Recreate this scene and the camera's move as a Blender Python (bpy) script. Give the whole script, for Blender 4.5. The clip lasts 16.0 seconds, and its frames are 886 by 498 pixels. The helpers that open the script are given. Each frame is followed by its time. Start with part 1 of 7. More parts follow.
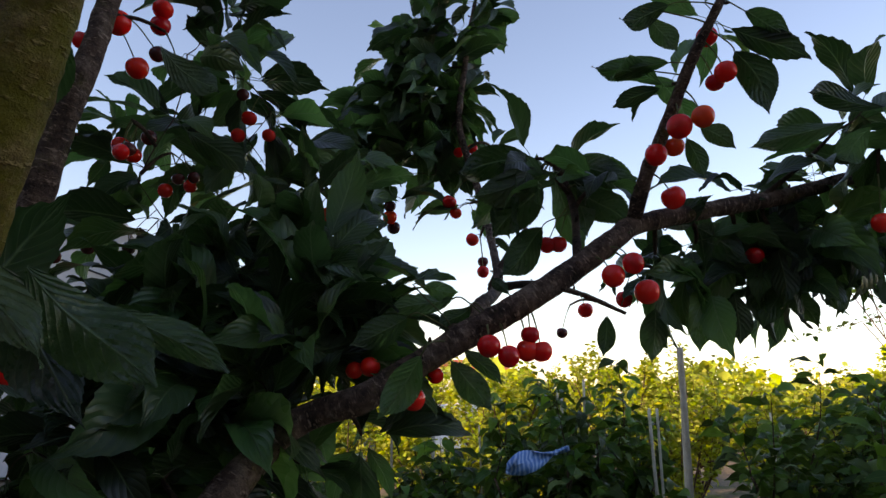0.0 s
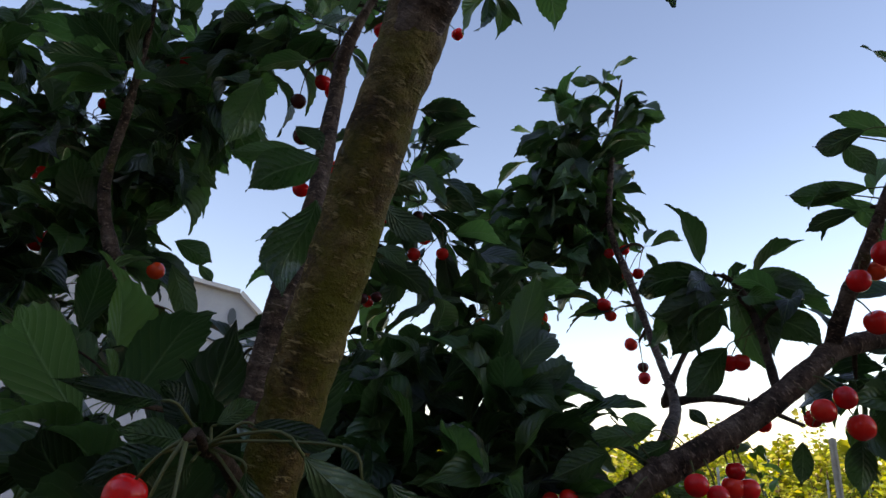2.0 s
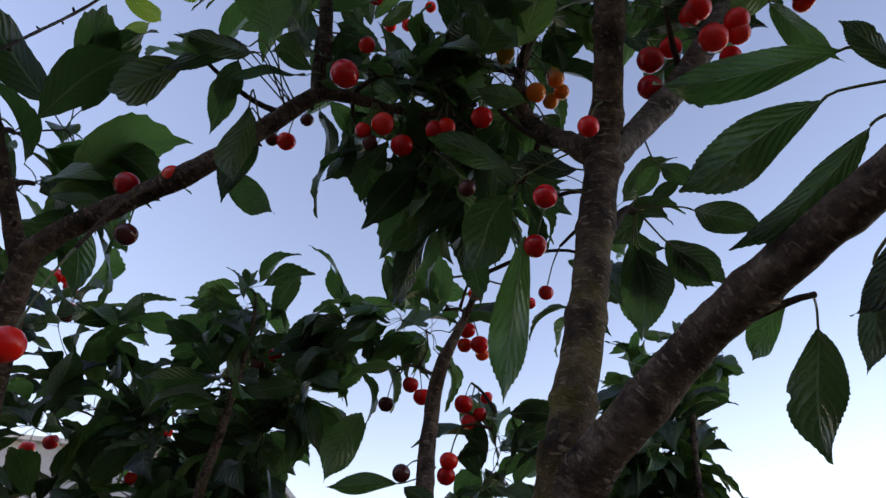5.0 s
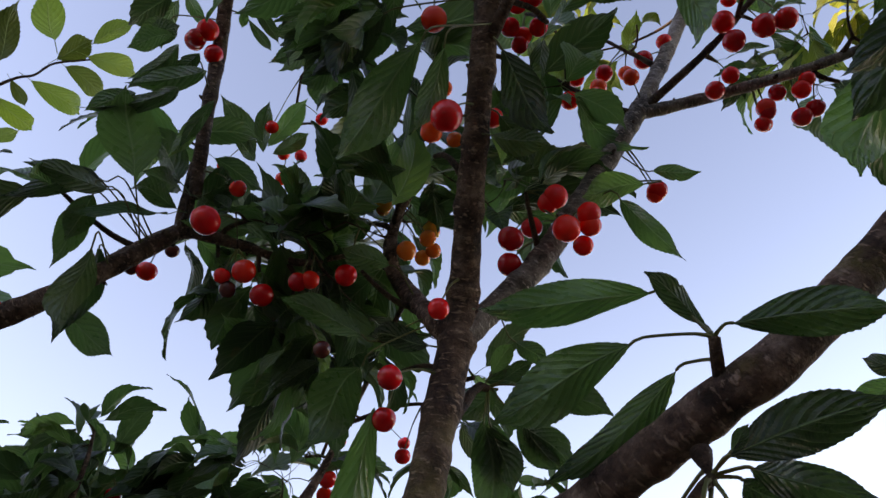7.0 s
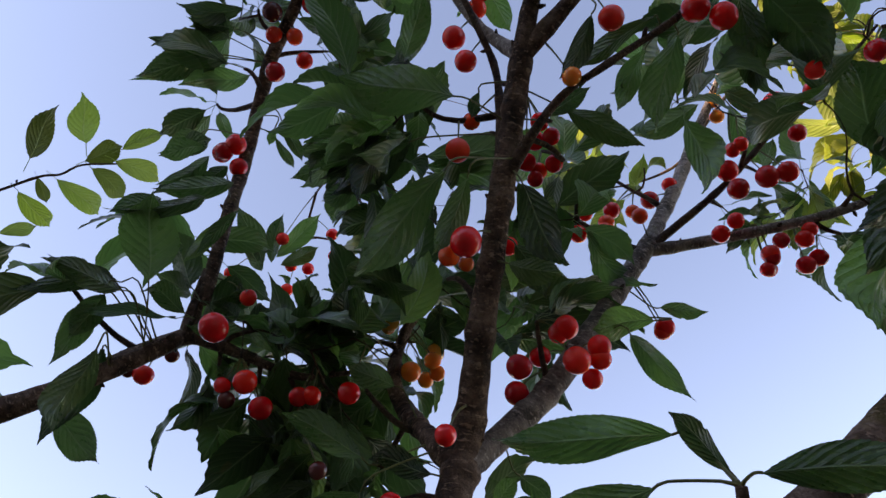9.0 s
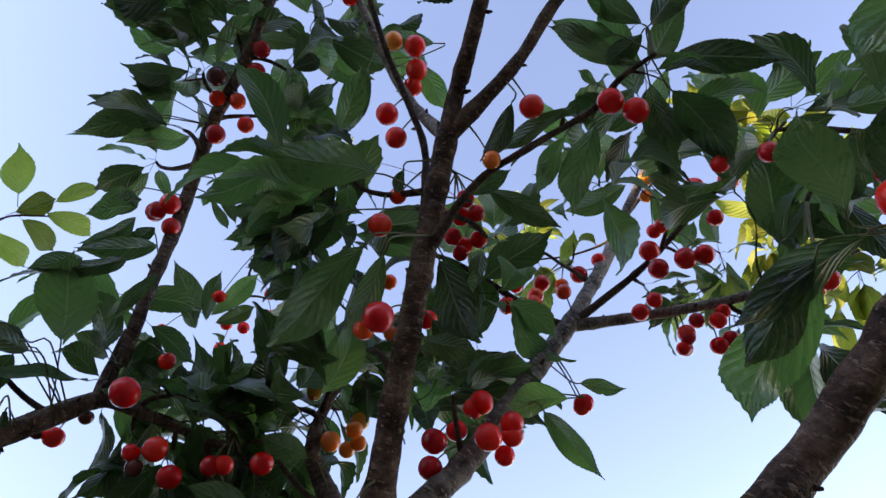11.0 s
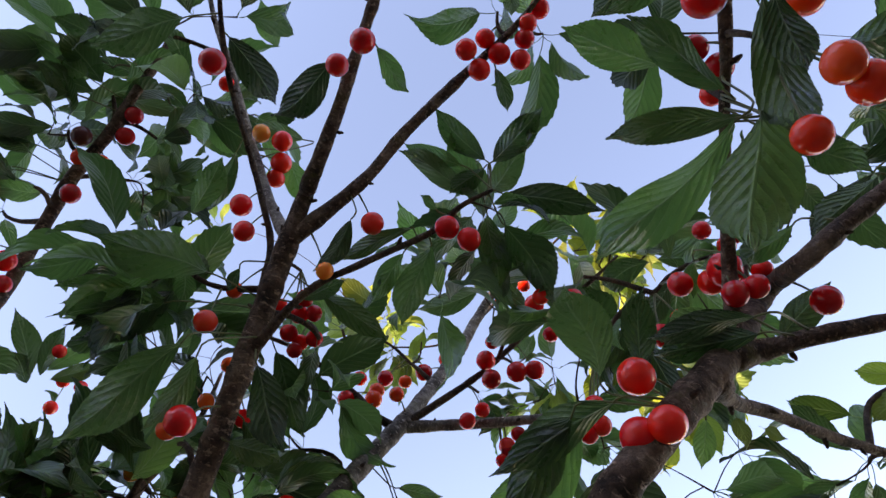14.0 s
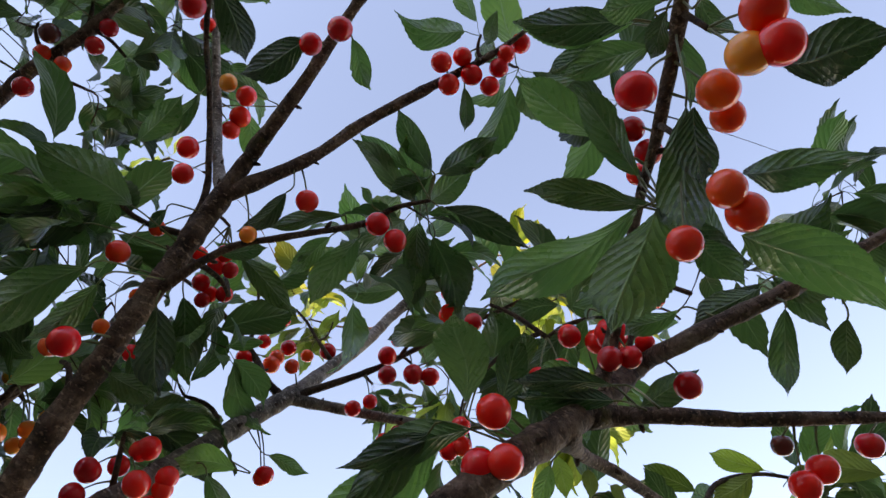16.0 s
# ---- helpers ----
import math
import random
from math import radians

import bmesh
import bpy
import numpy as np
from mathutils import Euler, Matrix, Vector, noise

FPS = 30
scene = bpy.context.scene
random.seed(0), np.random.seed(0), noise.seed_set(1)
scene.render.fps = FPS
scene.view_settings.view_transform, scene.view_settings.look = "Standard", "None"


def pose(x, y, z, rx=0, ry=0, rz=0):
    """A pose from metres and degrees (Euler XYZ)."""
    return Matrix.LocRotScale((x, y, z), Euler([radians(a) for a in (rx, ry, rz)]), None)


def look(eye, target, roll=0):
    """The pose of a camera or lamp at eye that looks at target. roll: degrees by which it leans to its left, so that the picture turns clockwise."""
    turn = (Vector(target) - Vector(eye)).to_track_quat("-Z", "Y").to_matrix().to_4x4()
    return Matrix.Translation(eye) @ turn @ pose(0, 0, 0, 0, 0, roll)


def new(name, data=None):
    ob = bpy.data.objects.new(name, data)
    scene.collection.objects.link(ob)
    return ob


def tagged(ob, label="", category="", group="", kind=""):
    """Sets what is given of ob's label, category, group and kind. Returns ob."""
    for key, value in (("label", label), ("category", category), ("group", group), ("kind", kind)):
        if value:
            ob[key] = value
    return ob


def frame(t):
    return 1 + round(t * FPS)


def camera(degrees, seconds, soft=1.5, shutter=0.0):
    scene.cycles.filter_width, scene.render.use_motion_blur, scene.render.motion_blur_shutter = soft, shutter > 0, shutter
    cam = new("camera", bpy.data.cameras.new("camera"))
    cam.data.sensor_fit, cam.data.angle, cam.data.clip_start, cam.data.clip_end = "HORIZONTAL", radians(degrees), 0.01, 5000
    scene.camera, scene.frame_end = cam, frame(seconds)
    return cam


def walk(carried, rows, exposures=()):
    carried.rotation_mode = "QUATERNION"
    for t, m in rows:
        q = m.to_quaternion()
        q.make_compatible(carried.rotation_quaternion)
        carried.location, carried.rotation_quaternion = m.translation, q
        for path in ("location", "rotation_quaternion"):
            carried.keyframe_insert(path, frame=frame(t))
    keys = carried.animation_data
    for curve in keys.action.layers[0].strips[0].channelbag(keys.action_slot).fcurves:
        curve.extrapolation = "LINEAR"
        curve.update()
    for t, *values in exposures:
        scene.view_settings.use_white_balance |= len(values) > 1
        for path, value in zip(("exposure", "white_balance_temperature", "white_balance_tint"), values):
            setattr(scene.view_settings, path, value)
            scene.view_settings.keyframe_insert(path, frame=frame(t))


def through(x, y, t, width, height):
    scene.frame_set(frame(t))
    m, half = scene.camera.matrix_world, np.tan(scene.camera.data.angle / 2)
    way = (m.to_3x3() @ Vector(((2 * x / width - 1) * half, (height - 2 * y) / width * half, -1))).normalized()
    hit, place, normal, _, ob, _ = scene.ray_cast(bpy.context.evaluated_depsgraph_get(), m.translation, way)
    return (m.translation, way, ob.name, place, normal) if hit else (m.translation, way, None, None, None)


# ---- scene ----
cam = camera(67.4, 16.0, soft=1.5)
# seconds, eye, a point ahead, roll
PATH = [
    (0, (0.0000, 0.0000, 1.5000), (0.0000, 0.9781, 1.7079), -0.00),
    (0.5, (-0.0221, -0.0069, 1.5075), (-0.0655, 0.9680, 1.7258), 0.73),
    (1, (-0.0554, -0.0198, 1.5189), (-0.1326, 0.9497, 1.7517), 1.74),
    (1.5, (-0.0801, -0.0346, 1.5333), (-0.1882, 0.9215, 1.8057), 2.37),
    (2, (-0.0973, -0.0496, 1.5603), (-0.2477, 0.8916, 1.8628), 1.61),
    (2.5, (-0.1141, -0.0688, 1.5903), (-0.2842, 0.8516, 1.9425), 2.61),
    (3, (-0.1321, -0.0881, 1.6121), (-0.3186, 0.8139, 2.0015), 2.46),
    (3.5, (-0.1481, -0.1039, 1.6438), (-0.3437, 0.7770, 2.0748), 2.38),
    (4, (-0.1588, -0.1248, 1.6717), (-0.3721, 0.7315, 2.1421), 2.79),
    (4.2, (-0.1594, -0.1276, 1.6842), (-0.3743, 0.7216, 2.1666), 2.42),
    (6.3, (-0.1253, -0.1459, 1.7643), (-0.2425, 0.6301, 2.3841), 0.61),
    (6.5, (-0.1182, -0.1466, 1.7685), (-0.2130, 0.6232, 2.3997), 0.51),
    (7, (-0.1095, -0.1499, 1.7788), (-0.1547, 0.5984, 2.4406), 0.37),
    (7.5, (-0.1097, -0.1554, 1.7799), (-0.1347, 0.5634, 2.4747), -0.32),
    (8, (-0.1132, -0.1471, 1.7835), (-0.1426, 0.5457, 2.5041), 0.40),
    (8.5, (-0.1200, -0.1535, 1.7790), (-0.1679, 0.4954, 2.5384), 2.20),
    (8.7, (-0.1249, -0.1537, 1.7776), (-0.1721, 0.4814, 2.5486), 3.22),
    (10.8, (-0.1041, -0.1676, 1.7802), (-0.0879, 0.3823, 2.6152), 2.33),
    (11, (-0.0907, -0.1740, 1.7792), (-0.0696, 0.3732, 2.6160), 1.84),
    (11.5, (-0.0670, -0.1885, 1.7830), (-0.0323, 0.3466, 2.6270), -0.45),
    (12, (-0.0624, -0.2099, 1.7869), (-0.0204, 0.3108, 2.6396), -1.42),
    (12.5, (-0.0529, -0.2224, 1.7855), (0.0166, 0.2758, 2.6498), -2.80),
    (13, (-0.0345, -0.2228, 1.7862), (0.0818, 0.2644, 2.6517), -5.27),
    (13.5, (-0.0282, -0.2303, 1.7861), (0.0975, 0.2400, 2.6596), -4.60),
    (14, (-0.0317, -0.2409, 1.7814), (0.1191, 0.2120, 2.6601), -5.29),
    (14.5, (-0.0194, -0.2521, 1.7827), (0.1555, 0.1900, 2.6624), -4.20),
    (15, (-0.0190, -0.2606, 1.7744), (0.1683, 0.1796, 2.6526), -1.68),
    (15.5, (-0.0192, -0.2680, 1.7772), (0.1833, 0.1668, 2.6547), 1.43),
    (16, (-0.0121, -0.2751, 1.7685), (0.2072, 0.1670, 2.6383), 3.00),
]
EXPOSURES = [(0.0, 1.05, 7800, 26), (1.5, 1.08, 7700, 26), (2.5, 1.04, 7400, 26), (4.2, 1.06, 7500, 27), (6.3, 1.60, 8800, 32), (8.7, 1.66, 8400, 31), (11.0, 2.02, 7700, 30), (14.0, 2.12, 8200, 30), (16.0, 2.14, 8800, 28)]
walk(cam, [(t, look(e, a, r)) for t, e, a, r in PATH], EXPOSURES)

# ---- light: a low evening sun from the side, clear sky ----
SUN_EL, SUN_AZ = 19.0, -114.0  # degrees above the horizon; from +y, clockwise seen from above
world = bpy.data.worlds.new("evening_sky")
scene.world = world
world.use_nodes = True
wn, wl = world.node_tree.nodes, world.node_tree.links
sky = wn.new("ShaderNodeTexSky")
sky.sky_type, sky.sun_disc = "NISHITA", False
sky.sun_elevation, sky.sun_rotation = radians(SUN_EL), radians(SUN_AZ)
sky.air_density, sky.dust_density, sky.ozone_density = 1.0, 0.12, 1.6
wl.new(sky.outputs[0], wn["Background"].inputs[0])
wn["Background"].inputs[1].default_value = 0.15
sun = new("sun", bpy.data.lights.new("sun", "SUN"))
sun.data.energy, sun.data.angle, sun.data.color = 5.0, radians(0.6), (1.0, 0.83, 0.60)
sd = Vector((math.sin(radians(SUN_AZ)) * math.cos(radians(SUN_EL)), math.cos(radians(SUN_AZ)) * math.cos(radians(SUN_EL)), math.sin(radians(SUN_EL))))
sun.matrix_world = look(sd * 30 + Vector((0, 0, 2)), (0, 0, 2))

# ---- materials ----
class Nodes:
    """A small node builder for one material."""

    def __init__(self, name):
        self.mat = bpy.data.materials.new(name)
        self.mat.use_nodes = True
        self.n, self.l = self.mat.node_tree.nodes, self.mat.node_tree.links
        self.bsdf, self.out = self.n["Principled BSDF"], self.n["Material Output"]

    def add(self, kind, operation=None, blend_type=None, uv_map=None, **values):
        node = self.n.new("ShaderNode" + kind)
        if operation:
            node.operation = operation
        if blend_type:
            node.blend_type = blend_type
        if uv_map:
            node.uv_map = uv_map
        for key, value in values.items():
            node.inputs[key[2:].replace("_", " ")].default_value = value
        return node

    def link(self, a, b):
        self.l.new(a, b)

    def ramp(self, source, *stops):
        r = self.add("ValToRGB")
        while len(r.color_ramp.elements) < len(stops):
            r.color_ramp.elements.new(0.5)
        for e, (at, colour) in zip(r.color_ramp.elements, stops):
            e.position, e.color = at, (*colour, 1)
        self.link(source, r.inputs[0])
        return r.outputs[0]

    def noise(self, scale, detail=4.0, rough=0.55, vector=None):
        t = self.add("TexNoise", i_Scale=scale, i_Detail=detail, i_Roughness=rough)
        self.link(vector if vector is not None else self.coords(), t.inputs["Vector"])
        return t.outputs["Fac"]

    def coords(self, kind="Object"):
        return self.add("TexCoord").outputs[kind]

    def math(self, op, a, b=0.0, c=0.0):
        m = self.add("Math", operation=op)
        for i, v in enumerate((a, b, c)):
            if isinstance(v, (int, float)):
                m.inputs[i].default_value = v
            else:
                self.link(v, m.inputs[i])
        return m.outputs[0]

    def mix(self, fac, a, b, blend="MIX"):
        m = self.add("MixRGB", blend_type=blend)
        for i, v in enumerate((fac, a, b)):
            if isinstance(v, (int, float)):
                m.inputs[i].default_value = v
            elif isinstance(v, tuple):
                m.inputs[i].default_value = (*v, 1)
            else:
                self.link(v, m.inputs[i])
        return m.outputs[0]

    def bump(self, height, strength=0.4, distance=0.002):
        b = self.add("Bump", i_Strength=strength, i_Distance=distance)
        self.link(height, b.inputs["Height"])
        self.link(b.outputs[0], self.bsdf.inputs["Normal"])
        return b.outputs[0]

    def colour(self, c):
        if isinstance(c, tuple):
            self.bsdf.inputs["Base Color"].default_value = (*c, 1)
        else:
            self.link(c, self.bsdf.inputs["Base Color"])

    def gloss(self, rough, spec=0.5):
        self.bsdf.inputs["Specular IOR Level"].default_value = spec
        if isinstance(rough, (int, float)):
            self.bsdf.inputs["Roughness"].default_value = rough
        else:
            self.link(rough, self.bsdf.inputs["Roughness"])


def bark_material(name, base, pale, moss, moss_amount, round_=5.0, along=210.0, marks=0.75, fade=0.0, above=(0.48, 0.45, 0.95)):
    """Cherry bark: brown with short horizontal lenticels, scars, lichen and moss."""
    m = Nodes(name)
    uv = m.add("UVMap", uv_map="bark").outputs[0]
    sep = m.add("SeparateXYZ")
    m.link(uv, sep.inputs[0])

    def stretched(a, b):
        v = m.add("CombineXYZ")
        m.link(m.math("MULTIPLY", sep.outputs[0], a), v.inputs[0])
        m.link(m.math("MULTIPLY", sep.outputs[1], b), v.inputs[1])
        return v.outputs[0]

    lentic = m.ramp(m.noise(1.0, 3.0, 0.6, stretched(round_, along)), (0.57, (0, 0, 0)), (0.66, (1, 1, 1)))
    rings = m.noise(1.0, 4.0, 0.6, stretched(1.2, along * 0.34))
    big, mid, fine = m.noise(34.0, 5.0), m.noise(130.0, 5.0, 0.65), m.noise(480.0, 4.0, 0.7)
    body = m.ramp(m.math("ADD", m.math("MULTIPLY", big, 0.6), m.math("MULTIPLY", mid, 0.4)),
                  (0.38, tuple(0.25 * v for v in base)), (0.50, base), (0.64, pale))
    body = m.mix(0.75, body, m.ramp(fine, (0.3, (0.45, 0.45, 0.45)), (0.7, (1.3, 1.3, 1.3))), "MULTIPLY")
    body = m.mix(0.6, body, m.ramp(rings, (0.38, (0.45, 0.43, 0.42)), (0.55, (1.1, 1.1, 1.1))), "MULTIPLY")
    body = m.mix(m.math("MULTIPLY", lentic, marks), body, tuple(min(1, 1.7 * v) for v in pale))
    lichen = m.ramp(m.noise(70.0, 5.0, 0.7), (0.66, (0, 0, 0)), (0.72, (1, 1, 1)))
    body = m.mix(m.math("MULTIPLY", lichen, 0.5), body, (0.26, 0.26, 0.22))
    mossy = m.ramp(m.noise(26.0, 6.0, 0.7), (0.62 - 0.34 * moss_amount, (0, 0, 0)), (0.80 - 0.34 * moss_amount, (1, 1, 1)))
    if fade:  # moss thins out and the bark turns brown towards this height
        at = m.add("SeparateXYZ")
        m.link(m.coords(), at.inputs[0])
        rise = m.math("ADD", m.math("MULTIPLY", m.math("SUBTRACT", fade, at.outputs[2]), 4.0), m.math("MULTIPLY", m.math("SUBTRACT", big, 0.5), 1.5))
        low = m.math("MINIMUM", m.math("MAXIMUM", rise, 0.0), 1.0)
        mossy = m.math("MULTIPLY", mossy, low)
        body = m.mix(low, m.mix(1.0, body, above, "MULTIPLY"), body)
    body = m.mix(m.math("MULTIPLY", mossy, 0.8), body, m.mix(fine, tuple(0.5 * v for v in moss), tuple(1.3 * v for v in moss)))
    scars = m.ramp(m.noise(1.0, 4.0, 0.65, stretched(2.6, along * 0.30)), (0.56, (0, 0, 0)), (0.64, (1, 1, 1)))
    m.colour(m.mix(m.math("MULTIPLY", m.math("MAXIMUM", scars, lentic), 0.42 * marks), body, tuple(min(1, 1.15 * v) for v in pale)))
    m.gloss(0.72, 0.16)
    h = m.math("ADD", m.math("MULTIPLY", lentic, 0.8), m.math("ADD", m.math("MULTIPLY", fine, 0.6), m.math("MULTIPLY", mid, 1.6)))
    m.bump(m.math("ADD", h, m.math("MULTIPLY", rings, 1.2)), 0.9, 0.0026)
    return m.mat


def leaf_material(name, dark, light, through, vein, sheen=0.36):
    """A serrated leaf: waxy, veined, letting some light through."""
    m = Nodes(name)
    uv = m.add("UVMap", uv_map="blade").outputs[0]
    sep = m.add("SeparateXYZ")
    m.link(uv, sep.inputs[0])
    side = m.math("ABSOLUTE", m.math("SUBTRACT", sep.outputs[0], 0.5))
    # side veins sweep forward from the midrib
    drift = m.math("MULTIPLY", m.math("SUBTRACT", m.noise(2.6, 2.0), 0.5), 0.16)
    run = m.math("ADD", m.math("SUBTRACT", sep.outputs[1], m.math("MULTIPLY", side, 0.62)), drift)
    saw = m.math("PINGPONG", m.math("MULTIPLY", run, 9.0), 0.5)
    ribs = m.math("MAXIMUM", m.math("SUBTRACT", 1.0, m.math("MULTIPLY", saw, 11.0)), 0.0)
    ribs = m.math("MULTIPLY", ribs, m.math("SUBTRACT", 1.0, m.math("MULTIPLY", side, 1.6)))
    mid = m.math("MAXIMUM", m.math("SUBTRACT", 1.0, m.math("MULTIPLY", side, 30.0)), 0.0)
    lines = m.math("MAXIMUM", m.math("MULTIPLY", ribs, 0.38), mid)
    rand = m.add("ObjectInfo").outputs["Random"]
    isl = m.add("NewGeometry").outputs["Random Per Island"]
    mottling = m.noise(3.0, 4.0)
    own = m.math("FRACT", m.math("ADD", rand, isl))
    tone = m.math("ADD", m.math("MULTIPLY", own, 0.8), m.math("MULTIPLY", mottling, 0.4))
    body = m.ramp(tone, (0.18, tuple(0.7 * v for v in dark)), (0.66, tuple(0.62 * p + 0.38 * q for p, q in zip(dark, light))), (1.02, light))
    # some leaves lean to blue-green, some to yellow-green
    hue = m.add("HueSaturation")
    m.link(m.math("ADD", 0.470, m.math("MULTIPLY", m.math("FRACT", m.math("MULTIPLY", own, 7.31)), 0.06)), hue.inputs["Hue"])
    m.link(m.math("ADD", 0.84, m.math("MULTIPLY", m.math("FRACT", m.math("MULTIPLY", own, 3.77)), 0.32)), hue.inputs["Saturation"])
    m.link(body, hue.inputs["Color"])
    body = m.mix(m.math("MULTIPLY", lines, 0.55), hue.outputs[0], vein)
    spots = m.ramp(m.noise(26.0, 2.0), (0.72, (0, 0, 0)), (0.75, (1, 1, 1)))
    body = m.mix(m.math("MULTIPLY", spots, 0.5), body, (0.11, 0.07, 0.025))
    m.colour(body)
    m.gloss(m.ramp(m.noise(9.0, 3.0), (0.3, (0.22,) * 3), (0.7, (0.46,) * 3)), sheen)
    h = m.math("ADD", m.math("MULTIPLY", m.math("POWER", saw, 0.5), 0.7), m.math("MULTIPLY", m.noise(14.0, 3.0), 1.1))
    normal = m.bump(m.math("SUBTRACT", h, m.math("MULTIPLY", mid, 0.6)), 0.7, 0.0021)
    tr = m.add("BsdfTranslucent")
    thick = m.ramp(m.math("FRACT", m.math("MULTIPLY", own, 5.13)), (0.0, (0.22,) * 3), (0.55, (0.75,) * 3), (1.0, (1.6,) * 3))
    passed = m.mix(1.0, m.mix(0.55, body, through), thick, "MULTIPLY")
    m.link(m.mix(m.math("MULTIPLY", lines, 0.4), passed, vein), tr.inputs[0])
    m.link(normal, tr.inputs["Normal"])
    mx = m.add("MixShader", i_Fac=0.36)
    m.link(m.bsdf.outputs[0], mx.inputs[1])
    m.link(tr.outputs[0], mx.inputs[2])
    m.link(mx.outputs[0], m.out.inputs[0])
    return m.mat


def fruit_material(name, a, b, c):
    """Smooth cherry skin, deeper or paler from fruit to fruit and over each one."""
    m = Nodes(name)
    obj = m.coords("Object")
    sep = m.add("SeparateXYZ")
    m.link(obj, sep.inputs[0])
    rand = m.add("ObjectInfo").outputs["Random"]
    blotch = m.noise(0.8, 2.0, 0.5, obj)
    tone = m.math("ADD", m.math("MULTIPLY", rand, 0.55), m.math("ADD", m.math("MULTIPLY", blotch, 0.40), m.math("MULTIPLY", sep.outputs[2], 0.08)))
    body = m.ramp(tone, (0.15, a), (0.5, b), (0.9, c))
    specks = m.ramp(m.noise(30.0, 1.0, 0.5, obj), (0.68, (0, 0, 0)), (0.76, (1, 1, 1)))
    m.colour(m.mix(m.math("MULTIPLY", specks, 0.10), body, (0.80, 0.30, 0.12)))
    m.gloss(0.06, 0.42)
    m.bsdf.inputs["Subsurface Weight"].default_value = 0.28
    m.bsdf.inputs["Subsurface Radius"].default_value = (0.008, 0.0018, 0.0008)
    m.bsdf.inputs["Subsurface Scale"].default_value = 1.0
    return m.mat


def plain_material(name, a, b, scale, rough=0.7, spec=0.3, bump=0.3, dist=0.003):
    m = Nodes(name)
    n1, n2 = m.noise(scale, 6.0, 0.6), m.noise(scale * 9, 4.0, 0.6)
    t = m.math("ADD", m.math("MULTIPLY", n1, 0.65), m.math("MULTIPLY", n2, 0.35))
    m.colour(m.ramp(t, (0.3, a), (0.7, b)))
    m.gloss(rough, spec)
    m.bump(t, bump, dist)
    return m.mat


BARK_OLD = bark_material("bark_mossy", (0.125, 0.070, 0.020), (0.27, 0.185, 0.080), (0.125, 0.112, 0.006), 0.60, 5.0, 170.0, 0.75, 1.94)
BARK = bark_material("bark_brown", (0.096, 0.056, 0.041), (0.23, 0.158, 0.120), (0.12, 0.10, 0.02), 0.15, 4.0, 230.0)
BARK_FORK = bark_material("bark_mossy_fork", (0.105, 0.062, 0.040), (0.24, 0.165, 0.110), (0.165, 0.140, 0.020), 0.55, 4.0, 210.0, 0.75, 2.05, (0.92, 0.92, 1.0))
BARK_GREY = bark_material("bark_grey", (0.20, 0.165, 0.145), (0.36, 0.32, 0.29), (0.22, 0.21, 0.11), 0.12, 4.0, 260.0)
TWIG = bark_material("bark_twig", (0.060, 0.032, 0.020), (0.12, 0.076, 0.050), (0.10, 0.09, 0.03), 0.1, 3.0, 300.0, 0.4)
LEAF = leaf_material("cherry_leaf", (0.006, 0.017, 0.010), (0.074, 0.150, 0.046), (0.145, 0.35, 0.066), (0.17, 0.26, 0.12), 0.55)
LEAF_YOUNG = leaf_material("young_leaf", (0.11, 0.19, 0.03), (0.21, 0.33, 0.06), (0.42, 0.58, 0.07), (0.32, 0.42, 0.14))
# brighter copy of the cherry leaf: sunlight on the top leaves put into the colour
LEAF_SUN = leaf_material("sunlit_tint_leaf", (0.12, 0.18, 0.030), (0.25, 0.33, 0.060), (0.45, 0.56, 0.06), (0.36, 0.43, 0.14), 0.2)
STALK = plain_material("fruit_stalk", (0.055, 0.075, 0.014), (0.11, 0.10, 0.03), 90.0, 0.5, 0.4, 0.1)
RIPE = fruit_material("ripe_cherry", (0.46, 0.003, 0.007), (0.92, 0.010, 0.010), (0.98, 0.040, 0.015))
ORANGE = fruit_material("half_ripe_cherry", (0.85, 0.022, 0.010), (0.92, 0.085, 0.014), (0.93, 0.19, 0.025))
YELLOW = fruit_material("unripe_cherry", (0.88, 0.16, 0.020), (0.90, 0.28, 0.035), (0.80, 0.42, 0.06))
DARK = fruit_material("shrivelled_cherry", (0.06, 0.010, 0.012), (0.10, 0.016, 0.016), (0.15, 0.03, 0.02))

# ---- builders ----
def part(name, data, material, parent, label=""):
    """Links a mesh as one object under a thing or a part."""
    ob = new(name, data)
    if material is not None and not data.materials:
        data.materials.append(material)
    ob.parent = parent
    if label:
        ob["label"] = label
    return ob


def mesh_from(name, verts, faces, smooth=True, uv=None, uv_name="bark"):
    me = bpy.data.meshes.new(name)
    me.from_pydata([tuple(v) for v in verts], [], faces)
    if uv is not None:
        layer = me.uv_layers.new(name=uv_name)
        loops = np.empty(len(me.loops), dtype=np.int32)
        me.loops.foreach_get("vertex_index", loops)
        layer.data.foreach_set("uv", np.asarray(uv, dtype=np.float32)[loops].ravel())
    if smooth:
        me.polygons.foreach_set("use_smooth", [True] * len(me.polygons))
    me.update()
    return me


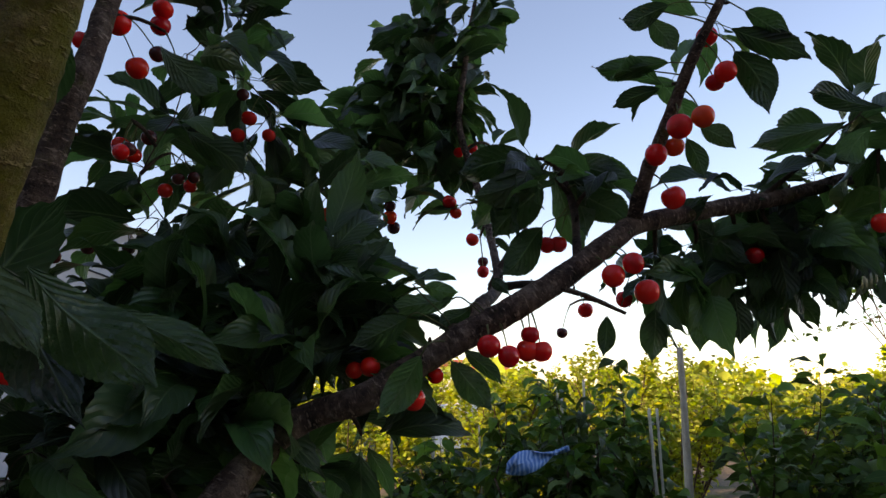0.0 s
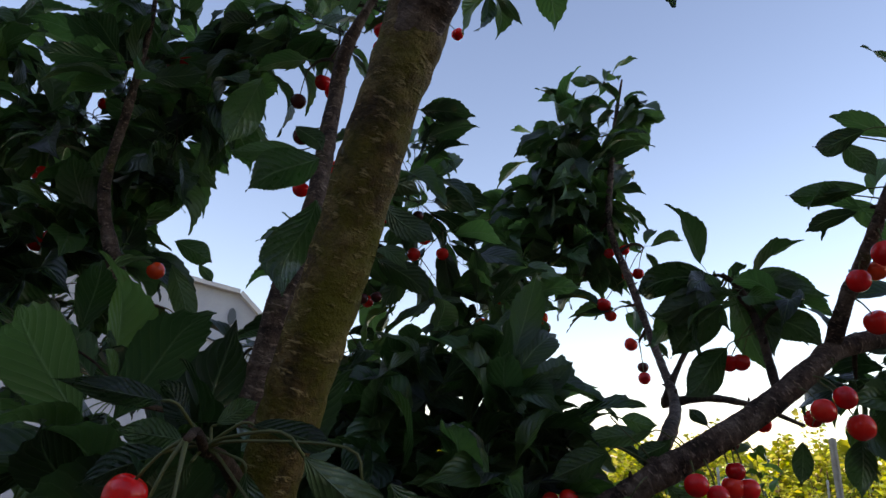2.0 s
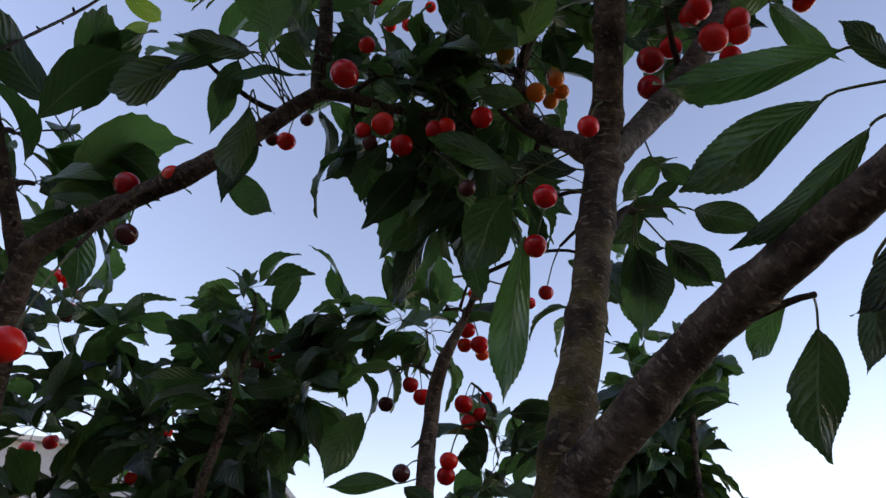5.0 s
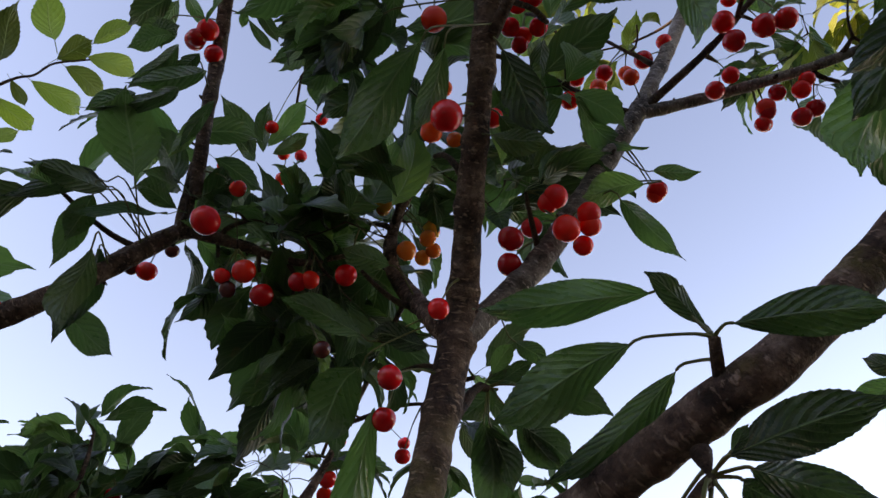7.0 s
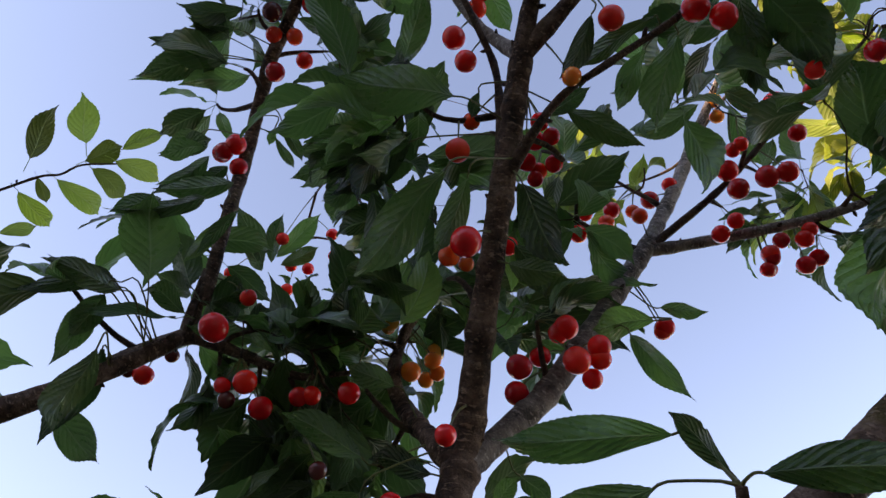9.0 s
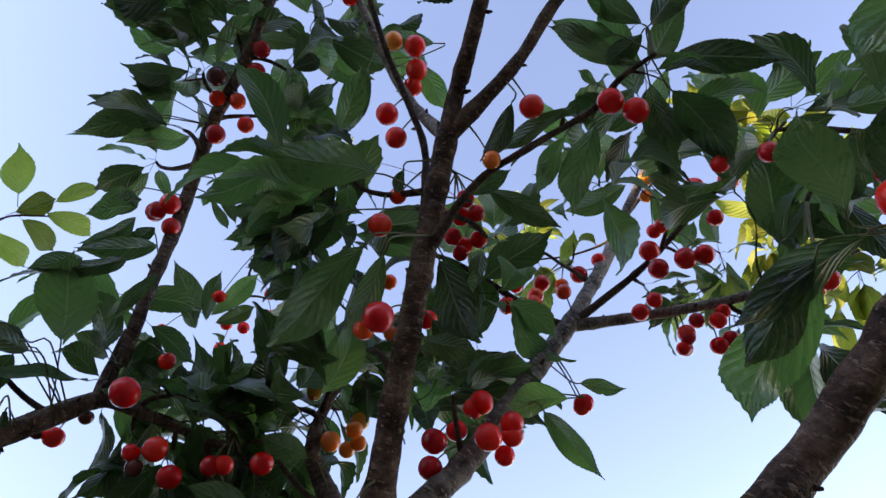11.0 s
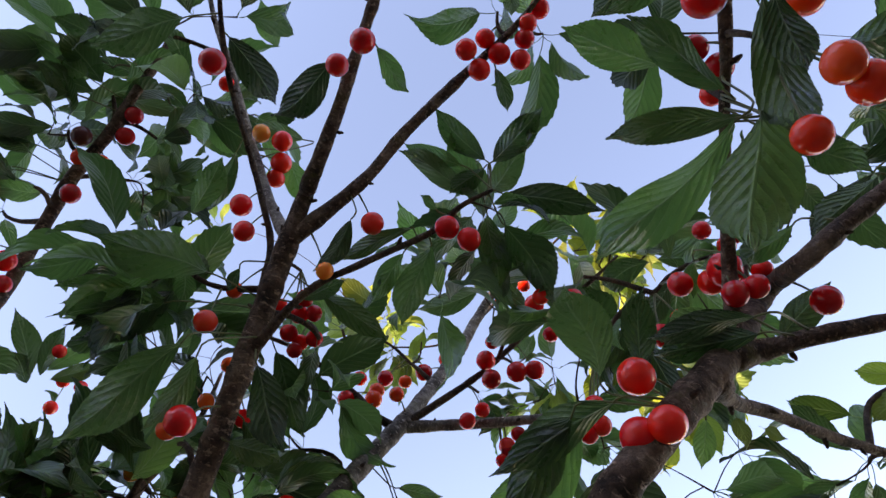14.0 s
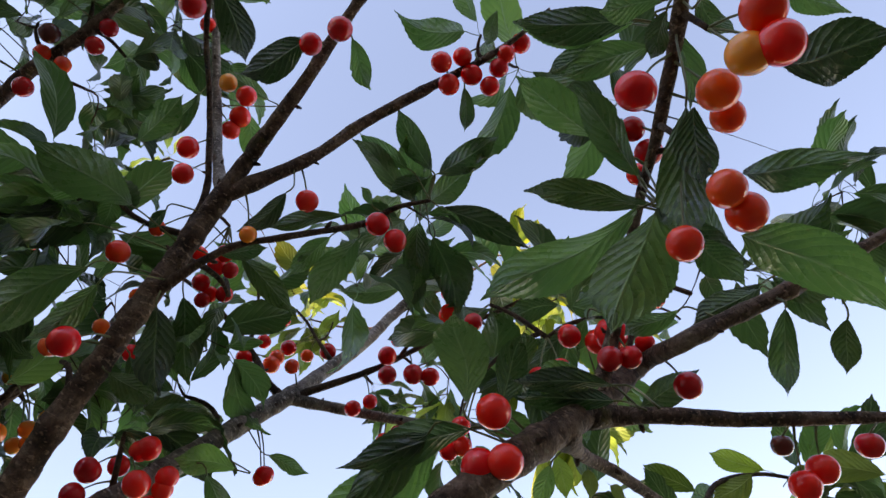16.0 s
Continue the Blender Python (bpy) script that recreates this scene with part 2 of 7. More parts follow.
def spline(points, step):
    """Catmull-Rom through rows of x, y, z, r, sampled about every step metres."""
    p = np.array(points, float)
    p = np.vstack([2 * p[0] - p[1], p, 2 * p[-1] - p[-2]])
    p[0, 3], p[-1, 3] = p[1, 3], p[-2, 3]
    rows = []
    for a, b, c, e in zip(p[:-3], p[1:-2], p[2:-1], p[3:]):
        n = max(2, int(np.linalg.norm(c[:3] - b[:3]) / step))
        for t in np.arange(n) / n:
            rows.append(0.5 * (2 * b + (c - a) * t + (2 * a - 5 * b + 4 * c - e) * t**2 + (3 * b - a - 3 * c + e) * t**3))
    rows.append(p[-2])
    rows = np.array(rows)
    rows[:, 3] = rows[:, 3].clip(p[1:-1, 3].min() * 0.8)
    return rows


def tube(name, rows, sides=12, rough=0.05, lumps=0.0, seed=0):
    """A closed, slightly uneven tube along rows of x, y, z, r."""
    n = len(rows)
    d = np.gradient(rows[:, :3], axis=0)
    d /= np.linalg.norm(d, axis=1, keepdims=True) + 1e-9
    u = np.cross(d[0], (0.3, 1.0, 0.2))
    verts, uv, run = [], [], 0.0
    for i in range(n):
        u = u - d[i] * (u @ d[i])
        u /= np.linalg.norm(u) + 1e-9
        w = np.cross(d[i], u)
        if i:
            run += float(np.linalg.norm(rows[i, :3] - rows[i - 1, :3]))
        for k in range(sides):
            a = 2 * math.pi * k / sides
            at = rows[i, :3] + rows[i, 3] * (math.cos(a) * u + math.sin(a) * w)
            bump = noise.noise(Vector(at) * 90 + Vector((seed, 0, 0))) * rough + noise.noise(Vector(at) * 28 + Vector((0, seed, 0))) * lumps if rough else 0.0
            verts.append(rows[i, :3] + rows[i, 3] * (1 + bump) * (math.cos(a) * u + math.sin(a) * w))
            uv.append((abs(2 * k / sides - 1), run))
    faces = [(i * sides + k, i * sides + (k + 1) % sides, (i + 1) * sides + (k + 1) % sides, (i + 1) * sides + k) for i in range(n - 1) for k in range(sides)]
    for end in (0, n - 1):
        verts.append(rows[end, :3] + d[end] * rows[end, 3] * (0.6 if end else -0.6))
        uv.append((0.5, run if end else 0.0))
        c = len(verts) - 1
        ring = [end * sides + k for k in range(sides)]
        faces += [(ring[k], ring[(k + 1) % sides], c) if end else (ring[(k + 1) % sides], ring[k], c) for k in range(sides)]
    return mesh_from(name, verts, faces, uv=uv)


def bud_stub(seed):
    """A knobbly spur a centimetre long that ends in two buds."""
    rng = random.Random(seed)
    rows = [(0, 0, -0.002, 0.0026), (0, 0.0006, 0.002, 0.0021), (rng.uniform(-0.001, 0.001), 0.001, 0.005, 0.0026), (0.001, 0.0015, 0.008, 0.0019), (0.0015, 0.002, rng.uniform(0.0085, 0.0100), 0.0013)]
    me = tube("bud", np.array(rows), 7, 0.1, 0.1, seed)
    me.materials.append(TWIG)
    return me


BUD_STUBS = [bud_stub(i) for i in range(3)]
WOOD = []  # samples of all branches of the near tree: x, y, z, r


def wood(name, parent, material, points, label="", lumps=0.13):
    big = max(p[3] for p in points)
    rows = spline(points, 0.004 if big > 0.009 else 0.005)
    WOOD.append(rows.copy())
    rng = random.Random(len(WOOD))
    # swollen rings where spurs and old leaves sat
    i = rng.randrange(4, 9)
    while i < len(rows) - 4 and big < 0.034:
        swell = rng.uniform(0.04, 0.16)
        for k in range(-3, 4):
            if 0 <= i + k < len(rows):
                rows[i + k, 3] *= 1 + swell * math.exp(-((k / 1.5) ** 2))
        i += rng.randrange(6, 18)
    ob = part(name, tube(name, rows, 20 if big > 0.012 else 12, 0.08, lumps, len(WOOD)), material, parent, label)
    # short dark bud stubs along the younger wood
    i = rng.randrange(8, 20)
    while i < len(rows) - 3 and name != "spur":
        if rows[i, 3] < 0.0155:
            along = Vector(rows[min(i + 2, len(rows) - 1), :3] - rows[i - 2, :3]).normalized()
            side = along.orthogonal().normalized()
            side = (Matrix.Rotation(rng.uniform(0, 6.28), 3, along) @ side + along * rng.uniform(0.2, 0.8)).normalized()
            bud = part("bud", BUD_STUBS[rng.randrange(3)], None, ob)
            bud.matrix_basis = Matrix.Translation(rows[i, :3] + np.array(side) * rows[i, 3] * 0.75) @ side.to_track_quat("Z", "Y").to_matrix().to_4x4() @ Matrix.Scale(rng.uniform(0.5, 0.95), 4)
        i += rng.randrange(9, 24)
    return ob


def nearest_wood(p, lean=0.0):
    """The nearest point of the tree's wood to p (or one further back along it), and its distance from the bark."""
    best = None
    for rows in WOOD:
        q = np.linalg.norm(rows[:, :3] - np.asarray(p), axis=1) - rows[:, 3]
        i = int(q.argmin())
        if best is None or q[i] < best[1]:
            best = (rows[max(0, i - int(lean * q[i] / 0.004))], float(q[i]))
    return best


OUTLINE_AT = (0, 0.04, 0.10, 0.20, 0.32, 0.45, 0.58, 0.70, 0.80, 0.88, 0.95, 1)
OUTLINE_HALF = (0.03, 0.22, 0.44, 0.70, 0.90, 1.0, 0.97, 0.82, 0.55, 0.25, 0.08, 0)


def blade(name, seed, across=3, along=13, teeth=True, petiole=0.24, width=0.215):
    """A leaf one long: midrib along +y, upper side +z, toothed edge, drooping and folded; its stalk runs back from the base."""
    rng = random.Random(seed)
    verts, uv, faces = [], [], []
    arch, fold, wave, twist = rng.uniform(0.04, 0.24), rng.uniform(0.15, 1.0), rng.uniform(0.012, 0.048), rng.uniform(-1.0, 1.0)
    curl = rng.uniform(0.0, 0.16)
    bend = rng.uniform(-0.05, 0.05)
    phase, belly, wide = rng.uniform(0, 6), rng.uniform(0.43, 0.53), width * rng.uniform(0.88, 1.12)
    cols = 2 * across + 1
    bites = []  # notches left by insects: row, side, depth, breadth
    for n in range(rng.choice((0, 0, 0, 1)) if along > 30 else 0):
        bites.append((rng.randrange(along // 4, along * 4 // 5), rng.choice((-1, 1)), rng.uniform(0.12, 0.34), rng.uniform(0.7, 1.8)))
    for i in range(along + 1):
        t = i / along
        s = t ** (math.log(0.47) / math.log(belly))
        half = wide * max(0.012, float(np.interp(s, OUTLINE_AT, OUTLINE_HALF)))
        for j in range(cols):
            e = (j - across) / across
            reach = half * abs(e)
            y = t
            if teeth and abs(e) == 1 and 0 < i < along:
                reach *= 1.0 + (0.30 / along + 0.010 if i % 2 else -0.010)
                y += (0.30 if i % 2 else -0.20) / along
            for row, flank, deep, broad in bites:
                if e * flank > 0.5:
                    reach *= 1 - deep * abs(e) * math.exp(-(((i - row) / broad) ** 2))
            y += 0.10 * reach  # side parts sweep forward
            z = arch * math.sin(math.pi * t) - curl * max(0.0, t - 0.55) ** 2 * 4 + fold * reach - 0.4 * fold * reach * abs(e) + wave * abs(e) * math.sin(11 * t + phase + (2 if e > 0 else 0))
            x = math.copysign(reach, e) + bend * math.sin(math.pi * t)
            a = twist * (t - 0.5)
            verts.append((x * math.cos(a) - z * math.sin(a), y, x * math.sin(a) + z * math.cos(a)))
            uv.append((0.5 + 0.5 * e, t))
    for i in range(along):
        for j in range(cols - 1):
            k = i * cols + j
            faces.append((k, k + 1, k + cols + 1, k + cols))
    if petiole:
        base = len(verts)
        for i, t in enumerate((0.0, 0.4, 0.75, 1.0)):
            c = Vector((0, -petiole * t, 0.055 * math.sin(2.2 * t) - 0.02 * t))
            for k in range(4):
                a = math.pi / 2 * k
                verts.append((c.x + 0.0062 * math.cos(a), c.y, c.z + 0.0062 * math.sin(a) - 0.003))
                uv.append((0.5, 0.0))
        for i in range(3):
            for k in range(4):
                faces.append((base + i * 4 + k, base + i * 4 + (k + 1) % 4, base + i * 4 + 4 + (k + 1) % 4, base + i * 4 + 4 + k))
    return mesh_from(name, verts, faces, uv=uv, uv_name="blade")


BLADES = [blade("leaf", 10 + i, 3, 44, True, 0.0) for i in range(12)]
STALKED = [blade("leaf", 25 + i, 3, 36) for i in range(10)]
YOUNG_BLADES = [blade("leaf", 40 + i, 3, 28) for i in range(4)]
SIMPLE = [blade("leaf", 70 + i, 1, 7, True) for i in range(6)]
for blades, leaf_mat in ((BLADES, LEAF), (STALKED, LEAF), (YOUNG_BLADES, LEAF_YOUNG)):
    for me in blades:
        me.materials.append(leaf_mat)
count = {"leaf": 0}


def leaf_pose(base, tip, roll, widen=1.0):
    """Midrib from base to tip; upper side turned to the sky, then rolled by degrees about the midrib."""
    b, t = Vector(base), Vector(tip)
    y = t - b
    length = y.length
    y.normalize()
    up = Vector((0, 0, 1)) if abs(y.z) < 0.93 else Vector((0.25, 0.9, 0.2))
    x = y.cross(up).normalized()
    z = x.cross(y)
    m = Matrix((x, y, z)).transposed().to_4x4()
    m = Matrix.Translation(b) @ m @ Matrix.Rotation(radians(roll), 4, "Y")
    return m @ Matrix.Diagonal((length * widen, length, length, 1))


def leaf(parent, base, tip, roll=0.0, widen=1.0, young=False):
    """One leaf as a part of its branch."""
    count["leaf"] += 1
    blades = YOUNG_BLADES if young else BLADES
    ob = part("leaf", blades[count["leaf"] * 7 % len(blades)], None, parent)
    ob.matrix_basis = leaf_pose(base, tip, roll, widen)
    if not young:
        b = np.array(base)
        d = (np.array(tip) - b) / np.linalg.norm(np.array(tip) - b)
        # the stalk leaves the wood that lies behind the leaf
        best = None
        for rows in WOOD:
            away = b - rows[:, :3]
            far = np.linalg.norm(away, axis=1) + 1e-6
            cost = far * (1.9 - (away @ d) / far)
            i = int(cost.argmin())
            if best is None or cost[i] < best[0]:
                best = (float(cost[i]), rows[i, :3], float(far[i]))
        r, gap = best[1], best[2]
        if 0.006 < gap < 0.085:
            pull = 0.2 * gap
            out = (b - r) / gap
            rows = spline([(*b, 0.0008), (*(b - d * pull), 0.0008), (*(r + out * pull + np.array((0, 0, 0.08 * gap))), 0.0009), (*r, 0.0013)], 0.004)
            part("leaf_stalk", tube("leaf_stalk", rows, 6, 0.0), STALK, parent)
    return ob


def rosette(rng, at, way, number, size, spread=1.0, droop=0.75):
    """Poses of leaves that leave one bud at `at` all round `way`."""
    out = []
    w = Vector(way).normalized()
    a = w.orthogonal().normalized()
    b = w.cross(a)
    for i in range(number):
        ang = 2.4 * i + rng.uniform(-0.4, 0.4)
        open_ = rng.uniform(0.6, 1.25) * spread
        d = (w * math.cos(open_) + (a * math.cos(ang) + b * math.sin(ang)) * math.sin(open_)).normalized()
        d = (d + Vector((0, 0, -droop * rng.uniform(0.3, 1.2)))).normalized()
        length = size * rng.uniform(0.62, 1.12)
        base = Vector(at) + d * length * 0.24
        out.append(leaf_pose(base, base + d * length, rng.uniform(-65, 65), rng.uniform(0.76, 1.14)))
    return out


def foliage(name, parent, material, poses, blades=SIMPLE, label="", kind="stuff"):
    """Many leaves joined into one mesh."""
    verts, faces, uvs, base = [], [], [], 0
    data = []
    for me in blades:
        co = np.empty(len(me.vertices) * 3)
        me.vertices.foreach_get("co", co)
        loops = np.empty(len(me.loops), dtype=np.int32)
        me.loops.foreach_get("vertex_index", loops)
        uv = np.empty(len(me.loops) * 2)
        me.uv_layers[0].data.foreach_get("uv", uv)
        data.append((co.reshape(-1, 3), [tuple(p.vertices) for p in me.polygons], uv))
    for i, m in enumerate(poses):
        co, polys, uv = data[i * 7 % len(data)]
        mm = np.array(m)
        verts.append(co @ mm[:3, :3].T + mm[:3, 3])
        faces += [tuple(base + v for v in f) for f in polys]
        uvs.append(uv)
        base += len(co)
    me = bpy.data.meshes.new(name)
    me.from_pydata(np.vstack(verts).tolist(), [], faces)
    layer = me.uv_layers.new(name="blade")
    layer.data.foreach_set("uv", np.concatenate(uvs).astype(np.float32))
    me.polygons.foreach_set("use_smooth", [True] * len(me.polygons))
    ob = part(name, me, material, parent, label)
    if kind:
        ob["kind"] = kind
    return ob


def fruit_mesh(seed):
    """A cherry of unit radius: a rounded heart with a dimple at its stalk."""
    rng = random.Random(seed)
    verts, faces, rings, sides = [], [], 24, 32
    sx, sy = rng.uniform(0.97, 1.04), rng.uniform(0.93, 1.0)
    for i in range(1, rings):
        th = math.pi * i / rings
        r = math.sin(th) * (1 + 0.05 * math.cos(th))
        z = 0.96 * math.cos(th) - 0.20 * math.exp(-((th / 0.34) ** 2)) + 0.05 * math.exp(-(((math.pi - th) / 0.3) ** 2))
        for k in range(sides):
            a = 2 * math.pi * k / sides
            seam = 1 - 0.025 * math.exp(-((a - math.pi) / 0.22) ** 2) * math.sin(th)
            verts.append((sx * r * seam * math.cos(a), sy * r * seam * math.sin(a), z))
    verts += [(0, 0, 0.96 - 0.24), (0, 0, -0.93)]
    faces += [(i * sides + k, (i + 1) * sides + k, (i + 1) * sides + (k + 1) % sides, i * sides + (k + 1) % sides) for i in range(rings - 2) for k in range(sides)]
    top, low, last = len(verts) - 2, len(verts) - 1, (rings - 2) * sides
    faces += [(top, k, (k + 1) % sides) for k in range(sides)] + [(low, last + (k + 1) % sides, last + k) for k in range(sides)]
    return mesh_from("fruit", verts, faces)


FRUITS = {key: [fruit_mesh(5 * i + 3) for i in range(4)] for key in "royd"}
for key, fruit_mat in (("r", RIPE), ("o", ORANGE), ("y", YELLOW), ("d", DARK)):
    for me in FRUITS[key]:
        me.materials.append(fruit_mat)
LABELS = {"r": "ripe glossy red cherry hanging on a thin stalk", "o": "half-ripe orange cherry hanging on a thin stalk",
          "y": "unripe yellow cherry hanging on a thin stalk", "d": "small dark shrivelled cherry on a thin stalk"}
fruit_rng = random.Random(4)
FRUIT_AT, FRUIT = [], []


def cherry(x, y, z, ripe="r", size=0.0245):
    """Notes a cherry; they are hung once all twigs stand."""
    FRUIT_AT.append(np.array((x, y, z)))
    FRUIT.append((ripe, size))


def hang_cherries(tree):
    """Hangs each cherry by its stalk from the nearest wood, on a short spur where that is far."""
    for p, (ripe, size) in zip(FRUIT_AT, FRUIT):
        row, gap = nearest_wood(p + (0, 0, 0.030))
        if gap > 0.055:
            bud = p + (row[:3] - p) * 0.25 + (0, 0, 0.035)
            way = bud - row[:3]
            mid = row[:3] + 0.55 * way + np.array((0, 0, 0.08 * gap))
            rows = spline([(*row[:3], 0.0026), (*mid, 0.0022), (*bud, 0.0018)], 0.008)
            WOOD.append(rows)
            part("spur", tube("spur", rows, 7, 0.06, 0.1, len(WOOD)), TWIG, tree)
            row, gap = rows[-1], 0.0
        side = p + (0, 0, 0.02) - row[:3]
        side /= np.linalg.norm(side) + 1e-9
        root = row[:3] + side * row[3] * 0.9
        thing = new("cherry")
        thing.location = p
        tagged(thing, LABELS[ripe], "cherry", "cherries on the tree", "thing")
        way = Vector(root - p)
        if way.z < 0.3 * way.length:
            way.z = 0.3 * way.length + 0.01
        way = (way.normalized() + Vector((0, 0, 0.6))).normalized()
        fruit = part("fruit", FRUITS[ripe][fruit_rng.randrange(4)], None, thing)
        r = size / 2
        turn = way.to_track_quat("Z", "Y").to_matrix().to_4x4() @ Matrix.Rotation(fruit_rng.uniform(0, 6.28), 4, "Z")
        fruit.matrix_basis = turn @ Matrix.Diagonal((r * fruit_rng.uniform(0.96, 1.04), r, r * fruit_rng.uniform(0.95, 1.06), 1))
        a, b = np.array(way) * r * 0.66, root - p
        mid = 0.5 * (a + b) + np.array((0, 0, 0.10 * np.linalg.norm(b - a)))
        rows = spline([(*a, 0.0008), (*mid, 0.0008), (*b, 0.0012)], 0.006)
        part("stalk", tube("stalk", rows, 6, 0.0), STALK, thing)


spray_rng = random.Random(21)
MEDIUM = [blade("leaf", 90 + i, 2, 18, True) for i in range(10)]
BUDS = []


def spray(material, at, number, size, spread, near=False):
    """Notes a bud with a ring of leaves; near ones get leaves that are parts of their own."""
    BUDS.append((material, np.array(at), number, size, spread, near))


def leaves_fruit_in_view(m):
    """False for leaves on the camera's side of a cherry, which would hide it from view."""
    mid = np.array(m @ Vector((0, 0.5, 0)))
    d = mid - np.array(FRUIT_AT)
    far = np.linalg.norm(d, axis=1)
    # direction from the fruit towards the camera: low, on the -y side
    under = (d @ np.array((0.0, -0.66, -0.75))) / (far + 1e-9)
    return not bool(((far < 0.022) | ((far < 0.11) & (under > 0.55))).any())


def spray_done(tree):
    """Grows thin twigs from the wood to all buds, nearest first, and hangs the leaves on them."""
    left = list(range(len(BUDS)))
    gap = np.array([nearest_wood(b[1])[1] for b in BUDS])
    root = [nearest_wood(b[1], spray_rng.uniform(0.1, 0.9))[0] for b in BUDS]
    groups = {}
    while left:
        i = min(left, key=lambda k: gap[k])
        left.remove(i)
        material, at, number, size, spread, near = BUDS[i]
        row = root[i]
        way = Vector(at - row[:3])
        holder = tree
        if gap[i] > 0.006:
            r0 = min(0.0040, 0.8 * row[3])
            side = Vector((spray_rng.uniform(-1, 1), spray_rng.uniform(-1, 1), spray_rng.uniform(-0.4, 1.0))) * way.length * 0.18
            a, b = row[:3] + np.array(way * 0.35 + side), row[:3] + np.array(way * 0.72 + side * 0.8)
            rows = spline([(*row[:3], r0), (*a, r0 * 0.8), (*b, r0 * 0.66), (*at, max(0.0011, r0 * 0.5))], 0.010)
            WOOD.append(rows)
            holder = part("twig", tube("twig", rows, 7, 0.06, 0.12, i), TWIG, tree)
            for k in left:
                q = np.linalg.norm(rows[3:, :3] - BUDS[k][1], axis=1)
                j = int(q.argmin())
                if q[j] * 0.85 < gap[k]:
                    gap[k], root[k] = q[j], rows[3 + j]
        way = way.normalized() if way.length > 1e-4 else Vector((0, 0, 1))
        poses = [m for m in rosette(spray_rng, at, way + Vector((0, 0, 0.5)), number, size, spread) if leaves_fruit_in_view(m)]
        if near and count["leaf"] + number < 300:
            for m in poses:
                count["leaf"] += 1
                blades = STALKED if material is LEAF else YOUNG_BLADES
                ob = part("leaf", blades[count["leaf"] * 7 % len(blades)], None, holder)
                ob.matrix_basis = m
        else:
            groups.setdefault(material.name, (material, []))[1].extend(poses)
    for material, poses in groups.values():
        foliage("foliage", tree, material, poses, MEDIUM, "serrated green cherry leaves in rosettes")

# ---- the garden round the tree ----
def ground_material():
    m = Nodes("garden_ground")
    big, fine = m.noise(0.7, 6.0), m.noise(14.0, 5.0)
    soil = m.ramp(fine, (0.35, (0.10, 0.08, 0.055)), (0.7, (0.21, 0.17, 0.12)))
    weed = m.ramp(fine, (0.35, (0.035, 0.06, 0.014)), (0.7, (0.10, 0.13, 0.03)))
    m.colour(m.mix(m.ramp(big, (0.54, (0, 0, 0)), (0.64, (1, 1, 1))), soil, weed))
    m.gloss(0.95, 0.1)
    m.bump(fine, 0.8, 0.03)
    return m.mat


bm = bmesh.new()
bmesh.ops.create_grid(bm, x_segments=160, y_segments=160, size=300)
for v in bm.verts:
    near = max(0.0, 1 - v.co.length / 60)
    v.co.z = 0.05 * near * noise.noise(v.co * 0.6) - 0.02
me = bpy.data.meshes.new("ground")
bm.to_mesh(me)
bm.free()
me.materials.append(ground_material())
tagged(new("ground", me), "dry brown garden soil with patches of low weeds", "ground", kind="structure")

# unseen wall beside the garden, added to block the low sun from the tree
PLASTER = plain_material("white_plaster", (0.62, 0.62, 0.60), (0.74, 0.74, 0.72), 2.0, 0.85, 0.25, 0.15, 0.004)
ROOF = plain_material("roof_sheet", (0.40, 0.41, 0.43), (0.52, 0.53, 0.55), 3.0, 0.6, 0.4, 0.2)
GLASS = plain_material("dark_window", (0.02, 0.025, 0.03), (0.03, 0.035, 0.04), 4.0, 0.08, 0.5, 0.0)
WOODEN = plain_material("weathered_stake", (0.30, 0.25, 0.18), (0.50, 0.44, 0.34), 30.0, 0.8, 0.25, 0.4)
BAMBOO = plain_material("pale_cane", (0.42, 0.38, 0.28), (0.60, 0.56, 0.45), 30.0, 0.6, 0.35, 0.3)


def block(name, size, at, turn=0.0, bevel=0.02):
    bm = bmesh.new()
    bmesh.ops.create_cube(bm, size=1.0)
    bmesh.ops.scale(bm, vec=size, verts=bm.verts)
    bmesh.ops.bevel(bm, geom=bm.edges[:], offset=bevel, segments=2, affect="EDGES")
    me = bpy.data.meshes.new(name)
    bm.to_mesh(me)
    bm.free()
    me.transform(Matrix.Translation(at) @ Matrix.Rotation(radians(turn), 4, "Z"))
    return me


me = block("wall_west", (0.3, 12.0, 4.65), (-5.0, -3.0, 2.30))
me.materials.append(PLASTER)
tagged(new("wall_west", me), "unseen tall white wall added to keep sun off the tree", "wall", kind="structure")
# unseen wall, added to cut the sky light from behind the viewpoint
me = block("wall_south", (14.0, 0.3, 4.2), (2.15, -4.2, 2.08))
me.materials.append(plain_material("buff_plaster", (0.30, 0.26, 0.21), (0.38, 0.33, 0.27), 2.0, 0.85, 0.25, 0.15, 0.004))
tagged(new("wall_south", me), "unseen buff wall added behind the viewpoint to cut sky light", "wall", kind="structure")


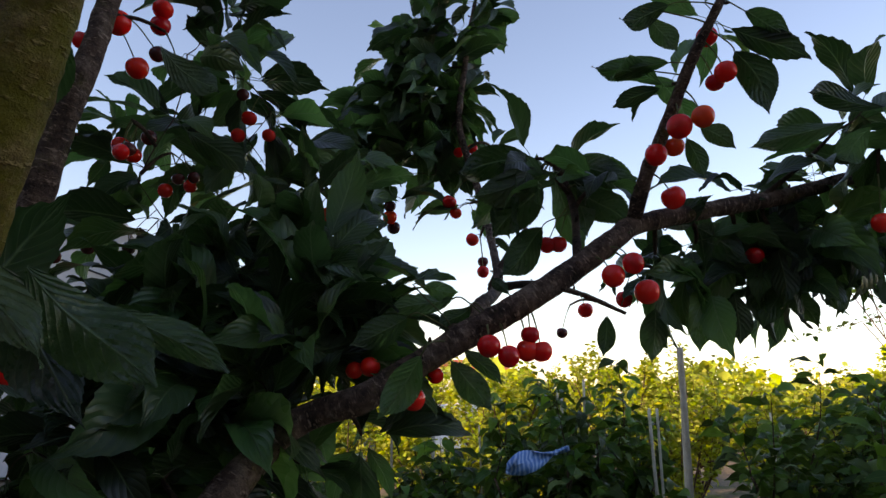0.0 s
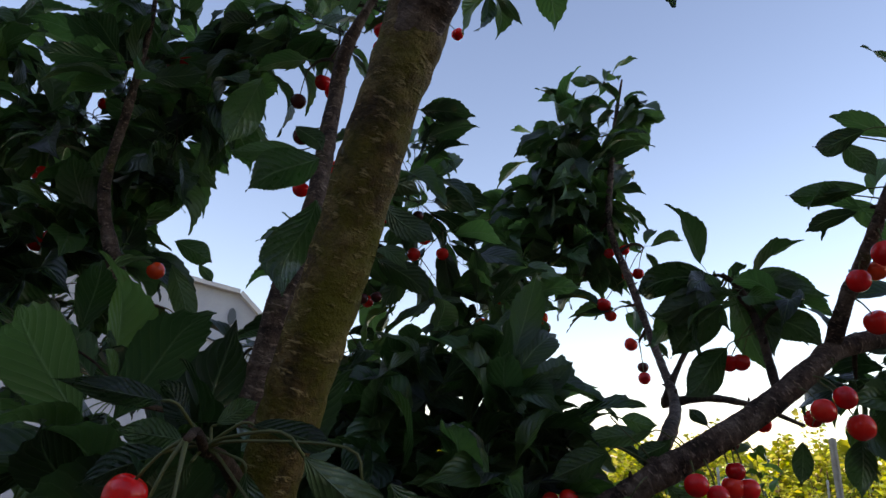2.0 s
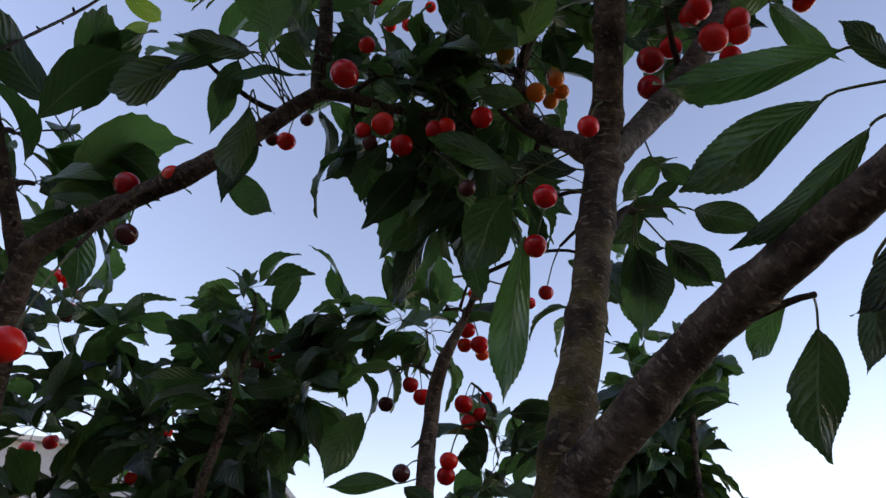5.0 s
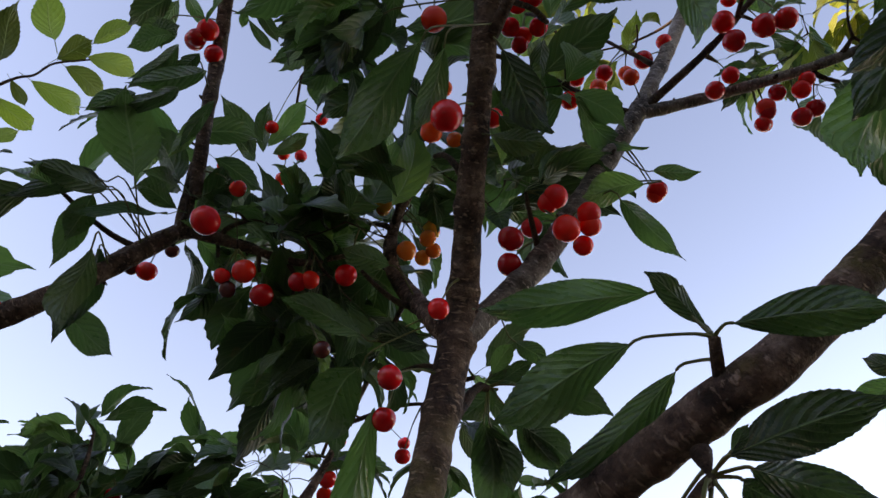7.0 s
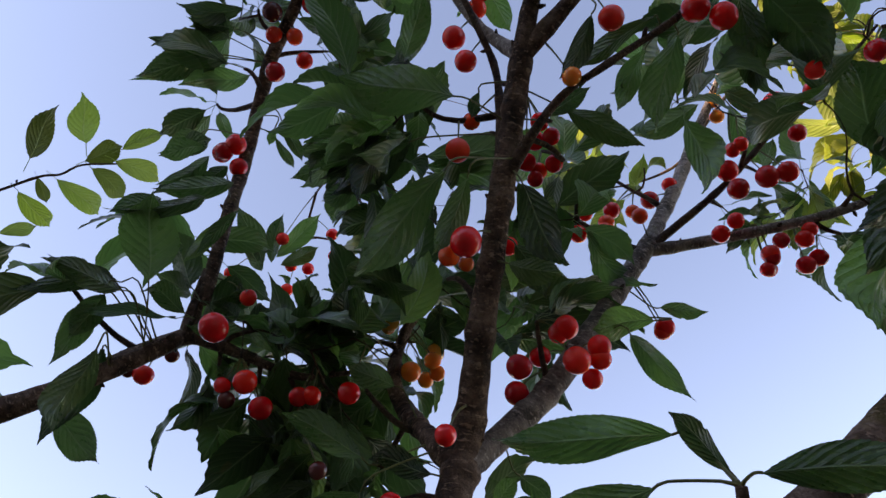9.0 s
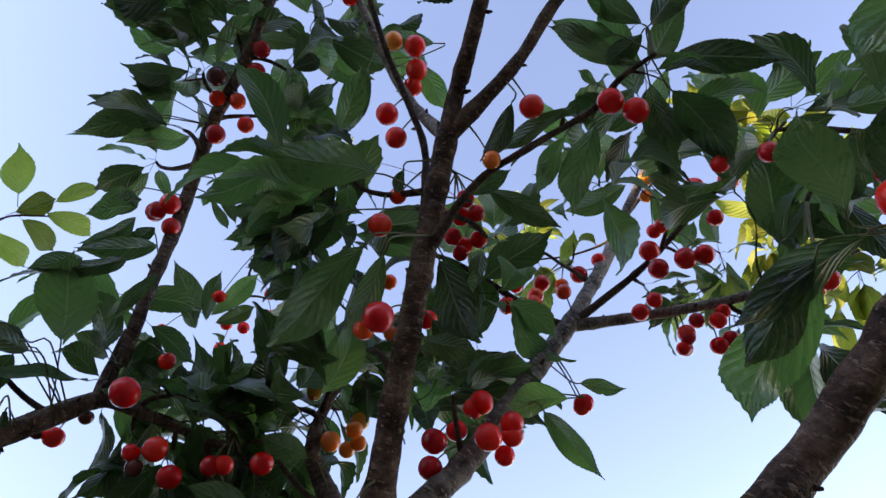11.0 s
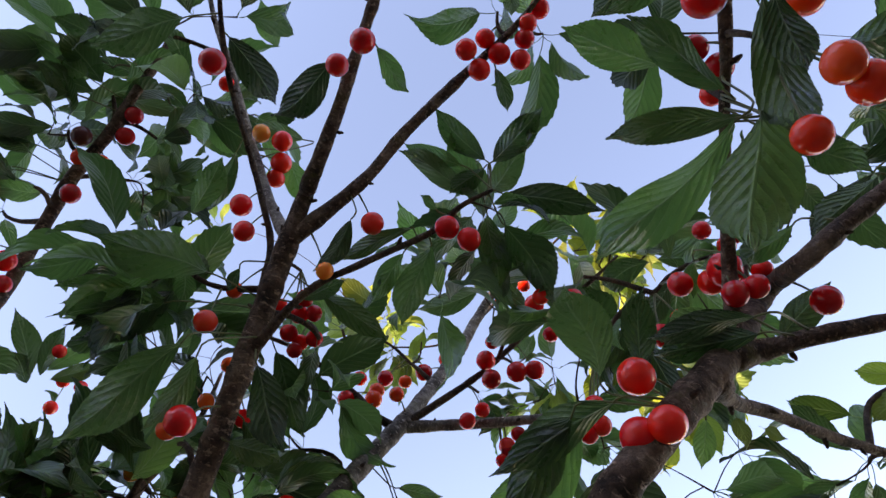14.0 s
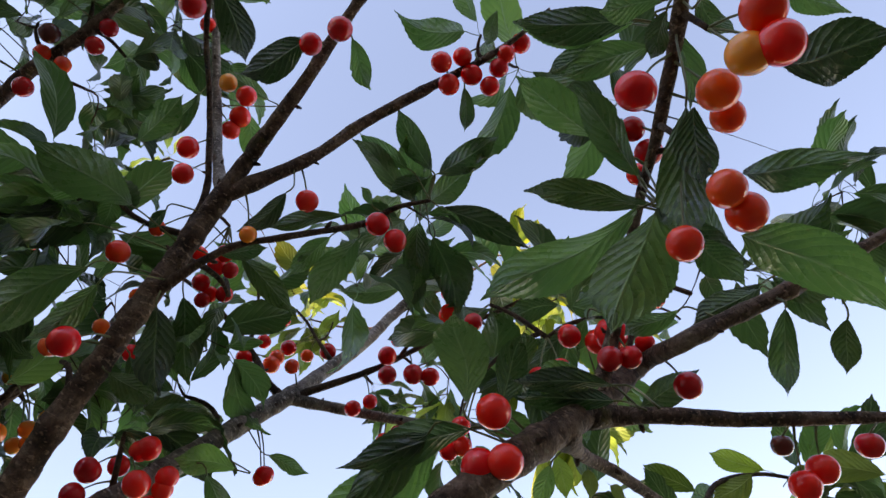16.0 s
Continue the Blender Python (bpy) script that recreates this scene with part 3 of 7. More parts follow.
def white_house():
    """A white house with a broken gable, seen between the branches."""
    house = tagged(new("house"), "white plastered house with broken gable and small oval window", "house", kind="thing")
    house.matrix_world = pose(-7.66, 11.87, 0, 0, 0, 32)
    outline = [(-7.0, 0.0), (3.35, 0.0), (3.35, 2.95), (1.47, 4.72), (-0.6, 5.06), (-4.6, 5.02), (-7.0, 4.6)]
    bm = bmesh.new()
    front = [bm.verts.new((u, 0, z)) for u, z in outline]
    back = [bm.verts.new((u, 7.0, z)) for u, z in outline]
    bm.faces.new(front)
    bm.faces.new(back[::-1])
    n = len(outline)
    for i in range(n):
        j = (i + 1) % n
        bm.faces.new((front[j], front[i], back[i], back[j]))
    bmesh.ops.recalc_face_normals(bm, faces=bm.faces)
    me = bpy.data.meshes.new("wall")
    bm.to_mesh(me)
    bm.free()
    # white wall; its shade is put into this darker blue-grey base colour
    part("wall", me, plain_material("shade_grey_plaster", (0.30, 0.33, 0.38), (0.38, 0.41, 0.46), 2.0, 0.85, 0.25, 0.15, 0.004), house, "white plastered gable wall with shade put into its grey colour")
    for (u0, z0), (u1, z1) in zip(outline[2:-1], outline[3:]):
        d = Vector((u1 - u0, 0, z1 - z0))
        nrm = Vector((d.z, 0, -d.x)).normalized() * -1
        if nrm.z < 0:
            nrm = -nrm
        bm = bmesh.new()
        a, b = Vector((u0, 0, z0)), Vector((u1, 0, z1))
        lo = [a + nrm * 0.004, b + nrm * 0.004, b + nrm * 0.09, a + nrm * 0.09]
        ring0 = [bm.verts.new(p + Vector((0, -0.18, 0))) for p in lo]
        ring1 = [bm.verts.new(p + Vector((0, 7.15, 0))) for p in lo]
        bm.faces.new(ring0)
        bm.faces.new(ring1[::-1])
        for i in range(4):
            j = (i + 1) % 4
            bm.faces.new((ring0[j], ring0[i], ring1[i], ring1[j]))
        bmesh.ops.recalc_face_normals(bm, faces=bm.faces)
        me = bpy.data.meshes.new("roof")
        bm.to_mesh(me)
        bm.free()
        part("roof", me, ROOF, house, "pale grey roof sheet")
    bm = bmesh.new()
    bmesh.ops.create_cone(bm, cap_ends=True, segments=28, radius1=0.13, radius2=0.13, depth=0.06)
    bmesh.ops.scale(bm, vec=(0.62, 1.35, 1), verts=bm.verts)
    me = bpy.data.meshes.new("window")
    bm.to_mesh(me)
    bm.free()
    me.transform(Matrix.Translation((1.38, -0.02, 4.25)) @ Matrix.Rotation(radians(90), 4, "X"))
    part("window", me, GLASS, house, "small dark oval window")
    rail = tube("conduit", spline([(-1.5, -0.03, 4.55, 0.02), (0.4, -0.03, 3.95, 0.02), (2.2, -0.03, 3.38, 0.02)], 0.3), 8, 0.0)
    part("conduit", rail, GLASS, house, "thin dark cable conduit")


white_house()


def stake(x, y, top, r, lean, material, label, square=False):
    """A garden stake pushed into the soil."""
    lx, ly = lean
    pts = [(x - lx * top, y - ly * top, -0.15, r), (x - lx * top * 0.5, y - ly * top * 0.5, top * 0.5, r * 0.98), (x, y, top, r * 0.92)]
    ob = new("stake", tube("stake", spline(pts, 0.05), 4 if square else 9, 0.08, 0.1, int(abs(x) * 97)))
    ob.data.materials.append(material)
    return tagged(ob, label, "stake", "stakes in the garden", "thing")


stake(1.07, 3.03, 1.685, 0.0155, (0.0, 0.0), WOODEN, "thick weathered wooden stake with flat top", True)
stake(1.13, 3.75, 1.40, 0.010, (-0.035, 0.0), BAMBOO, "pale leaning cane stake among saplings")
stake(1.19, 3.80, 1.40, 0.008, (-0.01, 0.0), BAMBOO, "pale thin cane stake among saplings")
stake(0.85, 4.10, 1.56, 0.0085, (0.0, 0.0), BAMBOO, "pale thin cane stake among saplings")
stake(0.74, 4.40, 1.48, 0.007, (-0.02, 0.0), BAMBOO, "pale thin cane stake among saplings")
stake(0.80, 4.60, 1.46, 0.011, (0.0, 0.0), BAMBOO, "pale cane stake among saplings")
stake(-0.29, 3.90, 1.36, 0.0075, (0.0, 0.0), WOODEN, "thin brown wooden stake by the shrubs")
stake(-0.06, 4.30, 1.44, 0.0110, (0.0, 0.0), BAMBOO, "pale cane stake by the shrubs")
stake(0.21, 4.00, 1.30, 0.006, (-0.03, 0.0), BAMBOO, "pale thin cane stake among saplings")
stake(1.75, 5.0, 1.50, 0.008, (0.02, 0.0), BAMBOO, "pale thin cane stake among saplings")
stake(2.2, 4.6, 1.35, 0.007, (-0.02, 0.0), BAMBOO, "pale thin cane stake among saplings")

TINY = [blade("leaf", 120 + i, 1, 4, False, 0.0, 0.27) for i in range(5)]
NARROW = [blade("leaf", 140 + i, 1, 6, False, 0.15, 0.20) for i in range(5)]
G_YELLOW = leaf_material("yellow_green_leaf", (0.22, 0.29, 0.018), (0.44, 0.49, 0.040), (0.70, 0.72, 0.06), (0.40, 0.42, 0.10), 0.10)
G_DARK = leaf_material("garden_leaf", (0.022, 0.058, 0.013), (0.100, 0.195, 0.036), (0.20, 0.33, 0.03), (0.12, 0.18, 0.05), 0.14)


def garden_tree(kind, x, y, height, spread, shoots, leaves, size, material, seed, label, blades, low=0.35, droop=0.35, slim=1.0):
    """A small tree or shrub: stem, limbs, upright shoots and a crown of many leaves along them."""
    rng = random.Random(seed)
    thing = tagged(new(kind), label, "tree" if "tree" in kind else "shrub", "garden trees behind the cherry tree", "thing")
    fork = height * low
    rows = spline([(x, y, -0.1, slim * (0.012 * height + 0.008)), (x + rng.uniform(-.05, .05), y, fork * 0.6, slim * (0.010 * height + 0.006)), (x, y, fork * 1.15, slim * (0.008 * height + 0.004))], 0.06)
    part("trunk", tube("trunk", rows, 8, 0.1, 0.1, seed), BARK, thing)
    poses = []
    limbs = max(3, shoots // 4)
    for i in range(limbs):
        a = 2 * math.pi * i / limbs + rng.uniform(-0.4, 0.4)
        out = spread * rng.uniform(0.55, 1.0)
        end = Vector((x + out * math.cos(a), y + out * math.sin(a), height * rng.uniform(0.55, 0.75)))
        mid = Vector((x + 0.5 * out * math.cos(a), y + 0.5 * out * math.sin(a), fork + 0.35 * (end.z - fork)))
        rows = spline([(x, y, fork, slim * (0.005 * height + 0.003)), (*mid, slim * (0.004 * height + 0.002)), (*end, slim * (0.003 * height + 0.001))], 0.06)
        part("limb", tube("limb", rows, 6, 0.1, 0.1, seed + i), BARK, thing)
        for j in range(max(1, round(shoots / limbs))):
            k = rng.randrange(len(rows) // 4, len(rows))
            start = Vector(rows[k][:3])
            tip = Vector((start.x + rng.uniform(-.35, .35) * spread, start.y + rng.uniform(-.35, .35) * spread, min(height * rng.uniform(0.78, 1.0), start.z + height * rng.uniform(0.10, 0.38))))
            if rng.random() < 0.3:
                tip.z = start.z + rng.uniform(-0.2, 0.1) * height
                tip.x += rng.uniform(-.5, .5) * spread
            sr = spline([(*start, 0.004), (*(0.5 * (start + tip) + Vector((rng.uniform(-.05, .05), rng.uniform(-.05, .05), 0))), 0.003), (*tip, 0.0015)], 0.05)
            part("shoot", tube("shoot", sr, 5, 0.0), TWIG, thing)
            for n in range(leaves):
                r = sr[min(len(sr) - 1, int(len(sr) * (n + rng.random()) / leaves))]
                b = 2.4 * n + rng.uniform(-.5, .5)
                d = Vector((math.cos(b), math.sin(b), rng.uniform(0.0, 0.9) - droop * rng.uniform(0, 2.2))).normalized()
                length = size * rng.uniform(0.6, 1.15)
                base = Vector(r[:3]) + d * 0.2 * length
                poses.append(leaf_pose(base, base + d * length, rng.uniform(-60, 60), rng.uniform(0.8, 1.2)))
    foliage("crown", thing, material, poses, blades, "", "")
    return thing


LAB_Y = "sunlit young fruit tree with dense yellow-green leaves"
LAB_D = "staked sapling with long drooping dark green leaves"
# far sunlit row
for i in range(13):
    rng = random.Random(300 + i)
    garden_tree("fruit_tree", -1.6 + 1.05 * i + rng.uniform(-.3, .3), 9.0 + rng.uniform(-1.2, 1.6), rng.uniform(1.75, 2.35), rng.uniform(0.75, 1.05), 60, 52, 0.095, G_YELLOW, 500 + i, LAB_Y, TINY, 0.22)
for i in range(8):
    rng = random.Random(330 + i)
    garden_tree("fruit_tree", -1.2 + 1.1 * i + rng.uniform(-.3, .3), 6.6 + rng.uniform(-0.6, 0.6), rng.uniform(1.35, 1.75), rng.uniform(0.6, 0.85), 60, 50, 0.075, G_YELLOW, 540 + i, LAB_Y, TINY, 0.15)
# staked saplings
for i, (gx, gy, gh, gs) in enumerate(((0.55, 3.6, 1.55, 0.34), (0.98, 4.2, 1.78, 0.42), (0.10, 3.9, 1.30, 0.34), (-0.35, 3.6, 1.28, 0.40), (0.70, 2.9, 1.18, 0.34), (0.25, 2.9, 1.10, 0.32), (-0.9, 3.8, 1.45, 0.5), (-1.6, 4.2, 1.5, 0.5))):
    garden_tree("sapling", gx, gy, gh, gs, 34, 26, 0.13, G_DARK, 600 + i, LAB_D, NARROW, 0.3, 0.7)
# broad shrub at the side
for i, (gx, gy, gh, gs) in enumerate(((1.75, 3.0, 1.62, 0.55), (2.3, 3.3, 1.70, 0.6), (1.6, 2.5, 1.28, 0.4))):
    garden_tree("shrub", gx, gy, gh, gs, 48, 30, 0.12, G_DARK, 640 + i, "broad garden shrub with dark green leaves", NARROW, 0.25, 0.4)
# taller sparse tree whose outer twigs reach over
garden_tree("pear_tree", 3.75, 4.4, 3.4, 1.35, 44, 26, 0.07, G_DARK, 660, "slender tree with sparse small leaves and thin twigs", TINY, 0.3, 0.5, 0.35)


def far_woods():
    """A belt of distant trees and scrub that closes the horizon."""
    rng = random.Random(77)
    poses = []
    for i in range(5200):
        a = rng.uniform(-1.5, 1.5)
        r = rng.uniform(24, 42)
        top = 1.9 + 1.5 * noise.noise(Vector((a * 9, 0, 0))) + 0.8 * noise.noise(Vector((a * 31, 4, 0)))
        z = max(0.1, top * rng.random() ** 0.6)
        c = Vector((r * math.sin(a), r * math.cos(a), z))
        d = Vector((rng.uniform(-1, 1), rng.uniform(-1, 1), rng.uniform(-.3, .9))).normalized()
        poses.append(leaf_pose(c, c + d * rng.uniform(0.3, 0.75), rng.uniform(-90, 90), 1.6))
    holder = tagged(new("far_woods"), "distant belt of sunlit green trees on the horizon", "trees", kind="stuff")
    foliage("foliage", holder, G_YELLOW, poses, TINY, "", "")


far_woods()


def greenhouse():
    """A low pale tunnel greenhouse behind the rows."""
    verts, faces = [], []
    for i in range(2):
        for k in range(17):
            a = math.pi * k / 16
            verts.append((-0.2 + 1.5 * i * 2, 17.0 + 1.1 * math.cos(a), 1.15 * math.sin(a)))
    faces = [(k, k + 1, 18 + k, 17 + k) for k in range(16)] + [tuple(range(17)), tuple(range(33, 16, -1))]
    ob = new("greenhouse", mesh_from("greenhouse", verts, faces, False))
    ob.data.materials.append(plain_material("greenhouse_film", (0.70, 0.66, 0.58), (0.80, 0.77, 0.70), 3.0, 0.4, 0.4, 0.1))
    tagged(ob, "low pale plastic tunnel greenhouse behind the saplings", "greenhouse", kind="thing")


greenhouse()


def far_house():
    house = tagged(new("house"), "distant small house with red tiled roof", "house", kind="thing")
    part("wall", block("wall", (5, 4, 2.4), (1.6, 45, 1.2)), PLASTER, house)
    v = [(-1.2, 42.8, 2.4), (4.4, 42.8, 2.4), (4.4, 47.2, 2.4), (-1.2, 47.2, 2.4), (-1.0, 45, 3.5), (4.2, 45, 3.5)]
    me = mesh_from("roof", v, [(0, 1, 5, 4), (2, 3, 4, 5), (1, 2, 5), (3, 0, 4), (3, 2, 1, 0)], False)
    part("roof", me, plain_material("red_tiles", (0.30, 0.07, 0.04), (0.42, 0.12, 0.07), 8.0), house, "red tiled roof")


far_house()


def blue_bag():
    """A crumpled blue striped plastic strip tied to a sapling."""
    m = Nodes("blue_plastic")
    wave = m.add("TexWave", i_Scale=16.0, i_Distortion=7.0)
    m.link(m.coords(), wave.inputs[0])
    m.colour(m.ramp(wave.outputs["Fac"], (0.35, (0.06, 0.20, 0.48)), (0.85, (0.30, 0.46, 0.68))))
    m.gloss(0.35, 0.5)
    verts, faces = [], []
    for i in range(11):
        for j in range(7):
            u, v = i / 10, j / 6
            w = 0.16 * math.sin(math.pi * min(1, u * 1.2 + 0.08)) * (1 - 0.75 * u)
            verts.append((0.30 + 0.30 * u, 3.30 + 0.02 * math.sin(9 * u + 5 * v), 1.13 + 0.10 * u + (v - 0.5) * w + 0.012 * math.sin(14 * v + 7 * u)))
    faces = [(i * 7 + j, i * 7 + j + 1, i * 7 + j + 8, i * 7 + j + 7) for i in range(10) for j in range(6)]
    ob = new("plastic_bag", mesh_from("plastic_bag", verts, faces))
    ob.modifiers.new("thickness", "SOLIDIFY").thickness = 0.002
    ob.data.materials.append(m.mat)
    tagged(ob, "crumpled blue striped plastic bag caught on a sapling", "bag", kind="thing")


blue_bag()


def tarp():
    """A pale grey cover over a low heap between the shrubs."""
    verts, n = [], 15
    for i in range(n):
        for j in range(n):
            u, v = i / (n - 1) * 2 - 1, j / (n - 1) * 2 - 1
            h = max(0.0, 1 - u * u) ** 0.5 * max(0.0, 1 - v * v) ** 0.5
            verts.append((1.06 + 0.17 * u, 1.72 + 0.25 * v, 1.16 * h ** 0.4 + 0.012 * noise.noise(Vector((6 * u, 6 * v, 3)))))
    faces = [(i * n + j, i * n + j + 1, (i + 1) * n + j + 1, (i + 1) * n + j) for i in range(n - 1) for j in range(n - 1)]
    ob = new("covered_heap", mesh_from("covered_heap", verts, faces))
    ob.data.materials.append(plain_material("grey_cover", (0.20, 0.26, 0.26), (0.32, 0.38, 0.37), 12.0, 0.5, 0.4, 0.3))
    tagged(ob, "grey-green plastic cover over a garden heap", "cover", kind="thing")


tarp()

# ---- the cherry tree: wood ----
tree = tagged(new('cherry_tree'), 'cherry tree with mossy trunk, brown limbs and serrated green leaves', 'tree', kind='thing')
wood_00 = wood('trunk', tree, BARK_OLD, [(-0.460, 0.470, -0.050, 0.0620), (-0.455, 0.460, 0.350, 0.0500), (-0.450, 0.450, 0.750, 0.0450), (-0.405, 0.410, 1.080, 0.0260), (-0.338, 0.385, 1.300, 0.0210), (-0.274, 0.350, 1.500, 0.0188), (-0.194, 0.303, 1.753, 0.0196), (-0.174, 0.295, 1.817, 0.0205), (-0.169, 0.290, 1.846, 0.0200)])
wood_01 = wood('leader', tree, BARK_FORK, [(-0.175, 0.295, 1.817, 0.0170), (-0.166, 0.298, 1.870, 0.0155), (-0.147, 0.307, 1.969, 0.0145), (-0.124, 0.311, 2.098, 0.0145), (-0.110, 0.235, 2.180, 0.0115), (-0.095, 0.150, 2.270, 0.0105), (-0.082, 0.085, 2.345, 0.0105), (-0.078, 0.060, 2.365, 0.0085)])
wood_02 = wood('limb', tree, BARK, [(-0.185, 0.300, 1.785, 0.0160), (-0.163, 0.282, 1.824, 0.0160), (-0.128, 0.253, 1.854, 0.0138), (-0.085, 0.220, 1.889, 0.0125), (-0.006, 0.135, 1.925, 0.0108), (0.029, 0.111, 1.942, 0.0108), (0.109, 0.082, 2.007, 0.0110), (0.155, 0.008, 2.050, 0.0114), (0.205, -0.015, 2.100, 0.0119), (0.238, -0.025, 2.135, 0.0116), (0.252, -0.027, 2.150, 0.0086)])
wood_03 = wood('limb', tree, BARK, [(-0.440, 0.455, 0.800, 0.0360), (-0.360, 0.500, 1.050, 0.0320), (-0.270, 0.560, 1.280, 0.0270), (-0.169, 0.681, 1.449, 0.0145), (-0.082, 0.687, 1.492, 0.0148), (-0.026, 0.700, 1.526, 0.0147), (0.027, 0.703, 1.558, 0.0143), (0.108, 0.714, 1.605, 0.0135), (0.191, 0.742, 1.665, 0.0129), (0.233, 0.767, 1.693, 0.0121), (0.329, 0.802, 1.720, 0.0113), (0.461, 0.846, 1.753, 0.0105), (0.576, 0.879, 1.788, 0.0086), (0.639, 0.913, 1.773, 0.0065), (0.706, 0.938, 1.751, 0.0041)])
wood_04 = wood('branch', tree, BARK, [(0.224, 0.768, 1.688, 0.0094), (0.234, 0.731, 1.742, 0.0085), (0.246, 0.708, 1.778, 0.0077), (0.259, 0.690, 1.815, 0.0069), (0.278, 0.669, 1.865, 0.0059), (0.301, 0.648, 1.914, 0.0046), (0.322, 0.638, 1.962, 0.0034), (0.341, 0.628, 2.010, 0.0021)])
wood_05 = wood('branch', tree, BARK, [(0.010, 0.708, 1.559, 0.0090), (0.045, 0.797, 1.600, 0.0088), (0.079, 0.940, 1.649, 0.0073), (0.080, 1.091, 1.752, 0.0062), (0.061, 1.186, 1.883, 0.0069), (0.032, 1.221, 2.009, 0.0066), (0.048, 1.267, 2.178, 0.0059), (0.065, 1.283, 2.293, 0.0042), (0.081, 1.286, 2.376, 0.0024)])
wood_06 = wood('twig', tree, TWIG, [(0.069, 0.975, 1.647, 0.0067), (0.140, 1.001, 1.658, 0.0055), (0.222, 1.064, 1.652, 0.0045), (0.311, 1.133, 1.629, 0.0033)])
wood_07 = wood('twig', tree, TWIG, [(0.071, 0.974, 1.651, 0.0058), (0.105, 1.002, 1.714, 0.0039), (0.132, 1.025, 1.752, 0.0027)])
wood_08 = wood('twig', tree, TWIG, [(0.153, 0.741, 1.645, 0.0051), (0.169, 0.830, 1.730, 0.0051), (0.156, 0.849, 1.786, 0.0042), (0.135, 0.845, 1.804, 0.0034)])
wood_09 = wood('limb', tree, BARK, [(-0.450, 0.470, 0.850, 0.0340), (-0.470, 0.540, 1.150, 0.0290), (-0.411, 0.598, 1.518, 0.0174), (-0.391, 0.594, 1.596, 0.0163), (-0.367, 0.587, 1.710, 0.0135), (-0.343, 0.593, 1.820, 0.0118), (-0.349, 0.642, 1.961, 0.0099), (-0.336, 0.635, 2.042, 0.0088), (-0.300, 0.627, 2.118, 0.0049), (-0.256, 0.592, 2.198, 0.0034), (-0.230, 0.572, 2.244, 0.0019)])
wood_10 = wood('limb', tree, BARK, [(-0.460, 0.450, 0.800, 0.0340), (-0.580, 0.520, 1.150, 0.0290), (-0.478, 0.731, 1.539, 0.0166), (-0.520, 0.726, 1.589, 0.0160), (-0.570, 0.712, 1.658, 0.0153), (-0.613, 0.696, 1.735, 0.0136), (-0.635, 0.681, 1.793, 0.0101), (-0.661, 0.674, 1.884, 0.0075), (-0.638, 0.659, 1.992, 0.0057), (-0.612, 0.639, 2.112, 0.0035), (-0.609, 0.628, 2.170, 0.0020)])
wood_11 = wood('limb', tree, BARK, [(-0.460, 0.440, 0.750, 0.0360), (-0.580, 0.360, 1.200, 0.0300), (-0.781, 0.438, 1.779, 0.0180), (-0.741, 0.400, 1.864, 0.0163), (-0.711, 0.360, 1.948, 0.0146), (-0.679, 0.317, 2.038, 0.0124), (-0.652, 0.308, 2.066, 0.0112), (-0.584, 0.307, 2.098, 0.0107), (-0.504, 0.299, 2.124, 0.0099), (-0.450, 0.316, 2.184, 0.0093), (-0.420, 0.338, 2.242, 0.0086), (-0.479, 0.347, 2.209, 0.0101), (-0.420, 0.347, 2.253, 0.0092), (-0.389, 0.352, 2.253, 0.0073), (-0.348, 0.381, 2.256, 0.0050), (-0.297, 0.388, 2.242, 0.0040), (-0.247, 0.389, 2.250, 0.0028)])
wood_12 = wood('branch', tree, BARK, [(-0.679, 0.319, 2.035, 0.0095), (-0.690, 0.279, 2.101, 0.0084), (-0.698, 0.243, 2.159, 0.0067), (-0.701, 0.207, 2.223, 0.0051), (-0.698, 0.174, 2.282, 0.0034)])
wood_13 = wood('branch', tree, BARK, [(-0.417, 0.348, 2.252, 0.0080), (-0.410, 0.320, 2.329, 0.0070), (-0.406, 0.330, 2.294, 0.0077), (-0.398, 0.286, 2.376, 0.0076), (-0.403, 0.266, 2.493, 0.0085), (-0.387, 0.188, 2.598, 0.0090), (-0.357, 0.132, 2.642, 0.0079), (-0.332, 0.073, 2.676, 0.0064), (-0.317, 0.035, 2.718, 0.0051), (-0.312, -0.011, 2.755, 0.0031)])
wood_14 = wood('branch', tree, BARK, [(-0.085, 0.092, 2.335, 0.0100), (-0.073, 0.033, 2.380, 0.0073), (-0.071, 0.020, 2.368, 0.0080), (-0.057, -0.053, 2.385, 0.0065), (-0.052, -0.092, 2.404, 0.0060), (-0.044, -0.146, 2.431, 0.0049), (-0.039, -0.190, 2.452, 0.0039), (-0.035, -0.233, 2.474, 0.0026)])
wood_15 = wood('branch', tree, BARK, [(-0.080, 0.075, 2.350, 0.0085), (-0.023, 0.015, 2.385, 0.0063), (0.011, -0.032, 2.426, 0.0060), (0.059, -0.091, 2.465, 0.0052), (0.089, -0.133, 2.473, 0.0037), (0.115, -0.175, 2.491, 0.0026), (0.130, -0.211, 2.506, 0.0017)])
wood_16 = wood('branch', tree, BARK_GREY, [(-0.080, 0.077, 2.350, 0.0075), (-0.113, 0.088, 2.445, 0.0055), (-0.144, 0.081, 2.528, 0.0057), (-0.176, 0.041, 2.577, 0.0051), (-0.208, -0.001, 2.627, 0.0046), (-0.241, -0.040, 2.675, 0.0036), (-0.264, -0.080, 2.712, 0.0022)])
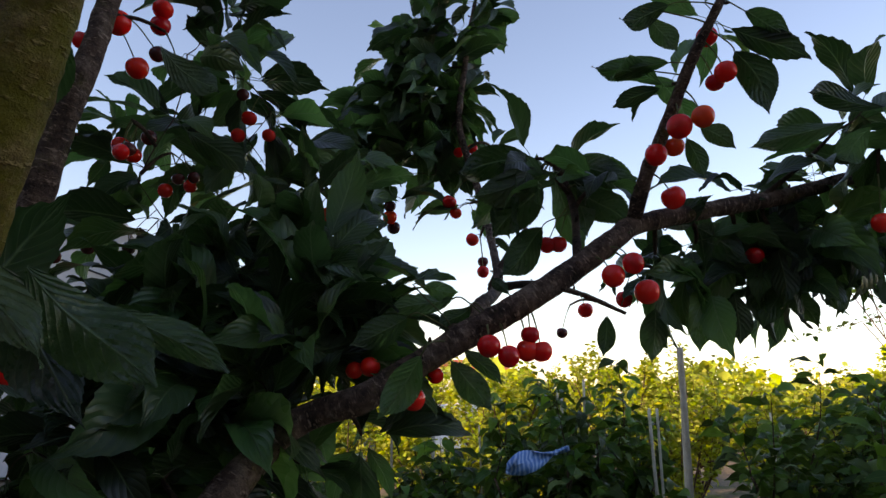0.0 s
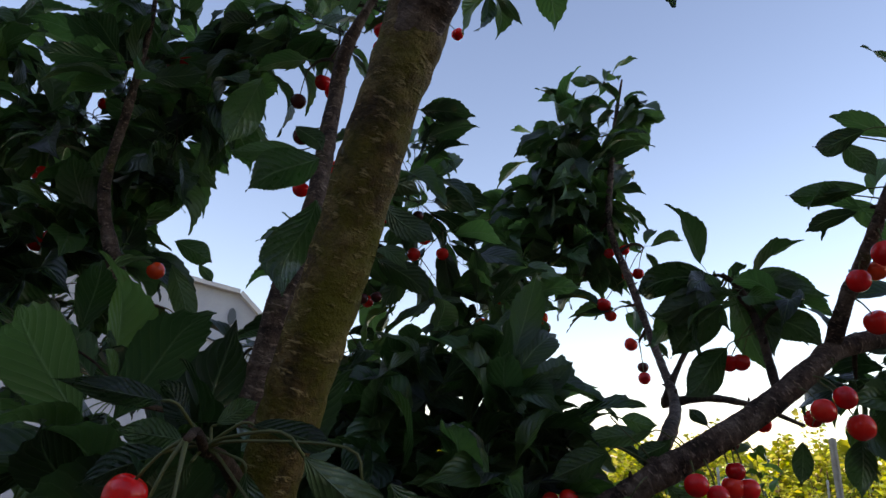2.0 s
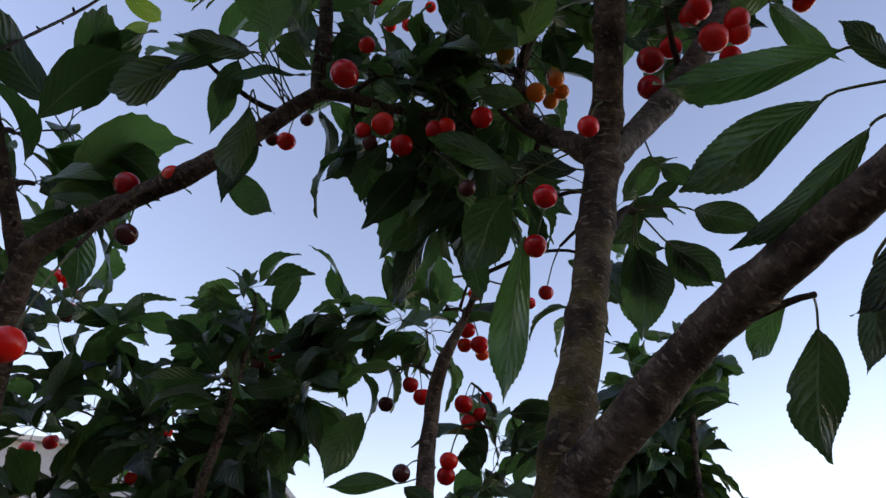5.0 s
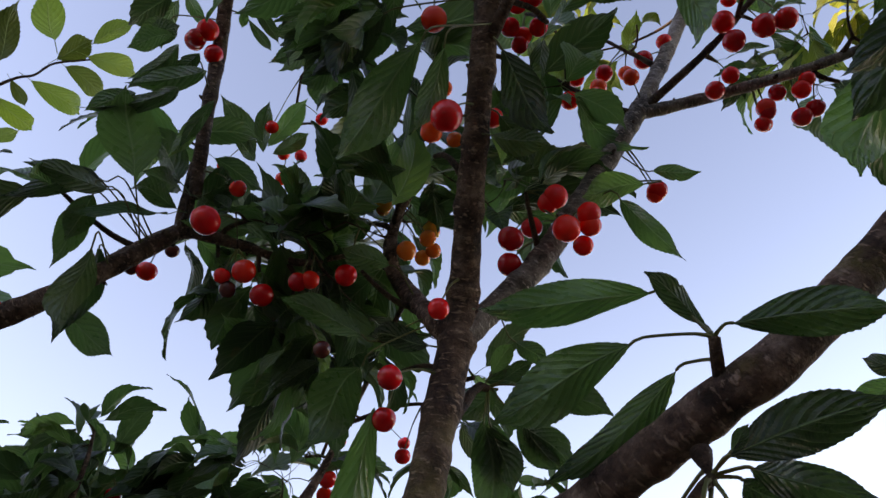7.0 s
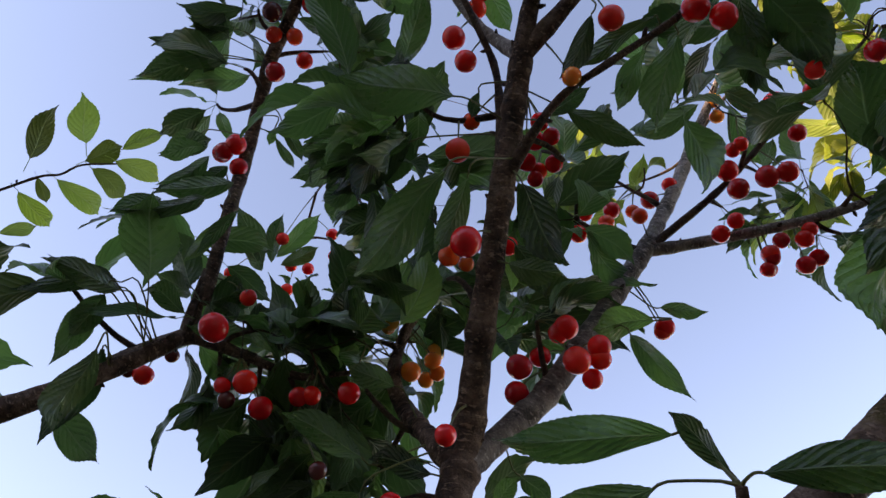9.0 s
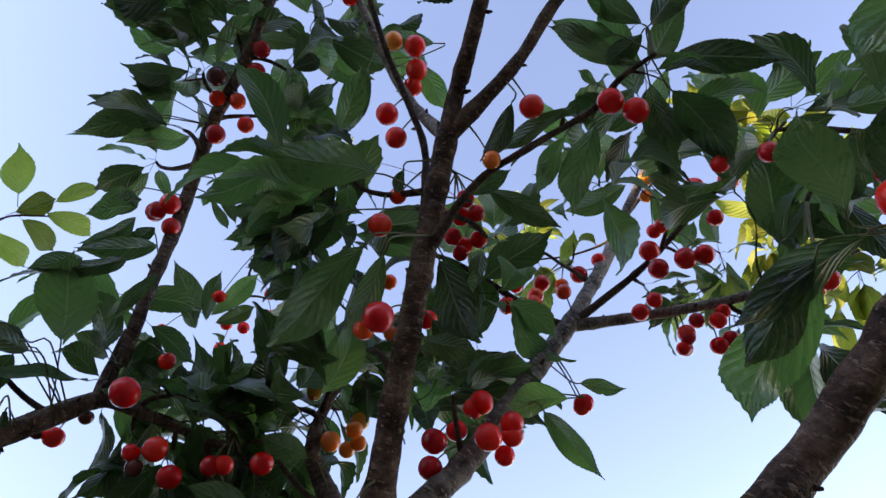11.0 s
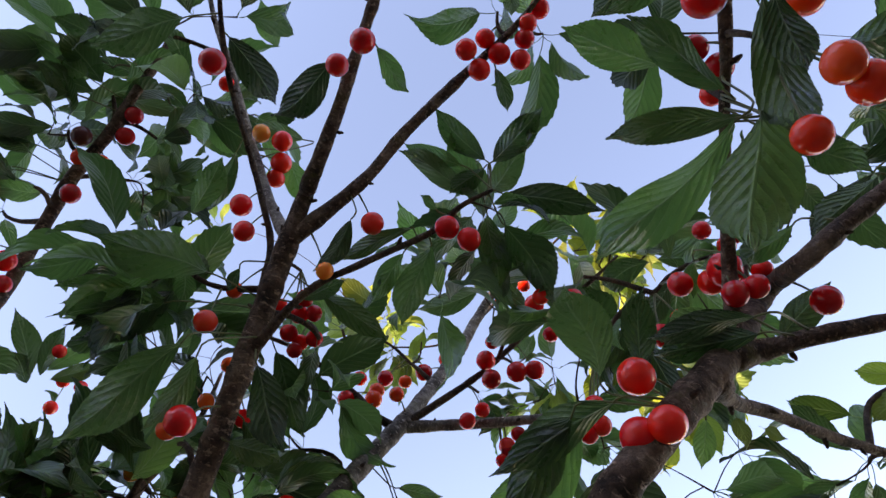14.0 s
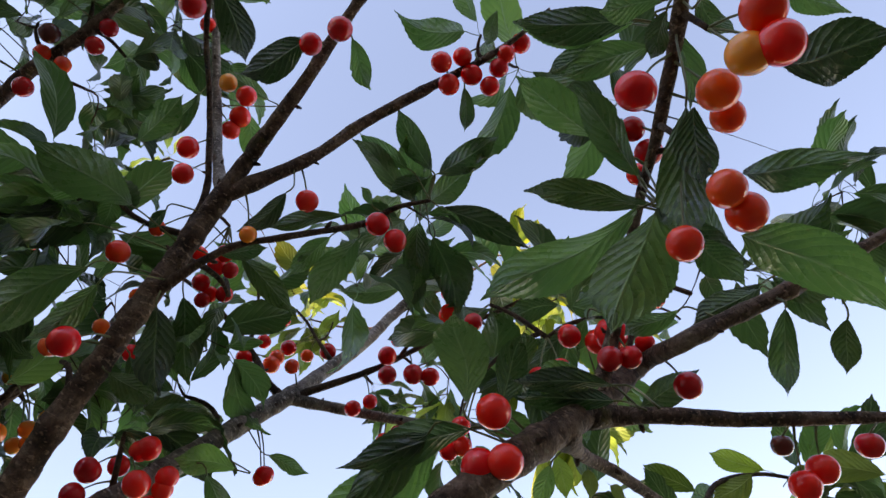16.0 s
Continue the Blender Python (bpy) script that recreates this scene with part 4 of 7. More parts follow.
wood_17 = wood('twig', tree, TWIG, [(-0.096, 0.152, 2.268, 0.0060), (-0.100, 0.112, 2.383, 0.0038), (-0.119, 0.080, 2.426, 0.0033), (-0.147, 0.037, 2.465, 0.0030), (-0.166, -0.031, 2.443, 0.0028), (-0.185, -0.084, 2.464, 0.0025), (-0.193, -0.134, 2.470, 0.0019)])
wood_18 = wood('twig', tree, TWIG, [(-0.097, 0.155, 2.262, 0.0060), (-0.054, 0.097, 2.300, 0.0036), (-0.009, 0.066, 2.317, 0.0034), (0.054, 0.049, 2.375, 0.0032), (0.077, 0.020, 2.385, 0.0029), (0.105, -0.003, 2.390, 0.0020)])
wood_19 = wood('branch', tree, BARK_GREY, [(-0.126, 0.312, 2.085, 0.0115), (-0.090, 0.318, 2.125, 0.0115), (-0.055, 0.318, 2.165, 0.0115), (-0.020, 0.314, 2.215, 0.0115), (0.030, 0.314, 2.300, 0.0105), (0.083, 0.318, 2.393, 0.0105), (0.095, 0.318, 2.410, 0.0080)])
wood_20 = wood('branch', tree, BARK_GREY, [(0.078, 0.318, 2.385, 0.0088), (0.157, 0.342, 2.556, 0.0094), (0.198, 0.319, 2.647, 0.0079), (0.226, 0.286, 2.699, 0.0063), (0.239, 0.246, 2.721, 0.0036)])
wood_21 = wood('twig', tree, TWIG, [(0.083, 0.318, 2.388, 0.0055), (0.172, 0.269, 2.448, 0.0039), (0.248, 0.211, 2.512, 0.0037), (0.286, 0.147, 2.507, 0.0028), (0.321, 0.105, 2.528, 0.0018)])
wood_22 = wood('branch', tree, BARK_GREY, [(0.080, 0.318, 2.385, 0.0075), (0.135, 0.312, 2.393, 0.0065), (0.209, 0.280, 2.382, 0.0060), (0.283, 0.250, 2.382, 0.0049), (0.341, 0.215, 2.386, 0.0033), (0.379, 0.195, 2.395, 0.0020)])
wood_23 = wood('twig', tree, TWIG, [(0.075, 0.318, 2.380, 0.0060), (0.046, 0.316, 2.398, 0.0044), (0.021, 0.332, 2.448, 0.0044), (-0.054, 0.300, 2.473, 0.0033), (-0.113, 0.290, 2.484, 0.0022)])
wood_24 = wood('branch', tree, BARK, [(-0.122, 0.312, 2.085, 0.0115), (-0.148, 0.320, 2.117, 0.0098), (-0.183, 0.395, 2.208, 0.0100), (-0.199, 0.387, 2.245, 0.0079), (-0.192, 0.379, 2.300, 0.0057), (-0.171, 0.375, 2.351, 0.0046), (-0.154, 0.359, 2.401, 0.0034), (-0.147, 0.340, 2.454, 0.0021)])
wood_25 = wood('branch', tree, BARK, [(0.235, -0.022, 2.130, 0.0115), (0.303, -0.032, 2.218, 0.0084), (0.279, -0.089, 2.166, 0.0069), (0.299, -0.116, 2.175, 0.0065), (0.331, -0.155, 2.188, 0.0061), (0.356, -0.190, 2.200, 0.0053), (0.387, -0.235, 2.216, 0.0040)])
wood_26 = wood('branch', tree, BARK, [(0.235, -0.024, 2.128, 0.0110), (0.262, -0.030, 2.136, 0.0072), (0.279, -0.057, 2.121, 0.0059), (0.324, -0.078, 2.122, 0.0056), (0.371, -0.103, 2.125, 0.0050), (0.423, -0.132, 2.128, 0.0038)])
wood_27 = wood('branch', tree, BARK, [(0.215, -0.018, 2.105, 0.0095), (0.268, 0.023, 2.143, 0.0053), (0.323, 0.044, 2.166, 0.0051), (0.407, 0.076, 2.191, 0.0048), (0.478, 0.094, 2.204, 0.0043), (0.549, 0.106, 2.208, 0.0026)])
wood_28 = wood('branch', tree, BARK, [(0.245, -0.027, 2.145, 0.0066), (0.250, -0.060, 2.200, 0.0057), (0.198, -0.159, 2.197, 0.0039), (0.183, -0.200, 2.204, 0.0041), (0.167, -0.235, 2.209, 0.0046), (0.149, -0.267, 2.206, 0.0050), (0.129, -0.297, 2.204, 0.0044), (0.103, -0.331, 2.205, 0.0034)])
wood_29 = wood('spur', tree, TWIG, [(-0.000, 0.124, 1.930, 0.0028), (-0.001, 0.115, 1.940, 0.0028), (-0.002, 0.108, 1.948, 0.0026)])
wood_30 = wood('spur', tree, TWIG, [(-0.105, 0.240, 1.885, 0.0050), (-0.045, 0.225, 1.902, 0.0023), (-0.027, 0.226, 1.907, 0.0019)])
wood_31 = wood('spur', tree, TWIG, [(-0.140, 0.308, 1.995, 0.0050), (-0.112, 0.355, 2.064, 0.0040), (-0.101, 0.366, 2.071, 0.0033)])
wood_32 = wood('spur', tree, TWIG, [(-0.270, 0.343, 1.530, 0.0060), (-0.264, 0.294, 1.556, 0.0038), (-0.265, 0.271, 1.562, 0.0033)])
wood_33 = wood('spur', tree, TWIG, [(-0.013, 0.133, 1.905, 0.0050), (-0.014, 0.127, 1.895, 0.0019), (-0.014, 0.125, 1.890, 0.0015)])
wood_34 = wood('twig', tree, TWIG, [(-0.701, 0.207, 2.223, 0.0017), (-0.796, 0.348, 2.499, 0.0021), (-0.727, 0.339, 2.543, 0.0019), (-0.696, 0.337, 2.549, 0.0017), (-0.668, 0.328, 2.560, 0.0015), (-0.619, 0.327, 2.564, 0.0011)])

# ---- cherries: place of the fruit, ripeness, diameter ----
cherry(0.046, 0.671, 1.543, 'r', 0.0238)
cherry(0.066, 0.673, 1.533, 'r', 0.0226)
cherry(0.092, 0.705, 1.557, 'r', 0.0203)
cherry(0.089, 0.708, 1.541, 'r', 0.0239)
cherry(0.104, 0.708, 1.540, 'r', 0.0227)
cherry(-0.030, 0.691, 1.491, 'r', 0.0241)
cherry(-0.077, 0.711, 1.524, 'r', 0.0214)
cherry(-0.096, 0.732, 1.521, 'r', 0.0196)
cherry(-0.008, 0.712, 1.515, 'r', 0.0179)
cherry(0.206, 1.155, 1.597, 'd', 0.0196)
cherry(0.226, 1.051, 1.624, 'r', 0.0251)
cherry(0.259, 0.944, 1.627, 'r', 0.0242)
cherry(0.180, 0.692, 1.618, 'r', 0.0251)
cherry(0.201, 0.689, 1.631, 'r', 0.0239)
cherry(0.219, 0.706, 1.603, 'r', 0.0279)
cherry(0.156, 0.877, 1.693, 'r', 0.0244)
cherry(0.141, 0.877, 1.692, 'r', 0.0229)
cherry(0.268, 0.743, 1.719, 'r', 0.0289)
cherry(0.237, 0.701, 1.756, 'r', 0.0252)
cherry(0.264, 0.718, 1.772, 'o', 0.0245)
cherry(0.255, 0.673, 1.778, 'r', 0.0280)
cherry(0.278, 0.665, 1.786, 'o', 0.0254)
cherry(0.300, 0.678, 1.832, 'r', 0.0212)
cherry(0.303, 0.657, 1.834, 'r', 0.0242)
cherry(0.292, 0.671, 1.883, 'r', 0.0238)
cherry(0.407, 0.850, 1.672, 'r', 0.0236)
cherry(0.529, 0.776, 1.697, 'r', 0.0245)
cherry(0.053, 1.170, 1.766, 'r', 0.0245)
cherry(0.071, 1.159, 1.705, 'r', 0.0220)
cherry(0.072, 1.175, 1.726, 'd', 0.0203)
cherry(0.090, 1.168, 1.778, 'd', 0.0204)
cherry(0.110, 1.185, 1.791, 'd', 0.0187)
cherry(0.012, 1.211, 1.848, 'r', 0.0278)
cherry(0.024, 1.215, 1.828, 'r', 0.0235)
cherry(0.067, 1.277, 1.922, 'r', 0.0227)
cherry(0.088, 1.276, 1.926, 'r', 0.0227)
cherry(0.058, 1.231, 1.962, 'r', 0.0221)
cherry(0.031, 1.251, 1.962, 'r', 0.0202)
cherry(-0.106, 1.285, 1.838, 'o', 0.0290)
cherry(-0.100, 1.309, 1.822, 'd', 0.0275)
cherry(-0.106, 1.280, 1.859, 'd', 0.0248)
cherry(-0.168, 1.242, 1.903, 'r', 0.0287)
cherry(-0.188, 1.248, 1.871, 'r', 0.0265)
cherry(-0.209, 1.532, 2.066, 'r', 0.0247)
cherry(-0.184, 1.532, 2.066, 'r', 0.0275)
cherry(-0.184, 1.537, 2.042, 'r', 0.0247)
cherry(-0.202, 1.565, 2.052, 'r', 0.0224)
cherry(-0.194, 0.967, 1.761, 'o', 0.0238)
cherry(-0.158, 0.966, 1.765, 'r', 0.0221)
cherry(-0.179, 0.987, 1.764, 'o', 0.0208)
cherry(-0.277, 0.890, 1.880, 'r', 0.0226)
cherry(-0.293, 0.895, 1.856, 'r', 0.0210)
cherry(-0.249, 0.895, 1.856, 'r', 0.0194)
cherry(-0.410, 0.941, 1.788, 'r', 0.0217)
cherry(-0.373, 0.939, 1.794, 'r', 0.0200)
cherry(-0.535, 0.978, 1.709, 'd', 0.0204)
cherry(-0.473, 0.978, 1.709, 'd', 0.0204)
cherry(-0.286, 0.883, 1.913, 'd', 0.0178)
cherry(-0.405, 0.747, 2.070, 'r', 0.0234)
cherry(-0.385, 0.739, 2.048, 'r', 0.0262)
cherry(-0.441, 0.751, 2.044, 'd', 0.0234)
cherry(-0.332, 0.774, 2.047, 'r', 0.0268)
cherry(-0.327, 0.786, 2.025, 'r', 0.0234)
cherry(-0.310, 0.785, 2.035, 'r', 0.0201)
cherry(-0.299, 0.777, 2.056, 'r', 0.0184)
cherry(-0.370, 0.605, 1.910, 'd', 0.0213)
cherry(-0.344, 0.737, 1.957, 'r', 0.0249)
cherry(-0.349, 0.745, 1.940, 'r', 0.0249)
cherry(-0.339, 0.629, 1.875, 'r', 0.0266)
cherry(-0.375, 0.630, 1.855, 'r', 0.0200)
cherry(-0.325, 0.651, 1.835, 'r', 0.0240)
cherry(-0.304, 0.649, 1.850, 'd', 0.0173)
cherry(-0.283, 0.662, 1.831, 'r', 0.0186)
cherry(-0.322, 0.745, 2.149, 'r', 0.0255)
cherry(-0.306, 0.758, 2.131, 'r', 0.0272)
cherry(-0.331, 0.772, 2.138, 'o', 0.0226)
cherry(-0.306, 0.783, 2.126, 'o', 0.0208)
cherry(-0.250, 1.010, 2.325, 'r', 0.0242)
cherry(-0.403, 0.785, 1.799, 'r', 0.0230)
cherry(-0.390, 0.793, 1.789, 'r', 0.0214)
cherry(-0.369, 0.787, 1.810, 'd', 0.0199)
cherry(-0.359, 0.861, 1.780, 'd', 0.0178)
cherry(-0.339, 0.864, 1.783, 'd', 0.0170)
cherry(-1.166, 0.893, 2.044, 'r', 0.0290)
cherry(-1.123, 0.897, 2.055, 'r', 0.0290)
cherry(-1.026, 0.851, 2.220, 'r', 0.0236)
cherry(-1.133, 0.838, 2.299, 'r', 0.0290)
cherry(-1.132, 0.813, 2.351, 'r', 0.0290)
cherry(-1.153, 0.806, 2.356, 'r', 0.0289)
cherry(-1.103, 0.812, 2.366, 'd', 0.0266)
cherry(-0.834, 0.777, 1.850, 'r', 0.0290)
cherry(-0.813, 0.779, 1.855, 'r', 0.0272)
cherry(-0.829, 0.762, 1.885, 'd', 0.0272)
cherry(-1.058, 0.991, 2.063, 'r', 0.0248)
cherry(-1.025, 0.993, 2.075, 'r', 0.0270)
cherry(-0.961, 0.996, 2.097, 'r', 0.0270)
cherry(-0.883, 0.992, 2.140, 'r', 0.0270)
cherry(-0.647, 0.787, 2.148, 'r', 0.0243)
cherry(-0.677, 0.789, 2.132, 'd', 0.0262)
cherry(-0.780, 0.790, 2.082, 'r', 0.0206)
cherry(-0.600, 0.721, 1.786, 'o', 0.0239)
cherry(-0.618, 0.802, 1.711, 'r', 0.0269)
cherry(-0.604, 0.796, 1.736, 'o', 0.0237)
cherry(-0.638, 0.795, 1.719, 'o', 0.0237)
cherry(-0.594, 0.996, 1.699, 'd', 0.0206)
cherry(-0.614, 1.010, 1.652, 'd', 0.0187)
cherry(-0.838, 0.776, 1.850, 'r', 0.0236)
cherry(-0.832, 0.766, 1.881, 'd', 0.0253)
cherry(-0.825, 0.749, 1.949, 'r', 0.0187)
cherry(-0.963, 0.998, 2.091, 'd', 0.0244)
cherry(-0.368, 0.719, 1.766, 'r', 0.0198)
cherry(-0.374, 0.746, 1.780, 'd', 0.0190)
cherry(-0.240, 0.202, 1.520, 'r', 0.0212)
cherry(-0.255, 0.207, 1.533, 'r', 0.0191)
cherry(-0.267, 0.214, 1.543, 'r', 0.0177)
cherry(-0.235, 0.366, 1.511, 'r', 0.0184)
cherry(-0.575, 0.297, 2.114, 'r', 0.0250)
cherry(-0.526, 0.297, 2.117, 'r', 0.0218)
cherry(-0.563, 0.304, 2.059, 'd', 0.0218)
cherry(-0.498, 0.439, 2.280, 'r', 0.0250)
cherry(-0.515, 0.434, 2.282, 'd', 0.0181)
cherry(-0.468, 0.427, 2.300, 'd', 0.0170)
cherry(-0.356, 0.280, 2.204, 'r', 0.0279)
cherry(-0.350, 0.311, 2.279, 'r', 0.0179)
cherry(-0.449, 0.552, 2.693, 'r', 0.0236)
cherry(-0.434, 0.610, 2.624, 'r', 0.0236)
cherry(-0.401, 0.589, 2.657, 'r', 0.0216)
cherry(-0.364, 0.552, 2.709, 'r', 0.0216)
cherry(-0.359, 0.577, 2.680, 'r', 0.0197)
cherry(-0.436, 0.597, 2.673, 'r', 0.0220)
cherry(-0.533, 0.585, 2.636, 'r', 0.0197)
cherry(-0.336, 0.344, 2.195, 'r', 0.0240)
cherry(-0.352, 0.353, 2.180, 'd', 0.0170)
cherry(-0.357, 0.344, 2.190, 'r', 0.0170)
cherry(-0.319, 0.360, 2.177, 'r', 0.0240)
cherry(-0.284, 0.356, 2.189, 'r', 0.0194)
cherry(-0.272, 0.356, 2.191, 'r', 0.0194)
cherry(-0.233, 0.342, 2.184, 'r', 0.0222)
cherry(-0.423, 0.251, 2.474, 'r', 0.0226)
cherry(-0.404, 0.265, 2.460, 'r', 0.0226)
cherry(-0.500, 0.172, 1.885, 'r', 0.0238)
cherry(-1.138, 0.784, 2.339, 'r', 0.0290)
cherry(-1.105, 0.788, 2.347, 'r', 0.0288)
cherry(-1.107, 0.800, 2.323, 'r', 0.0288)
cherry(-1.136, 0.844, 2.287, 'd', 0.0290)
cherry(-0.375, 0.191, 2.572, 'r', 0.0262)
cherry(-0.381, 0.131, 2.620, 'd', 0.0265)
cherry(-0.337, 0.178, 2.579, 'r', 0.0219)
cherry(-0.382, 0.160, 2.617, 'o', 0.0239)
cherry(-0.355, 0.161, 2.615, 'o', 0.0224)
cherry(-0.329, 0.103, 2.656, 'r', 0.0240)
cherry(-0.334, 0.128, 2.640, 'r', 0.0240)
cherry(-0.410, 0.246, 2.482, 'r', 0.0262)
cherry(-0.428, 0.256, 2.477, 'r', 0.0235)
cherry(-0.411, 0.275, 2.476, 'r', 0.0224)
cherry(-0.174, 0.276, 2.031, 'r', 0.0191)
cherry(-0.189, 0.359, 2.040, 'r', 0.0209)
cherry(-0.137, 0.254, 2.076, 'r', 0.0170)
cherry(-0.126, 0.151, 2.175, 'r', 0.0250)
cherry(-0.139, 0.177, 2.190, 'o', 0.0180)
cherry(-0.135, 0.131, 2.277, 'o', 0.0221)
cherry(-0.181, 0.384, 2.250, 'y', 0.0219)
cherry(-0.159, 0.391, 2.273, 'y', 0.0200)
cherry(-0.167, 0.421, 2.271, 'y', 0.0193)
cherry(-0.154, 0.408, 2.270, 'y', 0.0177)
cherry(-0.218, 0.423, 2.355, 'y', 0.0194)
cherry(-0.075, 0.300, 2.186, 'r', 0.0247)
cherry(-0.077, 0.316, 2.169, 'r', 0.0226)
cherry(-0.054, 0.309, 2.208, 'r', 0.0213)
cherry(-0.041, 0.270, 2.201, 'r', 0.0201)
cherry(-0.030, 0.264, 2.163, 'r', 0.0248)
cherry(-0.009, 0.264, 2.180, 'r', 0.0214)
cherry(-0.008, 0.271, 2.172, 'r', 0.0194)
cherry(-0.013, 0.290, 2.166, 'r', 0.0188)
cherry(0.084, 0.348, 2.285, 'r', 0.0190)
cherry(-0.300, 0.688, 2.178, 'r', 0.0214)
cherry(-0.191, 0.516, 2.078, 'r', 0.0170)
cherry(-0.249, 0.353, 2.107, 'd', 0.0170)
cherry(-0.133, 0.249, 2.305, 'o', 0.0170)
cherry(-0.137, 0.314, 2.443, 'o', 0.0198)
cherry(-0.125, 0.295, 2.324, 'o', 0.0170)
cherry(-0.216, 0.416, 2.356, 'y', 0.0231)
cherry(-0.160, 0.445, 2.335, 'y', 0.0231)
cherry(-0.144, 0.095, 2.443, 'r', 0.0245)
cherry(-0.131, 0.102, 2.400, 'r', 0.0222)
cherry(-0.146, 0.045, 2.537, 'y', 0.0225)
cherry(-0.121, 0.048, 2.534, 'r', 0.0251)
cherry(-0.118, 0.074, 2.530, 'r', 0.0254)
cherry(-0.121, 0.091, 2.521, 'r', 0.0227)
cherry(-0.177, -0.063, 2.405, 'r', 0.0258)
cherry(-0.204, 0.017, 2.604, 'r', 0.0194)
cherry(-0.006, 0.043, 2.356, 'r', 0.0235)
cherry(-0.041, 0.076, 2.308, 'y', 0.0170)
cherry(-0.064, -0.096, 2.364, 'r', 0.0201)
cherry(-0.046, -0.123, 2.354, 'r', 0.0221)
cherry(-0.057, 0.150, 2.370, 'r', 0.0188)
cherry(-0.045, 0.162, 2.363, 'r', 0.0176)
cherry(-0.060, 0.171, 2.370, 'r', 0.0203)
cherry(-0.040, 0.190, 2.358, 'r', 0.0191)
cherry(-0.067, 0.190, 2.360, 'r', 0.0191)
cherry(-0.054, 0.202, 2.363, 'r', 0.0181)
cherry(-0.058, 0.204, 2.351, 'r', 0.0170)
cherry(-0.083, 0.179, 2.391, 'r', 0.0172)
cherry(-0.124, 0.137, 2.343, 'o', 0.0170)
cherry(0.067, 0.037, 2.367, 'r', 0.0253)
cherry(0.090, 0.041, 2.359, 'r', 0.0241)
cherry(0.053, -0.117, 2.459, 'r', 0.0226)
cherry(0.071, -0.129, 2.474, 'r', 0.0207)
cherry(0.071, -0.101, 2.456, 'r', 0.0229)
cherry(0.088, -0.119, 2.466, 'r', 0.0230)
cherry(0.110, -0.119, 2.462, 'r', 0.0218)
cherry(0.110, -0.138, 2.472, 'r', 0.0207)
cherry(0.110, -0.153, 2.479, 'r', 0.0195)
cherry(0.121, -0.167, 2.496, 'r', 0.0221)
cherry(0.013, 0.340, 2.444, 'r', 0.0247)
cherry(0.049, 0.347, 2.460, 'o', 0.0238)
cherry(0.062, 0.341, 2.498, 'r', 0.0231)
cherry(0.091, 0.346, 2.504, 'o', 0.0187)
cherry(0.117, 0.343, 2.527, 'r', 0.0254)
cherry(0.149, 0.338, 2.559, 'r', 0.0213)
cherry(0.041, 0.327, 2.531, 'r', 0.0204)
cherry(0.028, 0.347, 2.497, 'r', 0.0200)
cherry(0.052, 0.344, 2.474, 'o', 0.0211)
cherry(0.065, 0.271, 2.387, 'o', 0.0184)
cherry(0.176, 0.253, 2.457, 'r', 0.0255)
cherry(0.180, 0.232, 2.469, 'r', 0.0184)
cherry(0.183, 0.261, 2.431, 'r', 0.0250)
cherry(0.213, 0.247, 2.436, 'r', 0.0263)
cherry(0.235, 0.241, 2.438, 'r', 0.0250)
cherry(0.235, 0.197, 2.522, 'r', 0.0265)
cherry(0.253, 0.161, 2.478, 'r', 0.0262)
cherry(0.264, 0.226, 2.502, 'r', 0.0221)
cherry(0.171, 0.275, 2.388, 'r', 0.0187)
cherry(0.204, 0.296, 2.350, 'r', 0.0182)
cherry(0.203, 0.308, 2.344, 'r', 0.0170)
cherry(0.216, 0.285, 2.367, 'r', 0.0184)
cherry(0.234, 0.280, 2.702, 'y', 0.0217)
cherry(0.240, 0.300, 2.690, 'y', 0.0217)
cherry(0.086, 0.345, 2.288, 'r', 0.0222)
cherry(-0.035, 0.265, 2.203, 'r', 0.0227)
cherry(0.272, 0.272, 2.703, 'o', 0.0217)
cherry(0.203, 0.294, 2.354, 'r', 0.0202)
cherry(0.199, 0.305, 2.341, 'r', 0.0170)
cherry(0.236, 0.277, 2.360, 'r', 0.0199)
cherry(0.242, 0.270, 2.368, 'r', 0.0170)
cherry(0.236, 0.296, 2.339, 'r', 0.0211)
cherry(0.250, 0.291, 2.346, 'r', 0.0199)
cherry(0.154, 0.285, 2.376, 'r', 0.0205)
cherry(0.157, -0.001, 2.061, 'r', 0.0247)
cherry(0.166, -0.017, 2.057, 'r', 0.0228)
cherry(0.157, -0.020, 2.093, 'r', 0.0240)
cherry(0.238, -0.021, 2.226, 'r', 0.0205)
cherry(0.261, -0.046, 2.216, 'r', 0.0290)
cherry(0.289, -0.026, 2.225, 'r', 0.0230)
cherry(0.305, -0.032, 2.227, 'r', 0.0213)
cherry(0.310, -0.044, 2.301, 'r', 0.0190)
cherry(0.305, -0.034, 2.296, 'r', 0.0181)
cherry(0.279, -0.041, 2.301, 'r', 0.0170)
cherry(0.229, 0.016, 2.205, 'r', 0.0188)
cherry(0.243, 0.002, 2.212, 'r', 0.0171)
cherry(0.314, -0.059, 2.170, 'r', 0.0227)
cherry(0.238, -0.021, 2.227, 'r', 0.0199)
cherry(0.246, -0.050, 2.170, 'r', 0.0200)
cherry(0.260, -0.058, 2.172, 'r', 0.0176)
cherry(0.261, -0.029, 2.225, 'r', 0.0221)
cherry(0.294, -0.020, 2.235, 'r', 0.0239)
cherry(0.308, -0.030, 2.236, 'r', 0.0199)
cherry(0.280, -0.086, 2.231, 'r', 0.0170)
cherry(0.297, -0.048, 2.225, 'r', 0.0173)
cherry(0.178, 0.037, 2.275, 'r', 0.0179)
